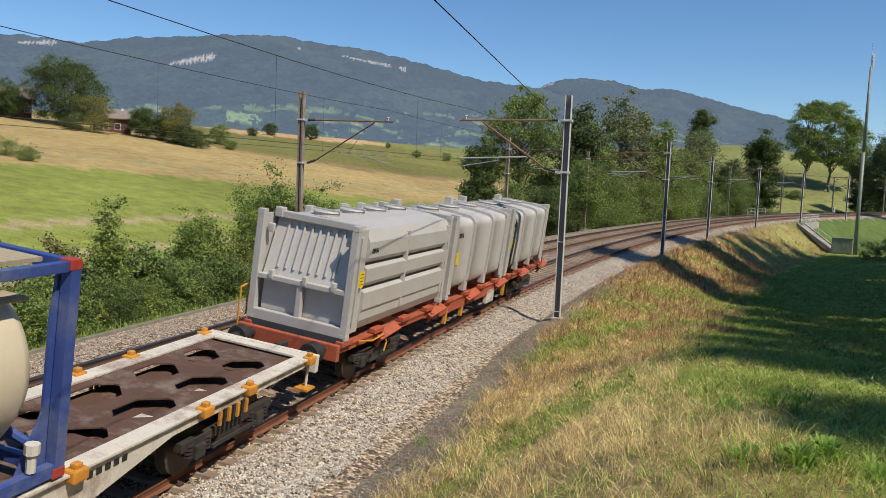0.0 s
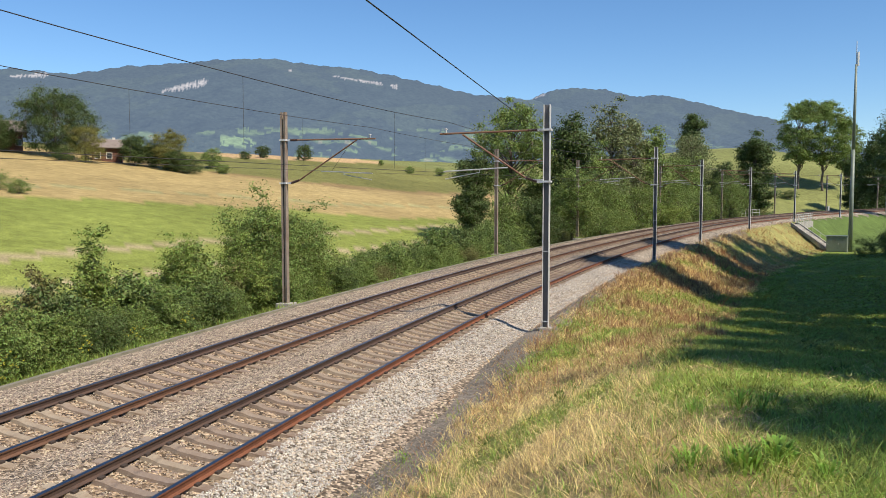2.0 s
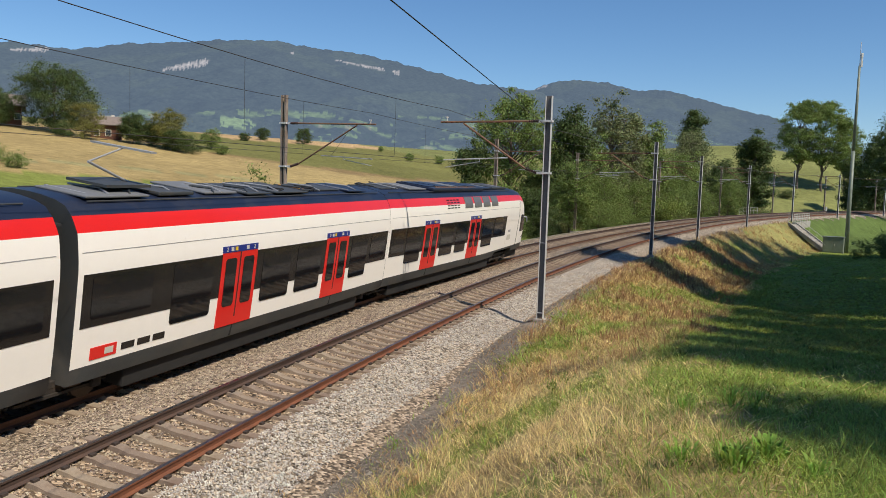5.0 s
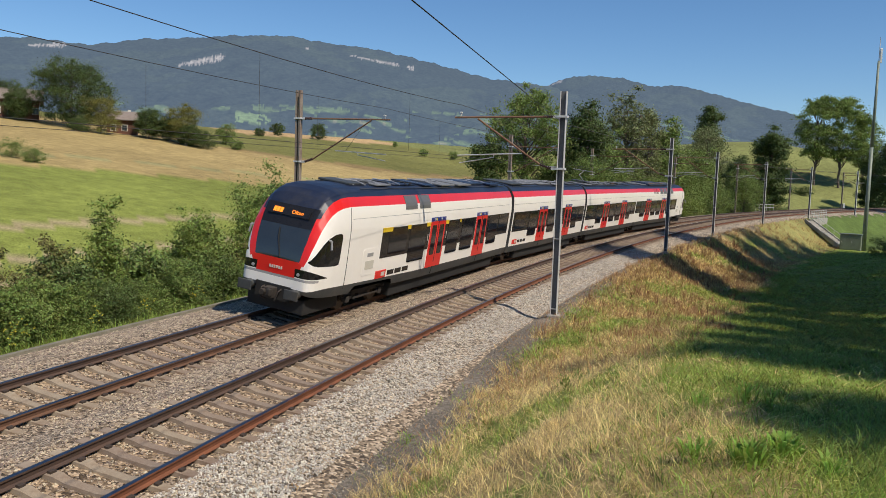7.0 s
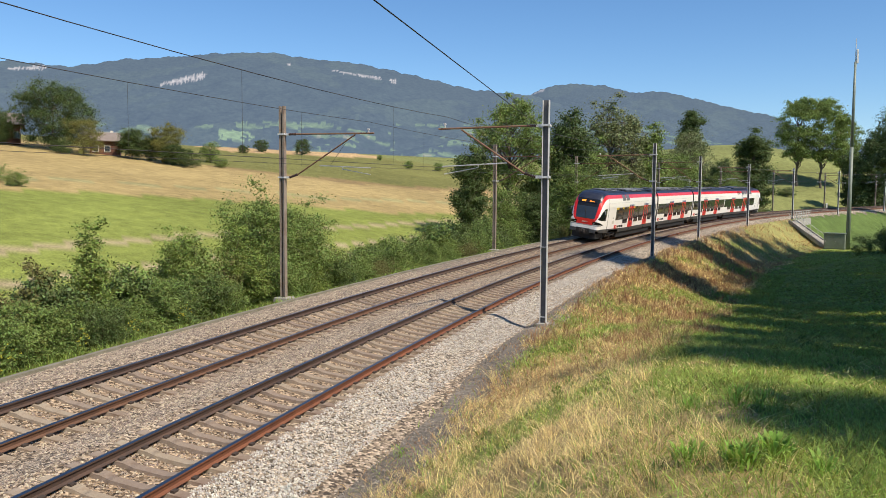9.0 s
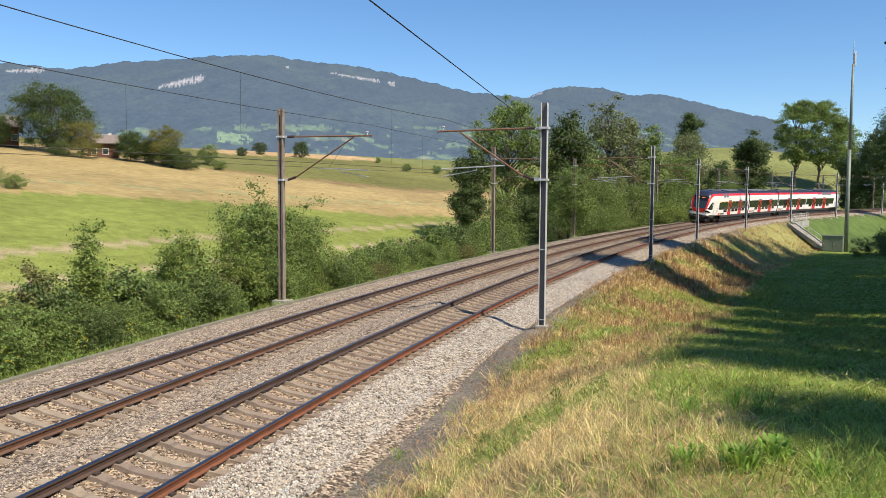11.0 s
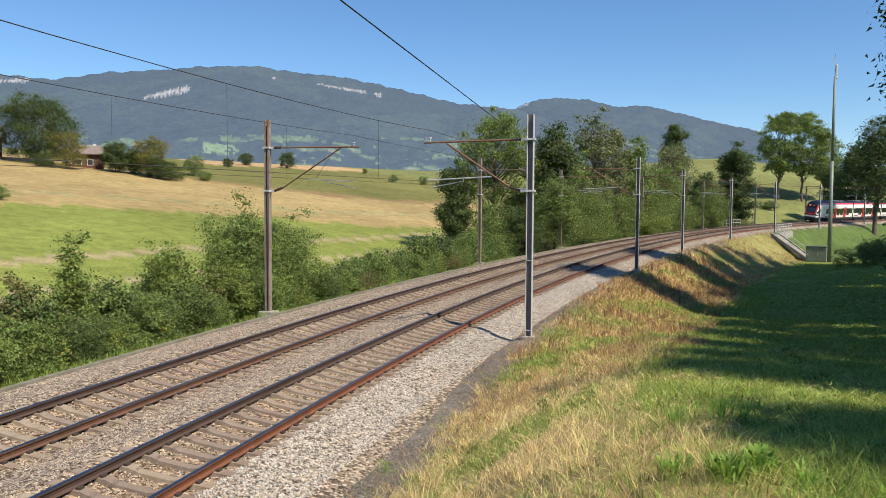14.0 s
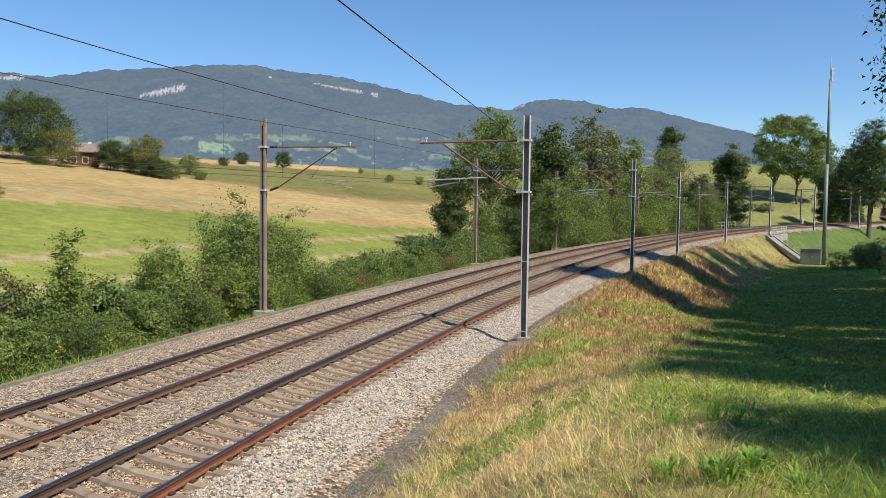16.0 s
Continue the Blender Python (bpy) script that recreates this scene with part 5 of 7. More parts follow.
def cabinet(x, y, turn):
    g = zat(x, y)
    root = empty("equipment_cabinet", pose(x, y, g, 0, 0, turn))
    tagged(root, "dark grey-green equipment cabinet on the meadow", "cabinet")
    slab_ = bmesh.new()
    box(slab_, 0, 0, 1.0, 2.6, 1.6, 2.2, 0.03)
    part("body", slab_, GREENPAINT, root)
    slab_ = bmesh.new()
    box(slab_, 0, 0, 2.14, 2.8, 1.8, 0.1, 0.02)
    part("lid", slab_, GREENPAINT, root)
    for q in (-0.64, 0.64):
        slab_ = bmesh.new()
        box(slab_, q, -0.81, 1.05, 1.2, 0.03, 1.9, 0.01)
        d = part("door", slab_, GREENPAINT, root)
        slab_ = bmesh.new()
        box(slab_, q - 0.45, -0.85, 1.05, 0.05, 0.05, 0.2, 0.01)
        part("handle", slab_, GALV, d)


bx, by, _ = at(127.6, 10.9)
cabinet(float(bx), float(by), -35)
bx, by, _ = at(128.0, 12.4)
radio_mast(float(bx), float(by))


def house(x, y, turn, w, d, h, ridge, wall_mat, roof_mat, label, base=None, over=0.6):
    g = min(zat(x, y), zat(x + 2, y - 2)) - 0.3
    root = empty("house", pose(x, y, g, 0, 0, turn))
    tagged(root, label, "house", "houses")
    bm = bmesh.new()
    out = [(-d / 2, 0), (d / 2, 0), (d / 2, h), (0, ridge - 0.1), (-d / 2, h)]
    extrude(bm, out, -w / 2, w / 2)
    bmesh.ops.recalc_face_normals(bm, faces=bm.faces)
    part("wall", bm, wall_mat, root)
    if base:
        bm = bmesh.new()
        box(bm, 0, 0, 1.15, w + 0.08, d + 0.08, 2.3)
        part("ground_floor_wall", bm, base, root)
    for sg in (-1, 1):
        bm = bmesh.new()
        ln = math.hypot(d / 2 + over, (ridge - h) * (d / 2 + over) / (d / 2))
        ang = math.atan2(ridge - h, d / 2)
        m = Matrix.Translation((0, 0, ridge)) @ Matrix.Rotation(-sg * ang, 4, "X")
        box(bm, 0, sg * ln / 2, 0.05, w + 1.4, ln, 0.16, 0.0, m)
        part("roof", bm, roof_mat, root)
    for zz in ([1.4, 3.6] if h > 4 else [1.4]):
        for q in np.arange(-w / 2 + 1.0, w / 2 - 0.6, 1.9):
            for sg in (-1, 1):
                bm = bmesh.new()
                box(bm, q, sg * (d / 2 + 0.05), zz, 1.0, 0.1, 1.15)
                wn_ = part("window", bm, PLASTER, root)
                bm = bmesh.new()
                box(bm, q, sg * (d / 2 + 0.085), zz, 0.82, 0.06, 0.97)
                part("pane", bm, PANE, wn_)
    bm = bmesh.new()
    box(bm, w * 0.2, d * 0.15, ridge + 0.05, 0.5, 0.5, 0.9)
    part("chimney", bm, PLASTER, root)


house(-60.9, 143.5, 20, 5.0, 6, 3.0, 4.4, TIMBER, GREY_ROOF, "dark red-brown timber farmhouse with brown roof behind trees")
house(-80.5, 137.5, 28, 13, 9, 3.4, 5.4, TIMBER, GREY_ROOF, "red-brown barn with grey-brown roof behind trees")
# scattered houses in the valley beyond the crest
rngh = np.random.default_rng(77)
for q in range(16):
    az_ = radians(float(rngh.uniform(-27, 6)))
    r_ = float(rngh.uniform(620, 1080))
    house(r_ * math.sin(az_), r_ * math.cos(az_), float(rngh.uniform(0, 180)), 14, 10, 5.5, 9.0, PLASTER, RED_TILE if q % 2 else ROOF_TILE, "distant pale farmhouse in the valley")
# stubby marker post and waste bin beside the line
x_, y_, _ = at(196.0, -9.3)
bm = bmesh.new()
box(bm, 0, 0, 0.9, 0.35, 0.25, 1.8, 0.03)
mk = part("marker_post", bm, PALE_STEEL, None)
mk.matrix_world = pose(float(x_), float(y_), zat(float(x_), float(y_)) - 0.1)
tagged(mk, "short pale marker post beside the far track", "post")
# ---------------------------------------------------------------- rolling stock: x right, y ahead, z over the rails
WHITE_COACH = mat("white_coach_paint", (0.95, 0.92, 0.86), (0.93, 0.90, 0.84), rough=0.32, scale=0.6, fine=12, bump=0.01, coat=0.3, dirt=(0.80, 0.76, 0.68), dirt_amt=0.2)
RED_COACH = mat("red_coach_paint", (0.76, 0.018, 0.012), (0.68, 0.014, 0.010), rough=0.35, scale=0.8, bump=0.01, coat=0.3)
ROOF_BLUE = mat("dark_blue_roof_paint", (0.016, 0.024, 0.052), (0.011, 0.016, 0.036), rough=0.4, scale=1.2, bump=0.03, dirt=(0.05, 0.05, 0.055))
SKIRT_GREY = mat("dark_grey_skirt", (0.060, 0.066, 0.068), (0.042, 0.046, 0.048), rough=0.55, scale=1.0, bump=0.05, dirt=(0.10, 0.085, 0.07))
BLACK_GLASS = mat("dark_tinted_glass", (0.010, 0.011, 0.012), (0.008, 0.009, 0.010), rough=0.06, scale=0.5, bump=0, spec=0.6)
SCREEN_GLASS = mat("windscreen_glass", (0.035, 0.045, 0.055), (0.02, 0.027, 0.034), rough=0.05, scale=0.4, bump=0, spec=0.8)
BAND_BLACK = mat("black_window_band", (0.018, 0.017, 0.016), (0.013, 0.012, 0.012), rough=0.2, scale=1.0, bump=0.005)
SILVER = mat("silver_grey_paint", (0.42, 0.42, 0.42), (0.34, 0.34, 0.34), rough=0.4, metal=0.2, scale=1, bump=0.02)
YELLOW = mat("yellow_stripe_paint", (0.80, 0.58, 0.02), (0.72, 0.5, 0.02), rough=0.4, bump=0)
SIGN_BLUE = mat("blue_sign", (0.02, 0.035, 0.23), (0.015, 0.03, 0.2), rough=0.3, bump=0)
LIGHT_PANEL = mat("pale_panel", (0.62, 0.60, 0.52), (0.55, 0.53, 0.46), rough=0.5, bump=0)
LED = mat("orange_led_display", (0.9, 0.25, 0.02), (0.9, 0.2, 0.02), rough=0.5, bump=0, emit=(1.0, 0.27, 0.02), emit_strength=1.1)
ROOF_GREY = mat("grey_roof_hatch", (0.20, 0.205, 0.21), (0.15, 0.155, 0.16), rough=0.6, scale=2, bump=0.05)
ROOF_PANE = mat("grey_mesh_roof_pane", (0.15, 0.145, 0.14), (0.12, 0.118, 0.115), rough=0.35, scale=3, fine=60, bump=0.02)
BOGIE = mat("oily_bogie_steel", (0.050, 0.042, 0.036), (0.030, 0.026, 0.023), rough=0.8, metal=0.2, scale=3, bump=0.2, dirt=(0.11, 0.075, 0.05))
WHEEL = mat("wheel_steel", (0.11, 0.085, 0.065), (0.07, 0.055, 0.045), rough=0.6, metal=0.5, bump=0.05)
RUBBER = mat("black_rubber", (0.02, 0.02, 0.02), (0.015, 0.015, 0.015), rough=0.8, bump=0.1)
GREY_BOX = mat("light_grey_container_paint", (0.47, 0.455, 0.43), (0.42, 0.405, 0.385), rough=0.5, scale=0.9, fine=14, bump=0.03, dirt=(0.34, 0.31, 0.27), dirt_amt=0.35)
ORANGE = mat("faded_orange_wagon_paint", (0.46, 0.105, 0.045), (0.31, 0.07, 0.035), rough=0.7, scale=1.6, fine=20, bump=0.1, dirt=(0.14, 0.07, 0.045), dirt_amt=0.8)
WHITE_WAGON = mat("dirty_white_wagon_paint", (0.66, 0.62, 0.54), (0.52, 0.48, 0.41), rough=0.65, scale=1.8, fine=20, bump=0.1, dirt=(0.19, 0.10, 0.055), dirt_amt=0.75)
BROWN_DECK = mat("brown_rusty_deck", (0.115, 0.060, 0.040), (0.075, 0.040, 0.028), rough=0.85, scale=1.5, fine=25, bump=0.2, dirt=(0.42, 0.39, 0.34), dirt_amt=0.35)
TANK_CREAM = mat("cream_tank_cladding", (0.72, 0.64, 0.47), (0.64, 0.56, 0.40), rough=0.3, scale=0.8, fine=9, bump=0.02, coat=0.2, dirt=(0.50, 0.41, 0.26), dirt_amt=0.4)
BLUE_FRAME = mat("blue_container_frame", (0.045, 0.085, 0.30), (0.03, 0.06, 0.22), rough=0.5, scale=1.5, bump=0.06, dirt=(0.17, 0.19, 0.26), dirt_amt=0.6)
AMBER = mat("orange_yellow_fitting", (0.66, 0.30, 0.03), (0.45, 0.19, 0.03), rough=0.6, scale=5, bump=0.1, dirt=(0.15, 0.08, 0.04))
RED_CASTING = mat("red_corner_casting", (0.42, 0.05, 0.03), (0.3, 0.04, 0.03), rough=0.6, scale=6, bump=0.1)
GRID_BEIGE = mat("beige_walkway_grating", (0.45, 0.38, 0.26), (0.30, 0.25, 0.17), rough=0.8, scale=14, fine=60, bump=0.8)


def slab(name, parent, material, cx, cy, cz, sx, sy, sz, bevel=0.0, label=""):
    bm = bmesh.new()
    box(bm, cx, cy, cz, sx, sy, sz, bevel)
    return part(name, bm, material, parent, label)


def rod(name, parent, material, pts, r, label="", seg=8):
    bm = bmesh.new()
    pipe(bm, pts, r, seg)
    return part(name, bm, material, parent, label)


def bogie(parent, y, base=1.8, r=0.46, name="bogie"):
    """Frame with springs; its wheels are parts of it."""
    bm = bmesh.new()
    for sx_ in (-1, 1):
        box(bm, sx_ * 1.02, y, 0.62, 0.16, base + 0.9, 0.16, 0.02)
        box(bm, sx_ * 1.02, y, 0.50, 0.14, 0.7, 0.22, 0.02)
        for sy_ in (-1, 1):
            yy = y + sy_ * base / 2
            box(bm, sx_ * 1.06, yy, r, 0.2, 0.26, 0.24, 0.03)
            for dy in (-0.24, 0.24):
                for q in range(4):
                    tube(bm, (sx_ * 1.06, yy + dy, 0.42 + q * 0.06), (sx_ * 1.06, yy + dy, 0.455 + q * 0.06), 0.085, seg=10)
        box(bm, sx_ * 1.13, y + 0.1, 0.42, 0.05, base * 0.75, 0.06)
    box(bm, 0, y, 0.62, 2.0, 0.3, 0.2, 0.02)
    b = part(name, bm, BOGIE, parent, "dark oily bogie frame with coil springs")
    for sy_ in (-1, 1):
        for sx_ in (-1, 1):
            bm = bmesh.new()
            yy = y + sy_ * base / 2
            tube(bm, (sx_ * 0.70, yy, r), (sx_ * 0.82, yy, r), r, seg=28)
            tube(bm, (sx_ * 0.66, yy, r), (sx_ * 0.70, yy, r), r + 0.025, seg=28)
            tube(bm, (sx_ * 0.82, yy, r), (sx_ * 0.90, yy, r), 0.16, seg=14)
            part("wheel", bm, WHEEL, b)
        bm = bmesh.new()
        tube(bm, (-0.66, yy, r), (0.66, yy, r), 0.085, seg=10)
        part("axle", bm, WHEEL, b)
    return b


def buffers(parent, y, way, z=1.05, r=0.24):
    for sx_ in (-0.875, 0.875):
        bm = bmesh.new()
        tube(bm, (sx_, y, z), (sx_, y + way * 0.38, z), 0.11, seg=14)
        tube(bm, (sx_, y + way * 0.38, z), (sx_, y + way * 0.52, z), 0.13, r, seg=20)
        tube(bm, (sx_, y + way * 0.52, z), (sx_, y + way * 0.57, z), r, r * 0.93, seg=20)
        part("buffer", bm, RUBBER, parent, "dark round buffer")


# --- electric multiple unit
SECTION = [(1.36, 0.62), (1.40, 0.80), (1.425, 0.98), (1.435, 1.5), (1.435, 2.0), (1.43, 2.6), (1.425, 2.95), (1.40, 3.2), (1.355, 3.5), (1.31, 3.72), (1.21, 3.9), (1.13, 4.03),
           (0.95, 4.20), (0.7, 4.28), (0.35, 4.32), (0.0, 4.33)]


def half_ring(hw, zb, zt, k_round=1.0):
    """Right half of a body section squeezed to a half width and a top."""
    out = []
    for x, z in SECTION:
        u = (z - 0.62) / (4.33 - 0.62)
        out.append((x / 1.435 * hw, zb + u * (zt - zb)))
    return out


CAB_WINDOW = [(1.03, 2.0), (1.12, 1.92), (1.32, 1.88), (2.28, 1.84), (2.42, 1.88), (2.47, 1.98), (2.52, 2.74), (2.48, 2.86), (2.36, 2.90), (2.05, 2.88), (1.72, 2.76), (1.45, 2.55), (1.22, 2.28)]


def in_cab_window(y, z):
    inside = False
    for (ya, za), (yb, zb) in zip(CAB_WINDOW, CAB_WINDOW[1:] + CAB_WINDOW[:1]):
        if (za > z) != (zb > z) and y < (yb - ya) * (z - za) / (zb - za) + ya:
            inside = not inside
    return inside


TIP = 1.0      # the nose ends this far inside the coupling line


def shell_regions(car, length, nose):
    """Body built as rings; nose at -y when nose is set. Faces go to the part they belong to."""
    ys, ring = [], []
    if nose:
        prof = [(0.0, 1.08, 0.80, 2.0), (0.05, 1.17, 0.77, 2.25), (0.12, 1.225, 0.75, 2.5), (0.3, 1.295, 0.71, 2.93), (0.55, 1.34, 0.68, 3.37), (0.85, 1.37, 0.65, 3.73), (1.15, 1.395, 0.64, 3.98),
                (1.5, 1.412, 0.63, 4.15), (2.0, 1.425, 0.62, 4.27), (2.6, 1.432, 0.62, 4.32), (3.2, 1.434, 0.62, 4.33), (3.9, 1.435, 0.62, 4.33)]
        fy = TIP + np.array([p[0] for p in prof]) * (3.9 - TIP) / 3.9
        yy = np.concatenate([TIP + np.linspace(0, 1, 96) ** 1.5 * (3.9 - TIP), np.linspace(4.2, length, 20)])
        for y in yy:
            hw, zb, zt = (np.interp(y, fy, [p[k] for p in prof]) for k in (1, 2, 3))
            ys.append(y - length / 2)
            ring.append((hw, zb + np.interp(y, (0, 1.7, 3.2, 5.5, 9), (0.16, 0.19, 0.14, 0.08, 0)), zt))
    else:
        for y in np.linspace(0, length, 14):
            ys.append(y - length / 2)
            ring.append((1.435, 0.62, 4.33))
    # finer section
    sec = []
    for a, b in zip(SECTION[:-1], SECTION[1:]):
        n = (7 if (b[1] - a[1]) > 0.3 else 4) if nose else 2
        sec += [(a[0] + (b[0] - a[0]) * q / n, a[1] + (b[1] - a[1]) * q / n) for q in range(n)]
    sec.append(SECTION[-1])
    full = sec + [(-x, z) for x, z in sec[-2::-1]]
    rows = []
    for y, (hw, zb, zt) in zip(ys, ring):
        rows.append([(x / 1.435 * hw, y, zb + (z - 0.62) / 3.71 * (zt - zb)) for x, z in full])
    k = len(full)
    groups = {q: [] for q in ("body", "roof", "stripe", "skirt", "front_mask", "windscreen", "brow", "bumper", "cab_side_window_right", "cab_side_window_left", "headlight_right", "headlight_left")}

    def kind(p, sz, front=False):
        x, y, z = abs(p[0]), p[1] + length / 2, p[2]
        if sz < 0.98:
            if nose and not front and 3.55 < y < 6.95 and sz < 0.86 - 0.9 * max(0.0, abs(y - 5.25) - 1.45):
                return None
            return "skirt"
        if not nose or y > 4.2:
            return "roof" if sz > 4.03 else "stripe" if sz > 3.72 else "body"
        if x > 1.1 and in_cab_window(y, z):
            return "cab_side_window_right" if p[0] > 0 else "cab_side_window_left"
        y = (y - TIP) * 3.9 / (3.9 - TIP)
        if x > 0.70 and 1.47 < z < 1.47 + 0.27 * (1 - 0.9 * y / 1.15) and y < 1.15:
            return "headlight_right" if p[0] > 0 else "headlight_left"
        if z < 1.44:
            return "bumper" if z > 1.36 and y < 0.6 else "body"
        w = np.interp(z, (1.3, 1.6, 2.0, 2.6, 3.2, 3.7, 4.05, 4.4), (0.60, 0.82, 1.0, 1.08, 1.12, 1.15, 1.14, 1.1))
        inner = w - 0.17
        if z > 1.95 and (x < inner or sz > 4.03) and y < 2.2 and x < inner:
            return "windscreen" if z < 2.98 else "brow" if z < 3.62 else "roof"
        if sz > 4.03 and not front:
            return "roof" if z > 3.35 else "front_mask"
        if x < w and y < 2.4 and z < 4.0 or (sz > 3.72 and not front):
            return "front_mask"
        return "body"

    def sort_in(c, s4, depth, front=False):
        mid = [sum(p[w] for p in c) / 4 for w in range(3)]
        sm = sum(s4) / 4
        g = kind(mid, sm, front)
        same = all(kind([p[w] * 0.97 + mid[w] * 0.03 for w in range(3)], q * 0.97 + sm * 0.03, front) == g for p, q in zip(c, s4))
        if same or depth == 0:
            if g:
                groups[g].append(c)
            return
        half = lambda i, j: (tuple((c[i][w] + c[j][w]) / 2 for w in range(3)), (s4[i] + s4[j]) / 2)
        e = [half(0, 1), half(1, 2), half(2, 3), half(3, 0)]
        m = (tuple(mid), sm)
        for q in range(4):
            sub_ = [(c[q], s4[q]), e[q], m, e[q - 1]]
            sort_in([v[0] for v in sub_], [v[1] for v in sub_], depth - 1, front)

    fz = [z for _, z in full]
    for i in range(len(rows) - 1):
        for j in range(k - 1):
            sort_in([rows[i][j], rows[i + 1][j], rows[i + 1][j + 1], rows[i][j + 1]], [fz[j], fz[j], fz[j + 1], fz[j + 1]], 3 if nose and ys[i] + length / 2 < 8 else 0)
    # close the flat ends
    if nose:
        r = rows[0]
        lerp = lambda p, q, u: tuple(p[w] + (q[w] - p[w]) * u for w in range(3))
        for j in range(k // 2):
            a, b, c, d = r[j], r[j + 1], r[k - 2 - j], r[k - 1 - j]
            for u0, u1 in zip(np.linspace(0, 1, 17)[:-1], np.linspace(0, 1, 17)[1:]):
                sort_in([lerp(a, d, u0), lerp(b, c, u0), lerp(b, c, u1), lerp(a, d, u1)], [fz[j], fz[j + 1], fz[j + 1], fz[j]], 3, True)
    for i in ((0, -1) if not nose else (-1,)):
        r = rows[i]
        mid = (0, r[0][1], 2.0)
        for j in range(k - 1):
            groups["skirt"].append([r[j], r[j + 1], mid])
        groups["skirt"].append([r[-1], r[0], mid])
    mats = {"body": WHITE_COACH, "roof": ROOF_BLUE, "stripe": RED_COACH, "skirt": SKIRT_GREY, "front_mask": RED_COACH, "windscreen": SCREEN_GLASS, "brow": BAND_BLACK, "bumper": SILVER, "cab_side_window_right": BLACK_GLASS, "cab_side_window_left": BLACK_GLASS, "headlight_right": BLACK_GLASS, "headlight_left": BLACK_GLASS}
    for g, quads in groups.items():
        if not quads:
            continue
        bm = bmesh.new()
        for c in quads:
            bm.faces.new([bm.verts.new(p) for p in c])
        bmesh.ops.remove_doubles(bm, verts=bm.verts, dist=0.0008)
        bmesh.ops.recalc_face_normals(bm, faces=bm.faces)
        part({"body": "body_shell", "stripe": "roof_stripe", "cab_side_window_right": "cab_side_window", "cab_side_window_left": "cab_side_window", "brow": "windscreen_brow", "headlight_right": "headlight", "headlight_left": "headlight"}.get(g, g), bm, mats[g], car, smooth=True)


def wall_x(z):
    return float(np.interp(z, [q[1] for q in SECTION], [q[0] for q in SECTION]))


def wall_panel(name, parent, material, side, y0, y1, z0, z1, proud, label="", round_=0.0):
    """A thin panel that follows the side wall."""
    zs = np.linspace(z0, z1, 5)
    bm = bmesh.new()
    cols = []
    bow = [(round_ * (1 - math.cos(a)), round_ * (1 - math.sin(a))) for a in (0.0, 0.4, 0.8, 1.2, math.pi / 2)]
    for y, inset in ([(y0 + d, e) for d, e in bow] + [(y1 - d, e) for d, e in bow[::-1]] if round_ else [(y0, 0), (y1, 0)]):
        col = []
        for q, z in enumerate(zs):
            zz = min(max(z, z0 + inset), z1 - inset)
            col.append((bm.verts.new((side * (wall_x(zz) + proud), y, zz)), bm.verts.new((side * (wall_x(zz) - 0.03), y, zz))))
        cols.append(col)
    for a, b in zip(cols[:-1], cols[1:]):
        for q in range(len(zs) - 1):
            bm.faces.new((a[q][0], b[q][0], b[q + 1][0], a[q + 1][0]))
        bm.faces.new((a[0][0], a[0][1], b[0][1], b[0][0]))
        bm.faces.new((a[-1][0], b[-1][0], b[-1][1], a[-1][1]))
    for col in (cols[0], cols[-1]):
        for q in range(len(zs) - 1):
            bm.faces.new((col[q][0], col[q + 1][0], col[q + 1][1], col[q][1]))
    bmesh.ops.recalc_face_normals(bm, faces=bm.faces)
    return part(name, bm, material, parent, label)


def coach_door(car, side, y, first=False):
    d = wall_panel("door", car, RED_COACH, side, y - 0.80, y + 0.80, 0.98, 2.93, 0.020, "closed red double door")
    wall_panel("door_gap", d, RUBBER, side, y - 0.025, y + 0.025, 0.66, 2.93, 0.024)
    for c in (-0.40, 0.40):
        wall_panel("door_window", d, BLACK_GLASS, side, y + c - 0.24, y + c + 0.24, 1.52, 2.78, 0.030, round_=0.09)
    sgn = wall_panel("door_sign", car, SIGN_BLUE, side, y - 0.80, y + 0.80, 2.94, 3.10, 0.020, "blue sign over the door")
    for c in (-0.62, 0.62):
        numeral(sgn, side, "1" if first else "2", y + c, 2.975, 0.15, "class_number", LIGHT_PANEL, 0.021)
    for c in (-0.40, -0.22, 0.30):
        wall_panel("sign_mark", sgn, YELLOW if c == -0.22 else LIGHT_PANEL, side, y + c - 0.06, y + c + 0.06, 2.975, 3.07, 0.024)


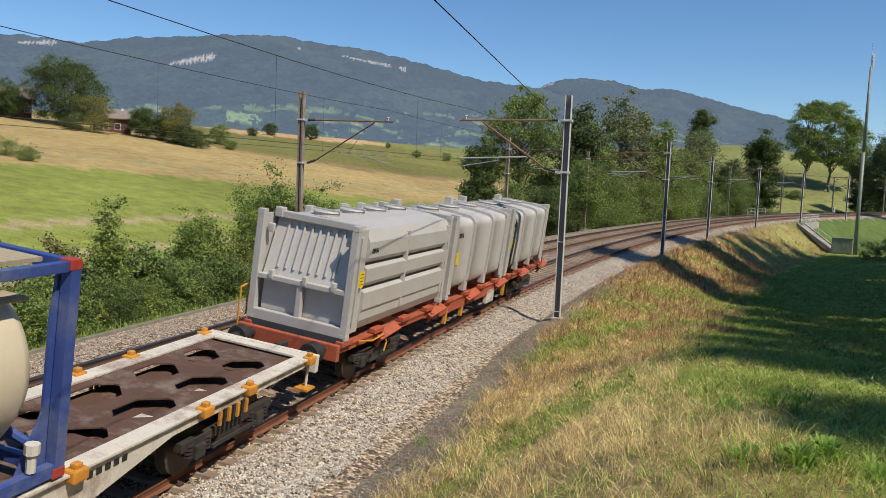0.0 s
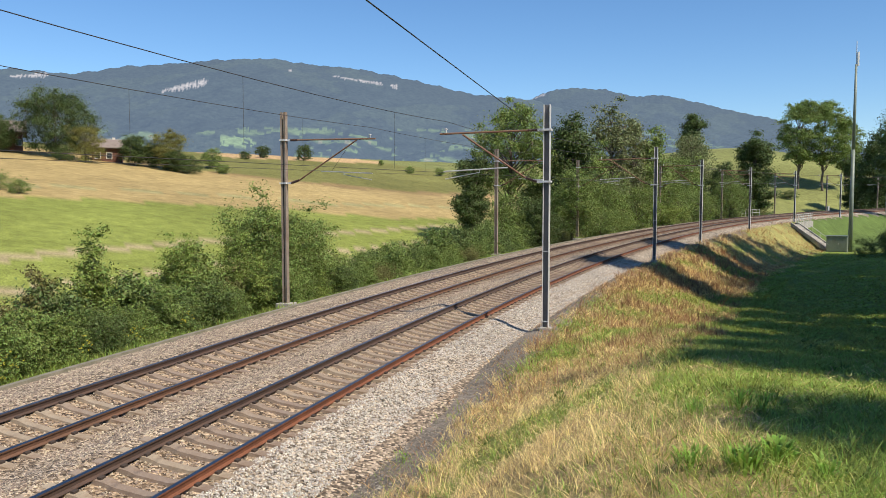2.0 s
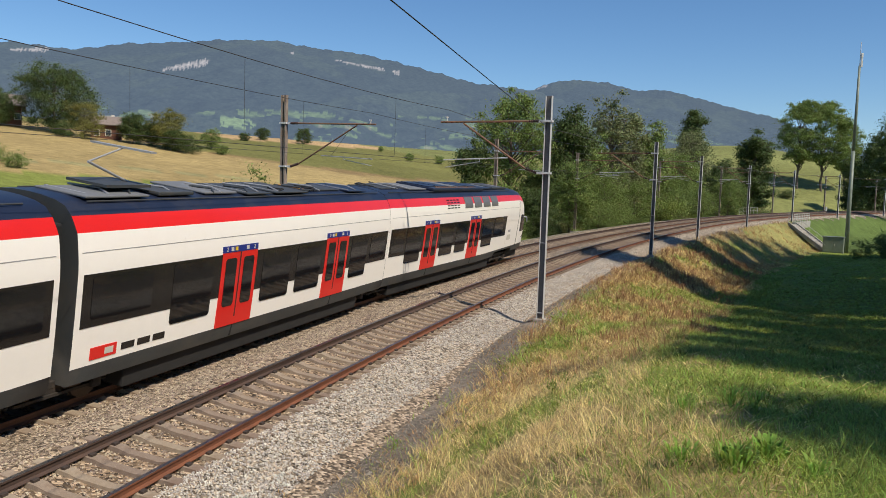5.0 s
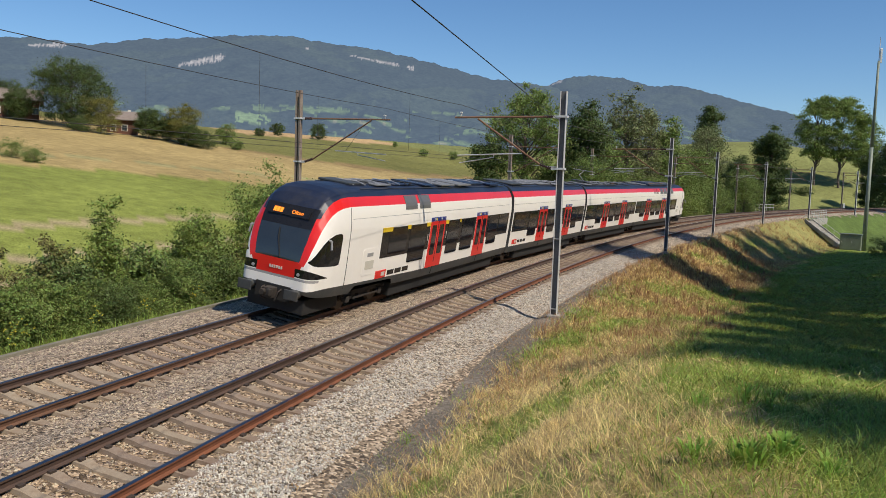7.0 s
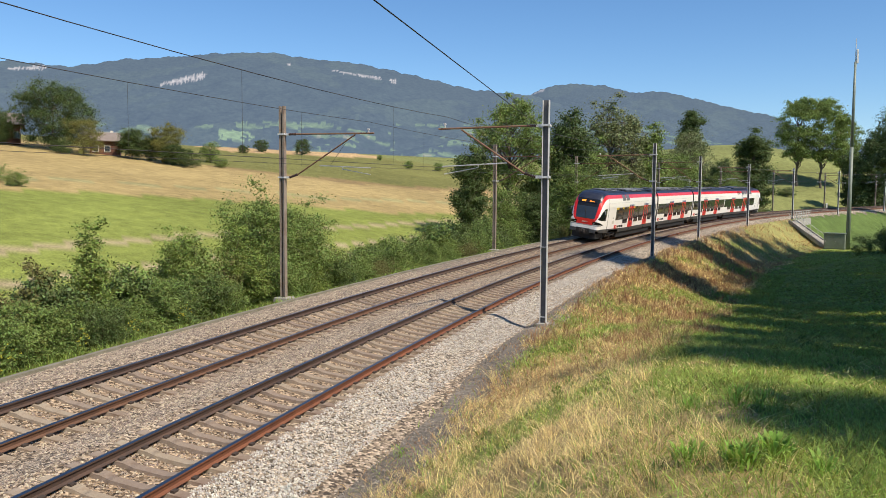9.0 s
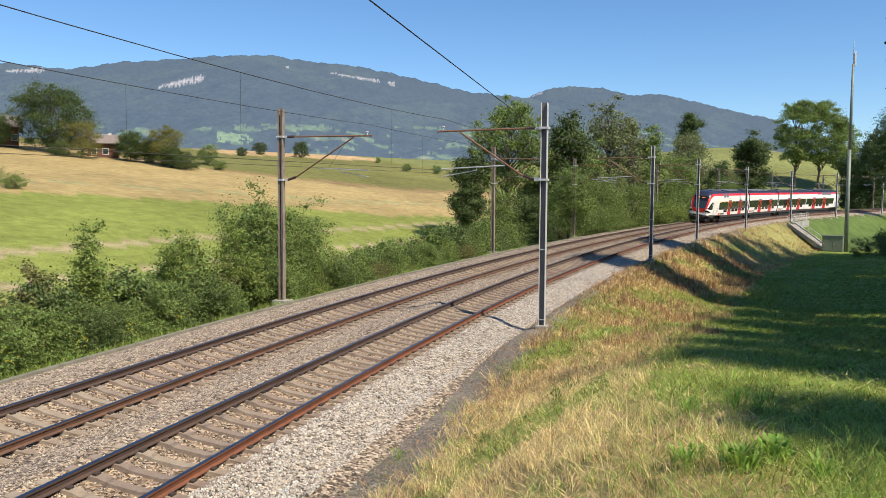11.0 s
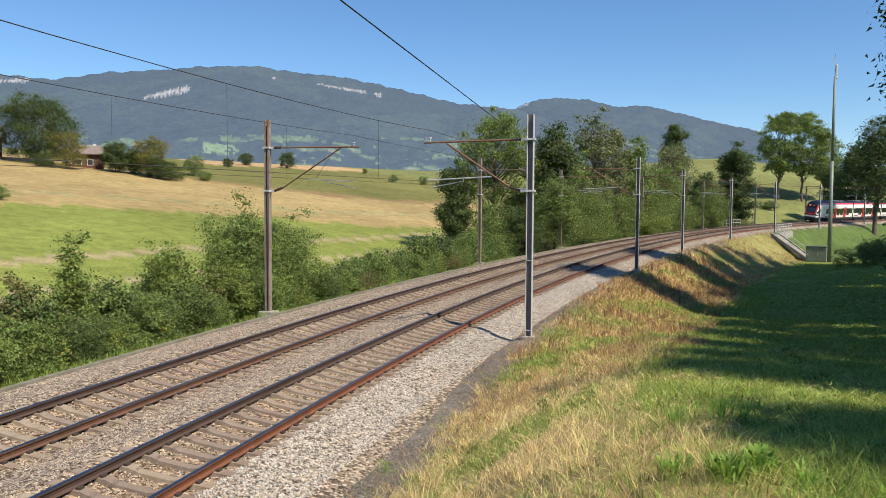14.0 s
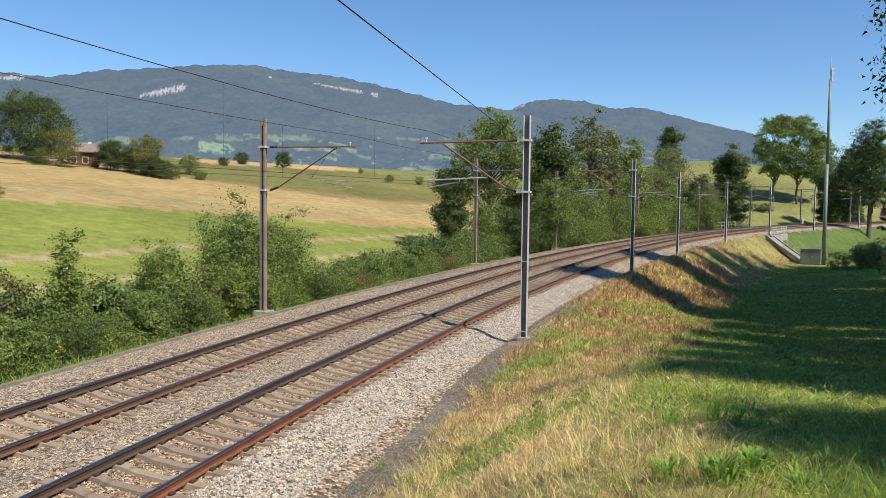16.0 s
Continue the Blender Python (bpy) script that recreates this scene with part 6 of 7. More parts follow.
def roof_kit(car, length, y0, y1, seed, housing=True):
    rng = np.random.default_rng(seed)
    y = y0
    while y < y1 - 1.2:
        ln = float(rng.uniform(1.1, 2.6))
        wd = float(rng.uniform(1.1, 1.8))
        h = float(rng.uniform(0.03, 0.10))
        slab("roof_unit", car, [ROOF_BLUE, ROOF_GREY, SKIRT_GREY][int(rng.integers(3))], float(rng.uniform(-0.2, 0.2)), y + ln / 2, 4.31 + h / 2, wd, ln, h, 0.03)
        y += ln + float(rng.uniform(0.15, 0.6))
        for q in range(int(rng.integers(1, 4))):
            yy = y - float(rng.uniform(0.1, ln))
            rod("roof_pipe", car, [SILVER, SKIRT_GREY, RUBBER][q], [(-0.6 + q * 0.4, yy, 4.38), (0.2 + q * 0.25, yy + 0.05, 4.42), (0.7, yy - 0.2, 4.36)], 0.025)
        slab("roof_hatch_edge", car, AMBER if rng.random() < 0.3 else SILVER, 0, y - ln - 0.1, 4.345, wd * 0.8, 0.05, 0.05)
    for sx_ in (-0.9, 0.9):
        rod("roof_rail", car, SKIRT_GREY, [(sx_, y0, 4.26), (sx_, y1, 4.26)], 0.018)
    if not housing:
        return
    ya, yb = y0 + (y1 - y0) * 0.30, y0 + (y1 - y0) * 0.72
    h_ = slab("roof_housing", car, ROOF_BLUE, 0, (ya + yb) / 2, 4.35, 1.9, yb - ya, 0.16, 0.06, "low dark blue roof housing")
    for q in np.arange(ya + 0.7, yb - 0.4, 1.35):
        slab("housing_lid", h_, ROOF_GREY if int(q * 3) % 3 == 0 else ROOF_BLUE, 0.1, float(q), 4.445, 1.3, 1.1, 0.03, 0.01)
    for sx_ in (-0.72, 0.72):
        slab("yellow_edge", h_, AMBER, sx_, (ya + yb) / 2, 4.438, 0.07, (yb - ya) * 0.8, 0.012)
    for sd_ in (-1, 1):
        for q in range(4):
            for z_ in (3.55, 3.66, 3.78, 3.89):
                wall_panel("louvre", car, BAND_BLACK, sd_, yb - 2.6 + q * 0.42, yb - 2.6 + q * 0.42 + 0.30, z_, z_ + 0.045, 0.012)


def numeral(car, side, txt, y, z, size, name="class_number", material=None, proud=0.026):
    return wording(car, name, txt, material or LIGHT_PANEL, pose(side * (wall_x(z) + proud), y, z, 90, 0, 90 if side > 0 else -90), size)


def wording(parent, name, txt, material, m, size):
    """Raised lettering in the plain built-in face."""
    cu = bpy.data.curves.new(name, "FONT")
    cu.body, cu.size, cu.extrude, cu.align_x = txt, size, 0.004, "CENTER"
    tmp = new(name, cu)
    me = bpy.data.meshes.new_from_object(tmp.evaluated_get(bpy.context.evaluated_depsgraph_get()))
    bpy.data.objects.remove(tmp)
    me.materials.append(material)
    ob = new(name, me)
    ob.parent = parent
    ob.matrix_local = m
    return ob


def end_car(first):
    """Driving car, cab at -y."""
    L = 21.3 if first else 20.7
    car = empty("rail_car")
    tagged(car, "white and red electric driving car with raked cab front", "train car", "cars of the passenger train")
    shell_regions(car, L, True)
    o = -L / 2 - 0.28
    for sd in (1, -1):
        o = -L / 2 - 0.28
        wall_panel("window_band", car, BAND_BLACK, sd, o + 5.7, o + 10.15, 1.80, 2.90, 0.010)
        wall_panel("window_band", car, BAND_BLACK, sd, o + 11.85, o + 15.85, 1.80, 2.90, 0.010)
        wall_panel("window_band", car, BAND_BLACK, sd, o + 17.5, o + min(21.2, L + 0.1), 1.80, 2.90, 0.010)
        for a, b, lo in ((6.3, 7.85, 1.9), (8.15, 9.75, 1.42), (12.2, 13.6, 1.42), (14.0, 15.55, 1.42), (17.8, 19.3, 1.42), (19.5, min(21.0, L), 1.95)):
            wall_panel("window", car, BLACK_GLASS, sd, o + a, o + b, lo, 2.84, 0.018, round_=0.08)
        coach_door(car, sd, o + 11.0, first)
        coach_door(car, sd, o + 16.7)
        if first:
            for a, b in ((5.7, 6.5), (7.85, 8.15), (9.75, 10.15), (11.85, 12.2), (13.6, 13.75)):
                wall_panel("class_stripe", car, YELLOW, sd, o + a, o + b, 2.76, 2.92, 0.022, "yellow first-class stripe")
        for y_ in (9.95, 12.02) if first else ():
            numeral(car, sd, "1", o + y_, 2.15, 0.42)
        wall_panel("service_hatch", car, WHITE_COACH, sd, o + 4.4, o + 5.45, 1.28, 2.25, 0.008, round_=0.12)
        wall_panel("hatch_grille", car, LIGHT_PANEL, sd, o + 4.6, o + 5.25, 1.5, 1.8, 0.014)
        wall_panel("hatch_grille", car, SILVER, sd, o + 4.7, o + 5.15, 1.95, 2.08, 0.014)
        if first:
            lg = wall_panel("emblem", car, RED_COACH, sd, o + 5.55, o + 6.4, 1.05, 1.34, 0.012, "red rectangular emblem")
            wall_panel("emblem_mark", lg, LIGHT_PANEL, sd, o + 6.02, o + 6.3, 1.12, 1.27, 0.016)
        for q in range(3 if first else 0):
            wall_panel("lettering_bar", car, BAND_BLACK, sd, o + 6.55 + q * 0.66, o + 7.1 + q * 0.66, 1.10, 1.28, 0.010)
        for q in (7.6, 8.95) if first else (7.5, 8.85, 10.2, 11.55):
            wall_panel("roof_window", car, ROOF_PANE, sd, o + q, o + q + 1.1, 3.52, 4.02, 0.016)
        wall_panel("body_seam", car, SKIRT_GREY, sd, o + 3.25, o + 3.268, 1.0, 2.95, 0.012)
        wall_panel("body_seam", car, SKIRT_GREY, sd, o + 3.25, o + 3.268, 2.95, 3.72, 0.012)
        wall_panel("body_line", car, SILVER, sd, o + 3.4, o + min(21.2, L + 0.1), 3.33, 3.345, 0.006)
        o = -L / 2 + TIP
        # headlight, mirror
        lamp = bmesh.new()
        tube(lamp, (sd * 0.84, o - 0.012, 1.57), (sd * 0.84, o + 0.05, 1.57), 0.055, seg=14)
        part("headlamp_lens", lamp, SILVER, car)
        rod("mirror", car, SILVER, [(sd * 1.33, o + 0.75, 2.72), (sd * 1.52, o + 0.62, 2.72), (sd * 1.56, o + 0.61, 2.45)], 0.035)
        bm = bmesh.new()
        tube(bm, (sd * 0.86, o + 0.1, 0.95), (sd * 0.86, o - 0.26, 0.95), 0.15, 0.13, seg=16)
        box(bm, sd * 0.86, o - 0.30, 0.95, 0.50, 0.07, 0.32, 0.03)
        part("buffer", bm, SKIRT_GREY, car, "dark grey buffer")
    bm = bmesh.new()
    box(bm, 0, o - 0.12, 0.86, 0.34, 0.42, 0.34, 0.04)
    box(bm, 0.12, o - 0.38, 0.90, 0.14, 0.2, 0.22, 0.03)
    tube(bm, (-0.12, o - 0.45, 0.88), (-0.12, o - 0.1, 0.88), 0.09, 0.11, seg=12)
    tube(bm, (0, o, 0.86), (0, o + 0.5, 0.86), 0.12, seg=12)
    part("coupler", bm, BOGIE, car, "dark automatic coupler")
    for q in (-0.32, 0.32):
        rod("brake_hose", car, BOGIE, [(q, o + 0.05, 1.0), (q, o - 0.2, 0.92), (q * 0.8, o - 0.24, 0.66), (q * 0.5, o - 0.1, 0.6)], 0.028)
    # flat black slab in place of a hollow recess, its shade painted in
    slab("coupler_recess", car, RUBBER, 0, o + 0.06, 0.86, 1.3, 0.16, 0.5, 0.02)
    # bogie black here takes in the shade under the nose
    slab("snow_plough", car, BOGIE, 0, o + 0.7, 0.45, 1.9, 0.35, 0.4, 0.06)
    tilt = Matrix.Translation((0, o + 0.43, 3.40)) @ Matrix.Rotation(radians(-33), 4, "X")
    bm = bmesh.new()
    box(bm, 0, 0, 0, 1.5, 0.05, 0.30, 0.015, tilt)
    disp = part("destination_display", bm, BAND_BLACK, car, "black destination display")
    bm = bmesh.new()
    for q in range(3):
        box(bm, -0.42 + (q - 1) * 0.12, -0.03, 0, 0.10, 0.012, 0.17, 0, tilt)
    part("display_bars", bm, LED, disp, "glowing orange display bars")
    wording(disp, "destination_text", "Olten", LED, tilt @ pose(0.30, -0.032, -0.06, 90, 0, 0), 0.19)
    rod("wiper", car, RUBBER, [(0.1, o - 0.01, 1.98), (-0.1, o + 0.09, 2.6), (-0.15, o + 0.19, 2.9)], 0.018)
    bm = bmesh.new()
    for q in range(6):
        box(bm, -0.21 + q * 0.085, o - 0.006, 1.66, 0.05, 0.02, 0.09)
    part("number_bars", bm, LIGHT_PANEL, car)
    o = -L / 2
    bogie(car, o + 5.2, 2.5, 0.43)
    # black blocks added under the floor so that the gap reads as shade
    slab("underframe", car, RUBBER, 0, o + 13.4, 0.40, 2.45, 12.6, 0.56, 0.04, "added black underfloor block that darkens the gap below")
    slab("underframe", car, RUBBER, 0, o + 2.3, 0.50, 2.1, 2.2, 0.5, 0.04, "added black underfloor block that darkens the gap below")
    slab("underframe", car, RUBBER, 0, o + 5.2, 0.92, 2.3, 3.8, 0.1)
    # dark centre block between the wheels, added for the shade there
    slab("traction_motor", car, RUBBER, 0, o + 5.2, 0.5, 1.2, 3.4, 0.6, 0.05)
    roof_kit(car, L, o + 4.2, L / 2 - 0.5, 3 if first else 4, not first)
    slab("gangway_bellows", car, RUBBER, 0, L / 2 + 0.12, 2.3, 2.3, 0.3, 3.2, 0.05)
    return car


def middle_car(pantograph):
    L = 15.55
    car = empty("rail_car")
    tagged(car, "white and red electric train middle car with dark window band", "train car", "cars of the passenger train")
    shell_regions(car, L, False)
    o = -L / 2
    for sd in (1, -1):
        for a, b in ((0.15, 4.75), (6.35, 10.4), (12.0, 15.4)):
            wall_panel("window_band", car, BAND_BLACK, sd, o + a, o + b, 1.80, 2.90, 0.010)
        for a, b, lo in ((0.4, 2.2, 1.95), (2.9, 4.4, 1.42), (6.7, 8.2, 1.42), (8.6, 10.1, 1.42), (12.3, 13.6, 1.42), (13.9, 15.2, 1.95)):
            wall_panel("window", car, BLACK_GLASS, sd, o + a, o + b, lo, 2.84, 0.018, round_=0.08)
        coach_door(car, sd, o + 5.55)
        coach_door(car, sd, o + 11.2)
        lg = wall_panel("emblem", car, RED_COACH, sd, o + 0.5, o + 1.25, 1.08, 1.34, 0.012, "red rectangular emblem")
        wall_panel("emblem_mark", lg, LIGHT_PANEL, sd, o + 0.9, o + 1.15, 1.14, 1.28, 0.016)
        for q in range(3):
            wall_panel("lettering_bar", car, BAND_BLACK, sd, o + 1.4 + q * 0.5, o + 1.8 + q * 0.5, 1.13, 1.28, 0.010)
        wall_panel("body_line", car, SILVER, sd, o + 0.1, o + L - 0.1, 3.33, 3.345, 0.006)
    bogie(car, o - 0.15, 2.5, 0.43)
    # black block added under the floor to keep light out of the gap
    slab("underframe", car, RUBBER, 0, 0, 0.40, 2.45, L - 3.6, 0.56, 0.04, "added black underfloor block that darkens the gap below")
    if pantograph:
        bogie(car, L / 2 + 0.15, 2.5, 0.43)
    roof_kit(car, L, o + 0.6, L / 2 - 0.5, 6 if pantograph else 7, False)
    slab("gangway_bellows", car, RUBBER, 0, L / 2 + 0.12, 2.3, 2.3, 0.3, 3.2, 0.05)
    if pantograph:
        pg = slab("pantograph", car, SKIRT_GREY, 0, o + 2.2, 4.5, 1.1, 1.4, 0.06, 0, "raised pantograph")
        rod("lower_arm", pg, SILVER, [(0, o + 2.8, 4.5), (0, o + 1.5, 4.95)], 0.03)
        rod("upper_arm", pg, SILVER, [(0, o + 1.5, 4.95), (0, o + 2.5, 5.28)], 0.022)
        slab("contact_strip", pg, SILVER, 0, o + 2.5, 5.3, 1.7, 0.18, 0.04)
    return car


COACHES = [(end_car(True), 10.65, False), (middle_car(False), 29.15, False), (middle_car(True), 45.05, False), (end_car(False), 63.2, True)]


# --- freight train
def freight_frame(car, L, side_mat, deck_mat, orange):
    h = L / 2
    for sx_ in (-1, 1):
        bm = bmesh.new()
        # side sill, deeper in the middle
        out = [(-h, 1.02), (-h, 1.2), (h, 1.2), (h, 1.02), (h - 4.6, 0.98), (h - 6.2, 0.66), (-h + 6.2, 0.66), (-h + 4.6, 0.98)] if not orange else \
              [(-h, 0.96), (-h, 1.1), (h, 1.1), (h, 0.96), (h - 5.2, 0.93), (h - 6.2, 0.74), (-h + 6.2, 0.74), (-h + 5.2, 0.93)]
        extrude(bm, out, sx_ * 1.13 - 0.03, sx_ * 1.13 + 0.03)
        z = out[1][1]
        box(bm, sx_ * 1.08, 0, z - 0.012, 0.3 if not orange else 0.22, L, 0.03)
        bmesh.ops.recalc_face_normals(bm, faces=bm.faces)
        part("side_sill", bm, side_mat, car)
    for y in np.linspace(-h + 0.06, h - 0.06, 13):
        slab("cross_member", car, deck_mat if not orange else side_mat, 0, float(y), 0.98, 2.2, 0.14, 0.18)
    for ysign in (-1, 1):
        slab("headstock", car, side_mat, 0, ysign * (h - 0.05), 1.02, 2.5, 0.14, 0.36, 0.02)
        slab("drawbar_hook", car, BOGIE, 0, ysign * (h + 0.18), 0.98, 0.14, 0.4, 0.16, 0.03)
        buffers(car, ysign * (h + 0.02), ysign)


def orange_wagon():
    L = 19.3
    car = empty("flat_wagon")
    tagged(car, "faded orange skeletal container flat wagon on two bogies", "freight wagon", "freight wagons")
    freight_frame(car, L, ORANGE, ORANGE, True)
    for sx_ in (-0.35, 0.35):
        slab("centre_sill", car, ORANGE, sx_, 0, 0.92, 0.12, L, 0.3)
    for y in (-7.1, 7.1):
        bogie(car, y)
    for i, y in enumerate(np.linspace(-9.2, 9.2, 12)):
        for sx_ in (-1, 1):
            slab("container_spigot", car, ORANGE, sx_ * 1.16, float(y), 1.17, 0.18, 0.5, 0.12, 0.02)
            if i % 2:
                bm = bmesh.new()
                tilt = Matrix.Translation((sx_ * 1.24, float(y) + 0.5, 1.06)) @ Matrix.Rotation(sx_ * radians(25), 4, "Y") @ Matrix.Rotation(radians(9), 4, "X")
                box(bm, 0, 0, 0, 0.26, 1.0, 0.05, 0.01, tilt)
                box(bm, sx_ * 0.03, -0.35, -0.12, 0.08, 0.1, 0.36, 0.01, tilt)
                part("folding_support", bm, ORANGE, car)
    for y in (-9.52, 9.3):
        for sx_ in ((-1.36,) if y < 0 else (1.12, -1.12)):
            rod("handrail", car, AMBER, [(sx_, y, 0.95), (sx_, y, 1.95), (sx_, y + 0.26, 2.0), (sx_, y + 0.3, 1.3), (sx_, y + 0.05, 1.25)], 0.022, "bent yellow handrail")
    for sx_ in (-1, 1):
        rod("brake_hose", car, AMBER, [(sx_ * 1.22, -8.6, 1.1), (sx_ * 1.3, -8.0, 1.02), (sx_ * 1.3, -7.4, 1.06), (sx_ * 1.28, -7.1, 0.82), (sx_ * 1.28, -7.2, 0.6)], 0.022)
        for y in (-2.4, -0.9, 2.2, 4.0):
            slab("equipment_box", car, WHITE_WAGON if y in (2.2,) else AMBER, sx_ * 1.1, y, 0.66, 0.12, 0.9 if y == 2.2 else 0.14, 0.5, 0.02)
    for q in (-0.4, 0.4):
        slab("end_bracket", car, ORANGE, q * 1.1, -9.0, 1.33, 0.34, 0.16, 0.26, 0.03)
    slab("tail_lamp", car, RED_CASTING, 1.15, 9.62, 1.25, 0.2, 0.12, 0.3, 0.02, "red tail lamp board")
    return car


def white_wagon():
    L = 19.0
    car = empty("pocket_wagon")
    tagged(car, "dirty white container wagon with rusty brown deck and cut-outs", "freight wagon", "freight wagons")
    freight_frame(car, L, WHITE_WAGON, BROWN_DECK, False)
    h = L / 2
    # deck plates round real openings, at the end that shows
    cuts_y = [h - 0.55, h - 1.1, h - 2.0, h - 2.35, h - 3.4, h - 3.8, h - 4.9, h - 5.3, h - 7.4]
    for a, b in zip(cuts_y[0::2], cuts_y[1::2]):
        slab("deck_plate", car, BROWN_DECK, 0, (a + b) / 2, 1.15, 1.9, a - b, 0.03, 0.005)
    for a, b in zip(cuts_y[1::2], cuts_y[2::2]):
        for cx, w in ((0, 0.28), (-0.86, 0.2), (0.86, 0.2)):
            slab("deck_plate", car, BROWN_DECK, cx, (a + b) / 2, 1.15, w, a - b, 0.03, 0.004)
    for a, b in zip(cuts_y[1::2], cuts_y[2::2]):
        for x0, x1 in ((-0.76, -0.14), (0.14, 0.76)):
            for cx, kx in ((x0, 1), (x1, -1)):
                for cy, ky in ((a, -1), (b, 1)):
                    q = 0.2 if (kx * x0 > 0) == (ky > 0) else 0.32
                    bm = bmesh.new()
                    low = [bm.verts.new(v) for v in ((cx, cy, 1.137), (cx + kx * q, cy, 1.137), (cx, cy + ky * q, 1.137))]
                    high = [bm.verts.new((v.co.x, v.co.y, 1.163)) for v in low]
                    bm.faces.new(low)
                    bm.faces.new(high[::-1])
                    for i in range(3):
                        bm.faces.new((low[i], low[i - 1], high[i - 1], high[i]))
                    bmesh.ops.recalc_face_normals(bm, faces=bm.faces)
                    part("corner_gusset", bm, BROWN_DECK, car)
    slab("deck_floor", car, BROWN_DECK, 0, -2.0, 1.05, 1.9, 12.0, 0.03)
    slab("deck_floor", car, BROWN_DECK, 0, h - 3.5, 0.96, 1.9, 6.4, 0.03)
    for a in (h - 1.6, h - 2.9, h - 4.4):
        slab("white_patch", car, WHITE_WAGON, 0.55 if a > 4 else -0.6, a, 0.985, 0.5, 0.4, 0.01)
    slab("end_sill", car, WHITE_WAGON, 0, h - 0.2, 1.16, 2.3, 0.34, 0.05, 0.01)
    for sx_ in (-1, 1):
        for y in (h - 0.35, h - 2.6, h - 3.9, h - 6.6):
            bm = bmesh.new()
            box(bm, sx_ * 1.2, y, 1.16, 0.2, 0.26, 0.16, 0.03)
            box(bm, sx_ * 1.2, y, 1.27, 0.1, 0.12, 0.08, 0.02)
            part("container_spigot", bm, AMBER, car, "orange-yellow container spigot")
        bm = bmesh.new()
        for q in range(7):
            box(bm, sx_ * 1.24, h - 3.5 + q * 0.13, 0.93, 0.04, 0.065, 0.24, 0, None, q % 2)
        part("striped_handle", bm, [AMBER, RUBBER], car, "yellow and black striped brake handle")
        slab("step", car, AMBER, sx_ * 1.12, h - 0.25, 0.55, 0.3, 0.35, 0.04)
        rod("step_bracket", car, WHITE_WAGON, [(sx_ * 1.12, h - 0.2, 0.55), (sx_ * 1.12, h - 0.2, 1.0)], 0.03)
        bm = bmesh.new()
        for q in range(5):
            box(bm, sx_ * 1.165, h - 6.3 + q * 0.16, 1.02, 0.006, 0.1, 0.09)
        part("lettering_bars", bm, BAND_BLACK, car)
    bogie(car, h - 2.9)
    bogie(car, -h + 2.9)
    return car


def corner_frame(box_, L, W, H, material, z0=0.0, post=0.16, top=True):
    for sx_ in (-1, 1):
        for sy_ in (-1, 1):
            slab("corner_post", box_, material, sx_ * (W / 2 - post / 2), sy_ * (L / 2 - post / 2), z0 + H / 2, post, post, H, 0.01)
            for zz in (0.06, H - 0.06):
                slab("corner_casting", box_, material if material is not BLUE_FRAME else RED_CASTING, sx_ * (W / 2 - 0.08), sy_ * (L / 2 - 0.085), z0 + zz, 0.17, 0.18, 0.125, 0.012)


def hatch(parent, x, y, z, r=0.3):
    bm = bmesh.new()
    tube(bm, (x, y, z - 0.04), (x, y, z + 0.07), r, seg=22)
    tube(bm, (x, y, z + 0.07), (x, y, z + 0.10), r * 1.08, r * 1.0, seg=22)
    box(bm, x, y, z + 0.12, r * 2.3, 0.06, 0.03)
    part("roof_hatch", bm, GREY_BOX, parent, "round bolted roof hatch")


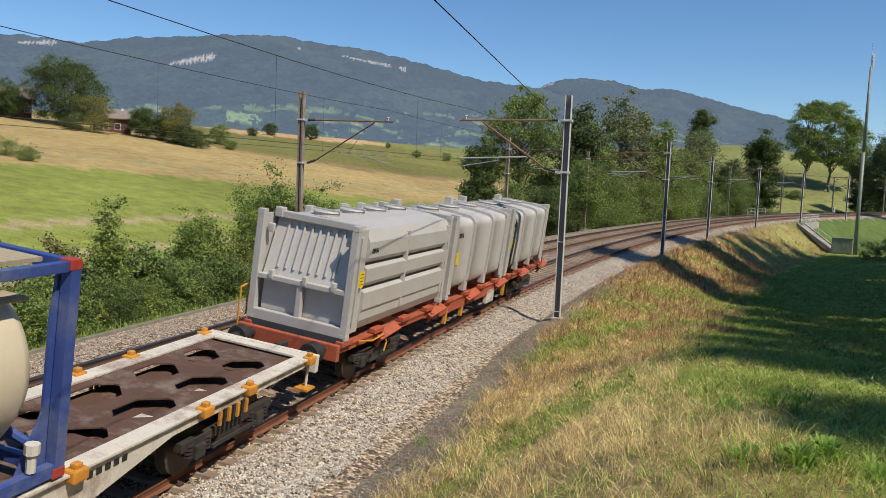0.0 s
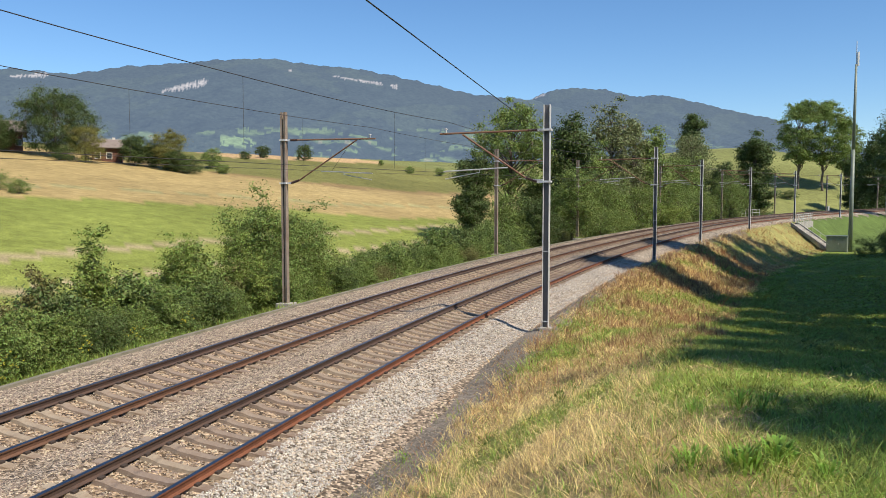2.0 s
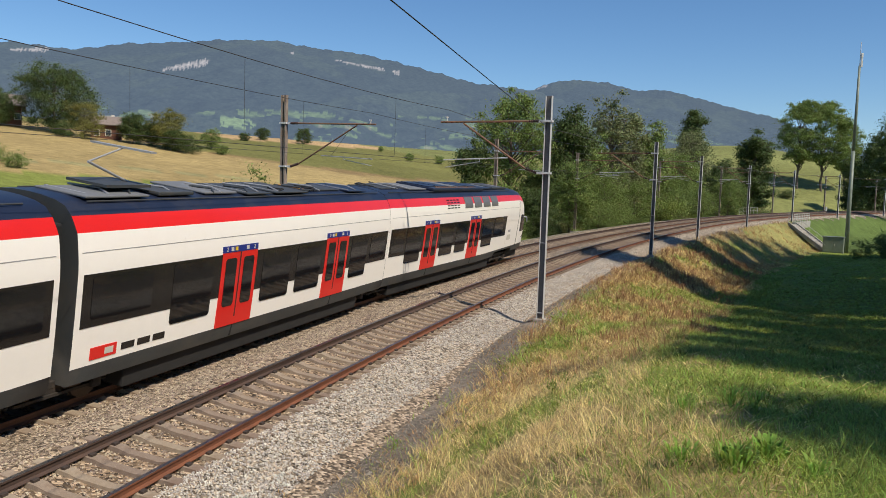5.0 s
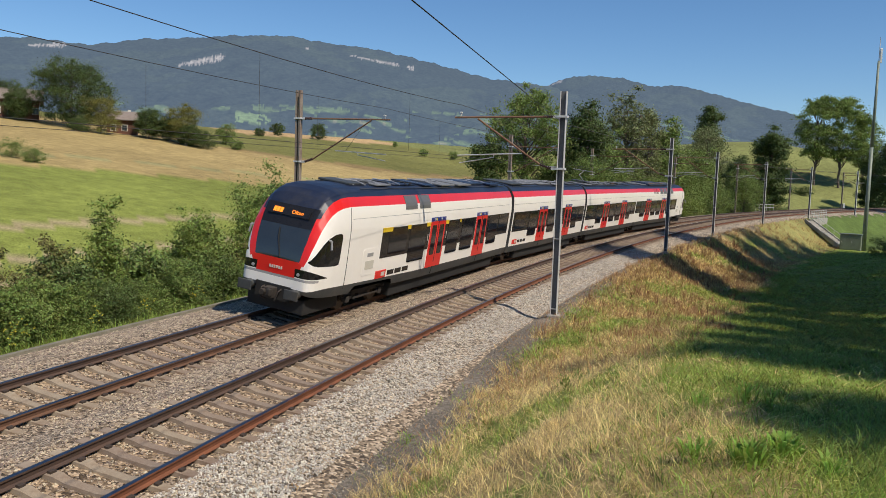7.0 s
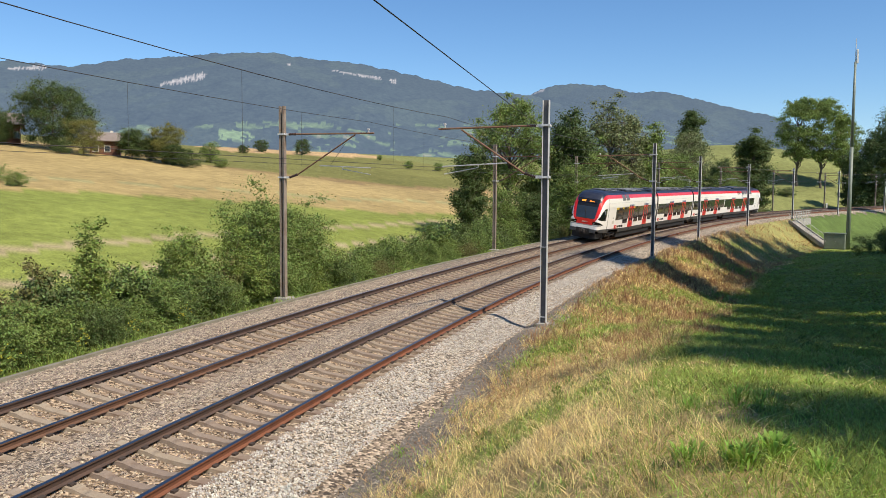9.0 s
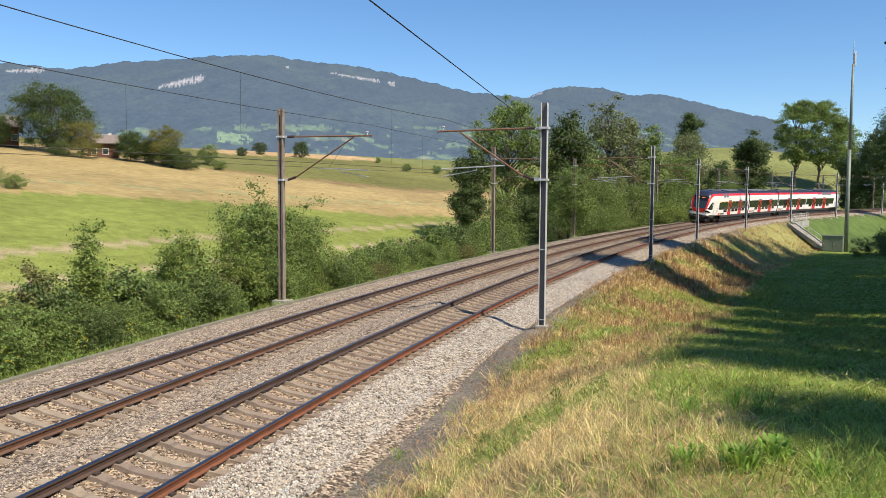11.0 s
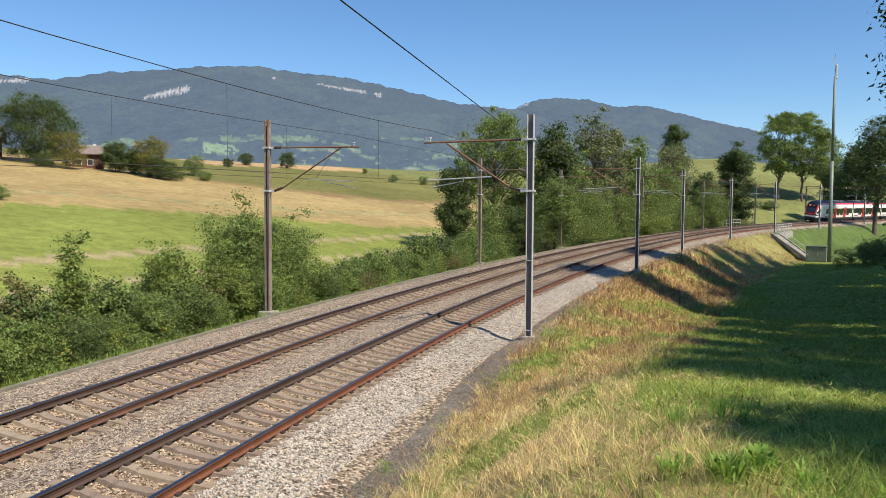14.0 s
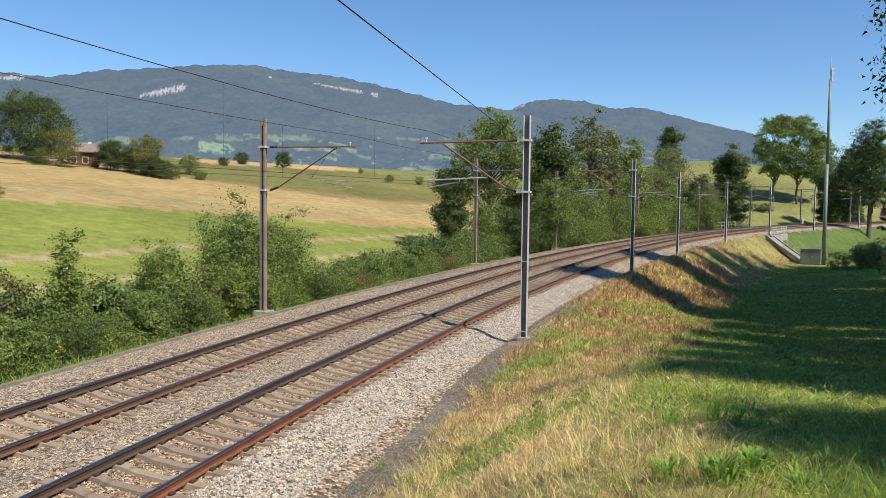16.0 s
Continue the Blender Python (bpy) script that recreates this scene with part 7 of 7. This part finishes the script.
def bulk_box():
    """Grey bulk container with folded sides and a louvred sloping end."""
    L, W, H = 6.02, 2.5, 2.5
    c = empty("bulk_container")
    tagged(c, "light grey bulk container with folded sides and sloping louvred end", "container", "containers on the freight train")
    corner_frame(c, L, W, H, GREY_BOX)
    prof = [(1.10, 0.12), (1.20, 0.34), (1.20, 0.52), (1.245, 0.6), (1.245, 0.98), (1.13, 1.04), (1.13, 1.10), (1.245, 1.22), (1.245, 1.52), (1.13, 1.58), (1.13, 1.64), (1.245, 1.76), (1.235, 2.12), (1.10, 2.38), (0.55, 2.47), (0.0, 2.49)]
    full = prof + [(-x, z) for x, z in prof[-2::-1]]
    st = [((0, y, 0), (1, 0, 0), (0, 0, 1)) for y in (-L / 2 + 0.66, -0.05, 0.05, L / 2 - 0.16)]
    v, f = sweep(full, st)
    k = len(full)
    f += [tuple(range(k))[::-1], tuple(range(3 * k, 4 * k))]
    mesh_ob("shell", v, f, GREY_BOX, c)
    for sd in (1, -1):
        for y in (-0.1, -L / 2 + 0.3, L / 2 - 0.3):
            slab("side_rib", c, GREY_BOX, sd * 1.20, y, 1.3, 0.1, 0.1, 1.9, 0.01)
        # dark strips laid in the folds stand for the shade there
        for z in (1.07, 1.61):
            slab("fold_shadow_line", c, SKIRT_GREY, sd * 1.128, 0, z, 0.02, L - 0.8, 0.05)
        pl = slab("label_plate", c, YELLOW, sd * 1.248, -L / 2 + 0.42, 1.32, 0.012, 0.24, 0.36)
        for q in range(4):
            slab("label_bar", pl, BAND_BLACK, sd * 1.255, -L / 2 + 0.42, 1.21 + q * 0.075, 0.004, 0.15, 0.012)
        wording(c, "number", "0096", BAND_BLACK, pose(sd * 1.248, -L / 2 + 0.98, 1.86, 90, 0, 90 * sd), 0.17)
    e = -L / 2
    slab("end_sill", c, GREY_BOX, 0, e + 0.08, 0.14, W - 0.3, 0.16, 0.26, 0.02)
    slab("end_header", c, GREY_BOX, 0, e + 0.55, 2.40, W - 0.3, 0.2, 0.16, 0.02)
    slab("end_rail", c, GREY_BOX, 0, e + 0.09, 1.02, W - 0.3, 0.16, 0.12, 0.02)
    for x in (-0.02,):
        slab("end_stile", c, GREY_BOX, x, e + 0.10, 0.6, 0.14, 0.14, 0.8, 0.02)
    for x in (-0.54, 0.52):
        slab("end_panel", c, GREY_BOX, x, e + 0.22, 0.6, 0.98, 0.04, 0.76)
    bm = bmesh.new()
    m = Matrix.Translation((0, e + 0.40, 1.70)) @ Matrix.Rotation(radians(-19), 4, "X")
    box(bm, 0, 0, 0, 2.1, 0.05, 1.36, 0.0, m)
    for q in range(8):
        rb = bmesh.new()
        box(rb, -0.72 + q * 0.2, -0.045, 0.03, 0.05, 0.06, 1.05, 0.015, m)
        part("panel_rib", rb, GREY_BOX, c)
    part("sloping_panel", bm, GREY_BOX, c, "ribbed sloping end panel")
    for sd in (-1, 1):
        slab("end_cheek", c, GREY_BOX, sd * 1.14, e + 0.42, 1.25, 0.05, 0.52, 2.3)
    for x in (-0.75, 0.1, 0.8):
        slab("latch", c, GREY_BOX, x, e + 0.05, 1.1, 0.1, 0.14, 0.2, 0.02)
    for sd in (-1, 1):
        slab("lifting_lug", c, GREY_BOX, sd * 0.98, e + 0.2, 2.1, 0.16, 0.1, 0.2, 0.03)
    for y in (-1.9, -0.6, 0.7, 2.0):
        hatch(c, -0.15, y, 2.49)
    for y in (-2.5, -1.2, 0.6, 1.6):
        slab("vent_cap", c, GREY_BOX, -0.98, y, 2.44, 0.18, 0.22, 0.22, 0.02)
    slab("skid", c, SKIRT_GREY, 0, e + 0.12, -0.02, W - 0.1, 0.3, 0.14)
    return c


def ribbed_tank(hose, number):
    """Grey silo container: rounded shoulders, upright ribs."""
    L, W, H = 6.02, 2.5, 2.5
    c = empty("silo_container")
    tagged(c, "light grey silo container with rounded shoulders and upright ribs", "container", "containers on the freight train")
    corner_frame(c, L, W, H, GREY_BOX, post=0.22)
    prof = [(0.7, 0.10), (1.08, 0.24), (1.15, 0.36), (1.165, 0.6), (1.175, 1.0), (1.18, 1.4), (1.18, 2.0)]
    prof += [(1.18 - 0.25 + 0.25 * math.cos(a), 2.06 + 0.25 * math.sin(a)) for a in np.linspace(0.15, 1.35, 7)] + [(0.5, 2.37), (0, 2.40)]
    full = prof + [(-x, z) for x, z in prof[-2::-1]]
    k = len(full)
    for y0, y1 in ((-L / 2 + 0.25, -1.05), (-0.95, 0.95), (1.05, L / 2 - 0.25)):
        st = [((0, y, 0), (1, 0, 0), (0, 0, 1)) for y in (y0, (y0 + y1) / 2, y1)]
        v, f = sweep(full, st)
        f += [tuple(range(k))[::-1], tuple(range(2 * k, 3 * k))]
        ob = mesh_ob("shell_section", v, f, GREY_BOX, c)
        ob.data.polygons.foreach_set("use_smooth", np.array([len(p.vertices) == 4 for p in ob.data.polygons]))
    for y in (-1.0, 1.0, -L / 2 + 0.2, L / 2 - 0.2):
        rib = [(x * 1.045, z if z < 2 else z * 1.035) for x, z in prof]
        ribf = rib + [(-x, z) for x, z in rib[-2::-1]]
        v, f = sweep(ribf, [((0, y - 0.10, 0), (1, 0, 0), (0, 0, 1)), ((0, y + 0.10, 0), (1, 0, 0), (0, 0, 1))])
        f += [tuple(range(k))[::-1], tuple(range(k, 2 * k))]
        mesh_ob("rib", v, f, GREY_BOX, c)
    for sx_ in (-1, 1):
        for y in (-1.0, 1.0):
            slab("rib_foot", c, GREY_BOX, sx_ * 1.08, y, 0.22, 0.2, 0.26, 0.4, 0.02)
        slab("label_plate", c, YELLOW, sx_ * 1.185, -L / 2 + 0.75, 1.15, 0.012, 0.22, 0.36)
        wording(c, "number", number, BAND_BLACK, pose(sx_ * 1.186, -L / 2 + 0.85, 1.78, 90, 0, 90 * sx_), 0.20)
    for sy_ in (-1, 1):
        slab("end_wall", c, GREY_BOX, 0, sy_ * (L / 2 - 0.16), 1.2, W - 0.5, 0.1, 2.1, 0.02)
        for sx_ in (-1, 1):
            slab("end_gusset", c, GREY_BOX, sx_ * 1.205, sy_ * (L / 2 - 0.24), 1.22, 0.06, 0.30, 2.2, 0.015)
        slab("end_beam", c, GREY_BOX, 0, sy_ * (L / 2 - 0.1), 2.38, W - 0.4, 0.16, 0.16, 0.02)
    for y in (-1.9, 0, 1.9):
        hatch(c, -0.1, y, 2.42, 0.34)
    for y in (-2.4, 2.4):
        slab("vent_cap", c, GREY_BOX, -0.95, y, 2.46, 0.24, 0.3, 0.3, 0.02)
    if hose:
        rod("hose", c, CABLE, [(1.2, -L / 2 + 0.7, 0.35), (1.24, -L / 2 + 0.72, 1.2), (1.22, -L / 2 + 0.86, 1.9), (1.05, -L / 2 + 0.8, 2.3), (0.7, -L / 2 + 0.5, 2.45)], 0.035, "black hose")
    return c


def tank_container():
    L, W, H = 6.06, 2.44, 2.6
    c = empty("tank_container")
    tagged(c, "cream tank container in a scuffed blue steel frame", "container", "containers on the freight train")
    corner_frame(c, L, W, H, BLUE_FRAME, post=0.15)
    R, zc = 1.12, 1.28
    st, rr = [], []
    for y, r in [(-2.86, 0.05), (-2.82, 0.5), (-2.72, 0.85), (-2.58, 1.04), (-2.42, R), (2.42, R), (2.58, 1.04), (2.72, 0.85), (2.82, 0.5), (2.86, 0.05)]:
        rr.append((y, r))
    n = 40
    v = [(r * math.cos(a), y, zc + r * math.sin(a)) for y, r in rr for a in np.linspace(0, 2 * math.pi, n, endpoint=False)]
    f = [(i * n + j, i * n + (j + 1) % n, (i + 1) * n + (j + 1) % n, (i + 1) * n + j) for i in range(len(rr) - 1) for j in range(n)]
    mesh_ob("tank", v, f, TANK_CREAM, c, smooth=True)
    for y in (-1.2, 0.2, 1.6):
        bm = bmesh.new()
        tube(bm, (0, y - 0.04, zc), (0, y + 0.04, zc), R + 0.006, seg=40)
        part("cladding_band", bm, TANK_CREAM, c)
    for sy_ in (-1, 1):
        y = sy_ * (L / 2 - 0.07)
        slab("end_top_rail", c, BLUE_FRAME, 0, y, H - 0.08, W - 0.3, 0.12, 0.14, 0.01)
        slab("end_bottom_rail", c, BLUE_FRAME, 0, y, 0.08, W - 0.3, 0.12, 0.14, 0.01)
        for sx_ in (-1, 1):
            rod("diagonal_brace", c, BLUE_FRAME, [(sx_ * 1.12, y, 0.2), (sx_ * 0.35, y - sy_ * 0.2, 0.55)], 0.06)
            bm = bmesh.new()
            extrude(bm, [(y, 0.1), (y, 2.45), (y - sy_ * 0.1, 2.45), (y - sy_ * 0.16, 1.9), (y - sy_ * 0.16, 0.8), (y - sy_ * 0.5, 0.1)], sx_ * 1.02, sx_ * 1.06)
            bmesh.ops.recalc_face_normals(bm, faces=bm.faces)
            part("saddle_plate", bm, BLUE_FRAME, c)
    for sx_ in (-1, 1):
        slab("bottom_rail", c, BLUE_FRAME, sx_ * (W / 2 - 0.07), 0, 0.1, 0.12, L - 0.3, 0.16, 0.01)
        slab("top_rail", c, BLUE_FRAME, sx_ * (W / 2 - 0.07), 0, H - 0.08, 0.1, L - 0.3, 0.12, 0.01)
        pl = slab("hazard_plate", c, LIGHT_PANEL, sx_ * 1.09, 1.55, 1.02, 0.012, 0.3, 0.3)
        pl.matrix_local = Matrix.Translation((sx_ * 1.10, 1.6, 0.95)) @ Matrix.Rotation(radians(45), 4, "X") @ Matrix.Translation((-sx_ * 1.09, -1.55, -1.02))
    slab("walkway", c, GRID_BEIGE, 0.0, 0.3, H - 0.05, 1.7, L - 1.0, 0.05)
    slab("drip_tray", c, GRID_BEIGE, 0.75, 1.9, 2.18, 0.55, 1.2, 0.04)
    rod("drain_cap", c, LIGHT_PANEL, [(1.18, 2.55, 0.2), (1.18, 2.55, 0.42)], 0.055, "beige drain cap")
    rod("drain_knob", c, LIGHT_PANEL, [(1.18, 2.55, 0.42), (1.18, 2.55, 0.54)], 0.085)
    return c


# thing, lead of its middle along the train at the start, height of its floor, whole vehicle it rides on
FREIGHT_SPEED, COACH_SPEED = -22.3, 22.72
ORANGE_S, WHITE_S = 27.12, 7.05
FREIGHT = [(orange_wagon(), ORANGE_S, 9.65, 0.0, 0.0), (white_wagon(), WHITE_S, 9.5, 0.0, 0.0)]
ON_ORANGE = [(bulk_box(), -6.35), (ribbed_tank(False, "0026"), 0.0), (ribbed_tank(True, "0075"), 6.35)]
ON_WHITE = [(tank_container(), -0.35)]


# ---------------------------------------------------------------- what moves
def chord(which, s, half):
    """Pose of a vehicle whose two ends ride on a track."""
    (p, r0, u0), (q, r1, u1) = on_track(which, s - half), on_track(which, s + half)
    y = (Vector(q) - Vector(p)).normalized()
    u = (Vector(u0) + Vector(u1)).normalized()
    x = y.cross(u).normalized()
    m = Matrix((x, y, x.cross(y))).transposed().to_4x4()
    m.translation = (Vector(p) + Vector(q)) / 2
    return m


def motions():
    steps = [q * 0.5 for q in range(33)]
    for car, lead, turned in COACHES:
        spin = pose(0, 0, 0, 0, 0, 180) if turned else Matrix()
        rows = [(t, chord("far", 23.2 + lead + COACH_SPEED * (t - 7.0), 7.2) @ spin) for t in steps]
        walk(car, rows)
    for (car, s0, half, _, _), load in zip(FREIGHT, (ON_ORANGE, ON_WHITE)):
        rows = [(t, chord("near", s0 + FREIGHT_SPEED * t, half - 2.5)) for t in steps]
        walk(car, rows)
        for box_, off in load:
            walk(box_, [(t, m @ pose(0, off, 1.24)) for t, m in rows])


motions()
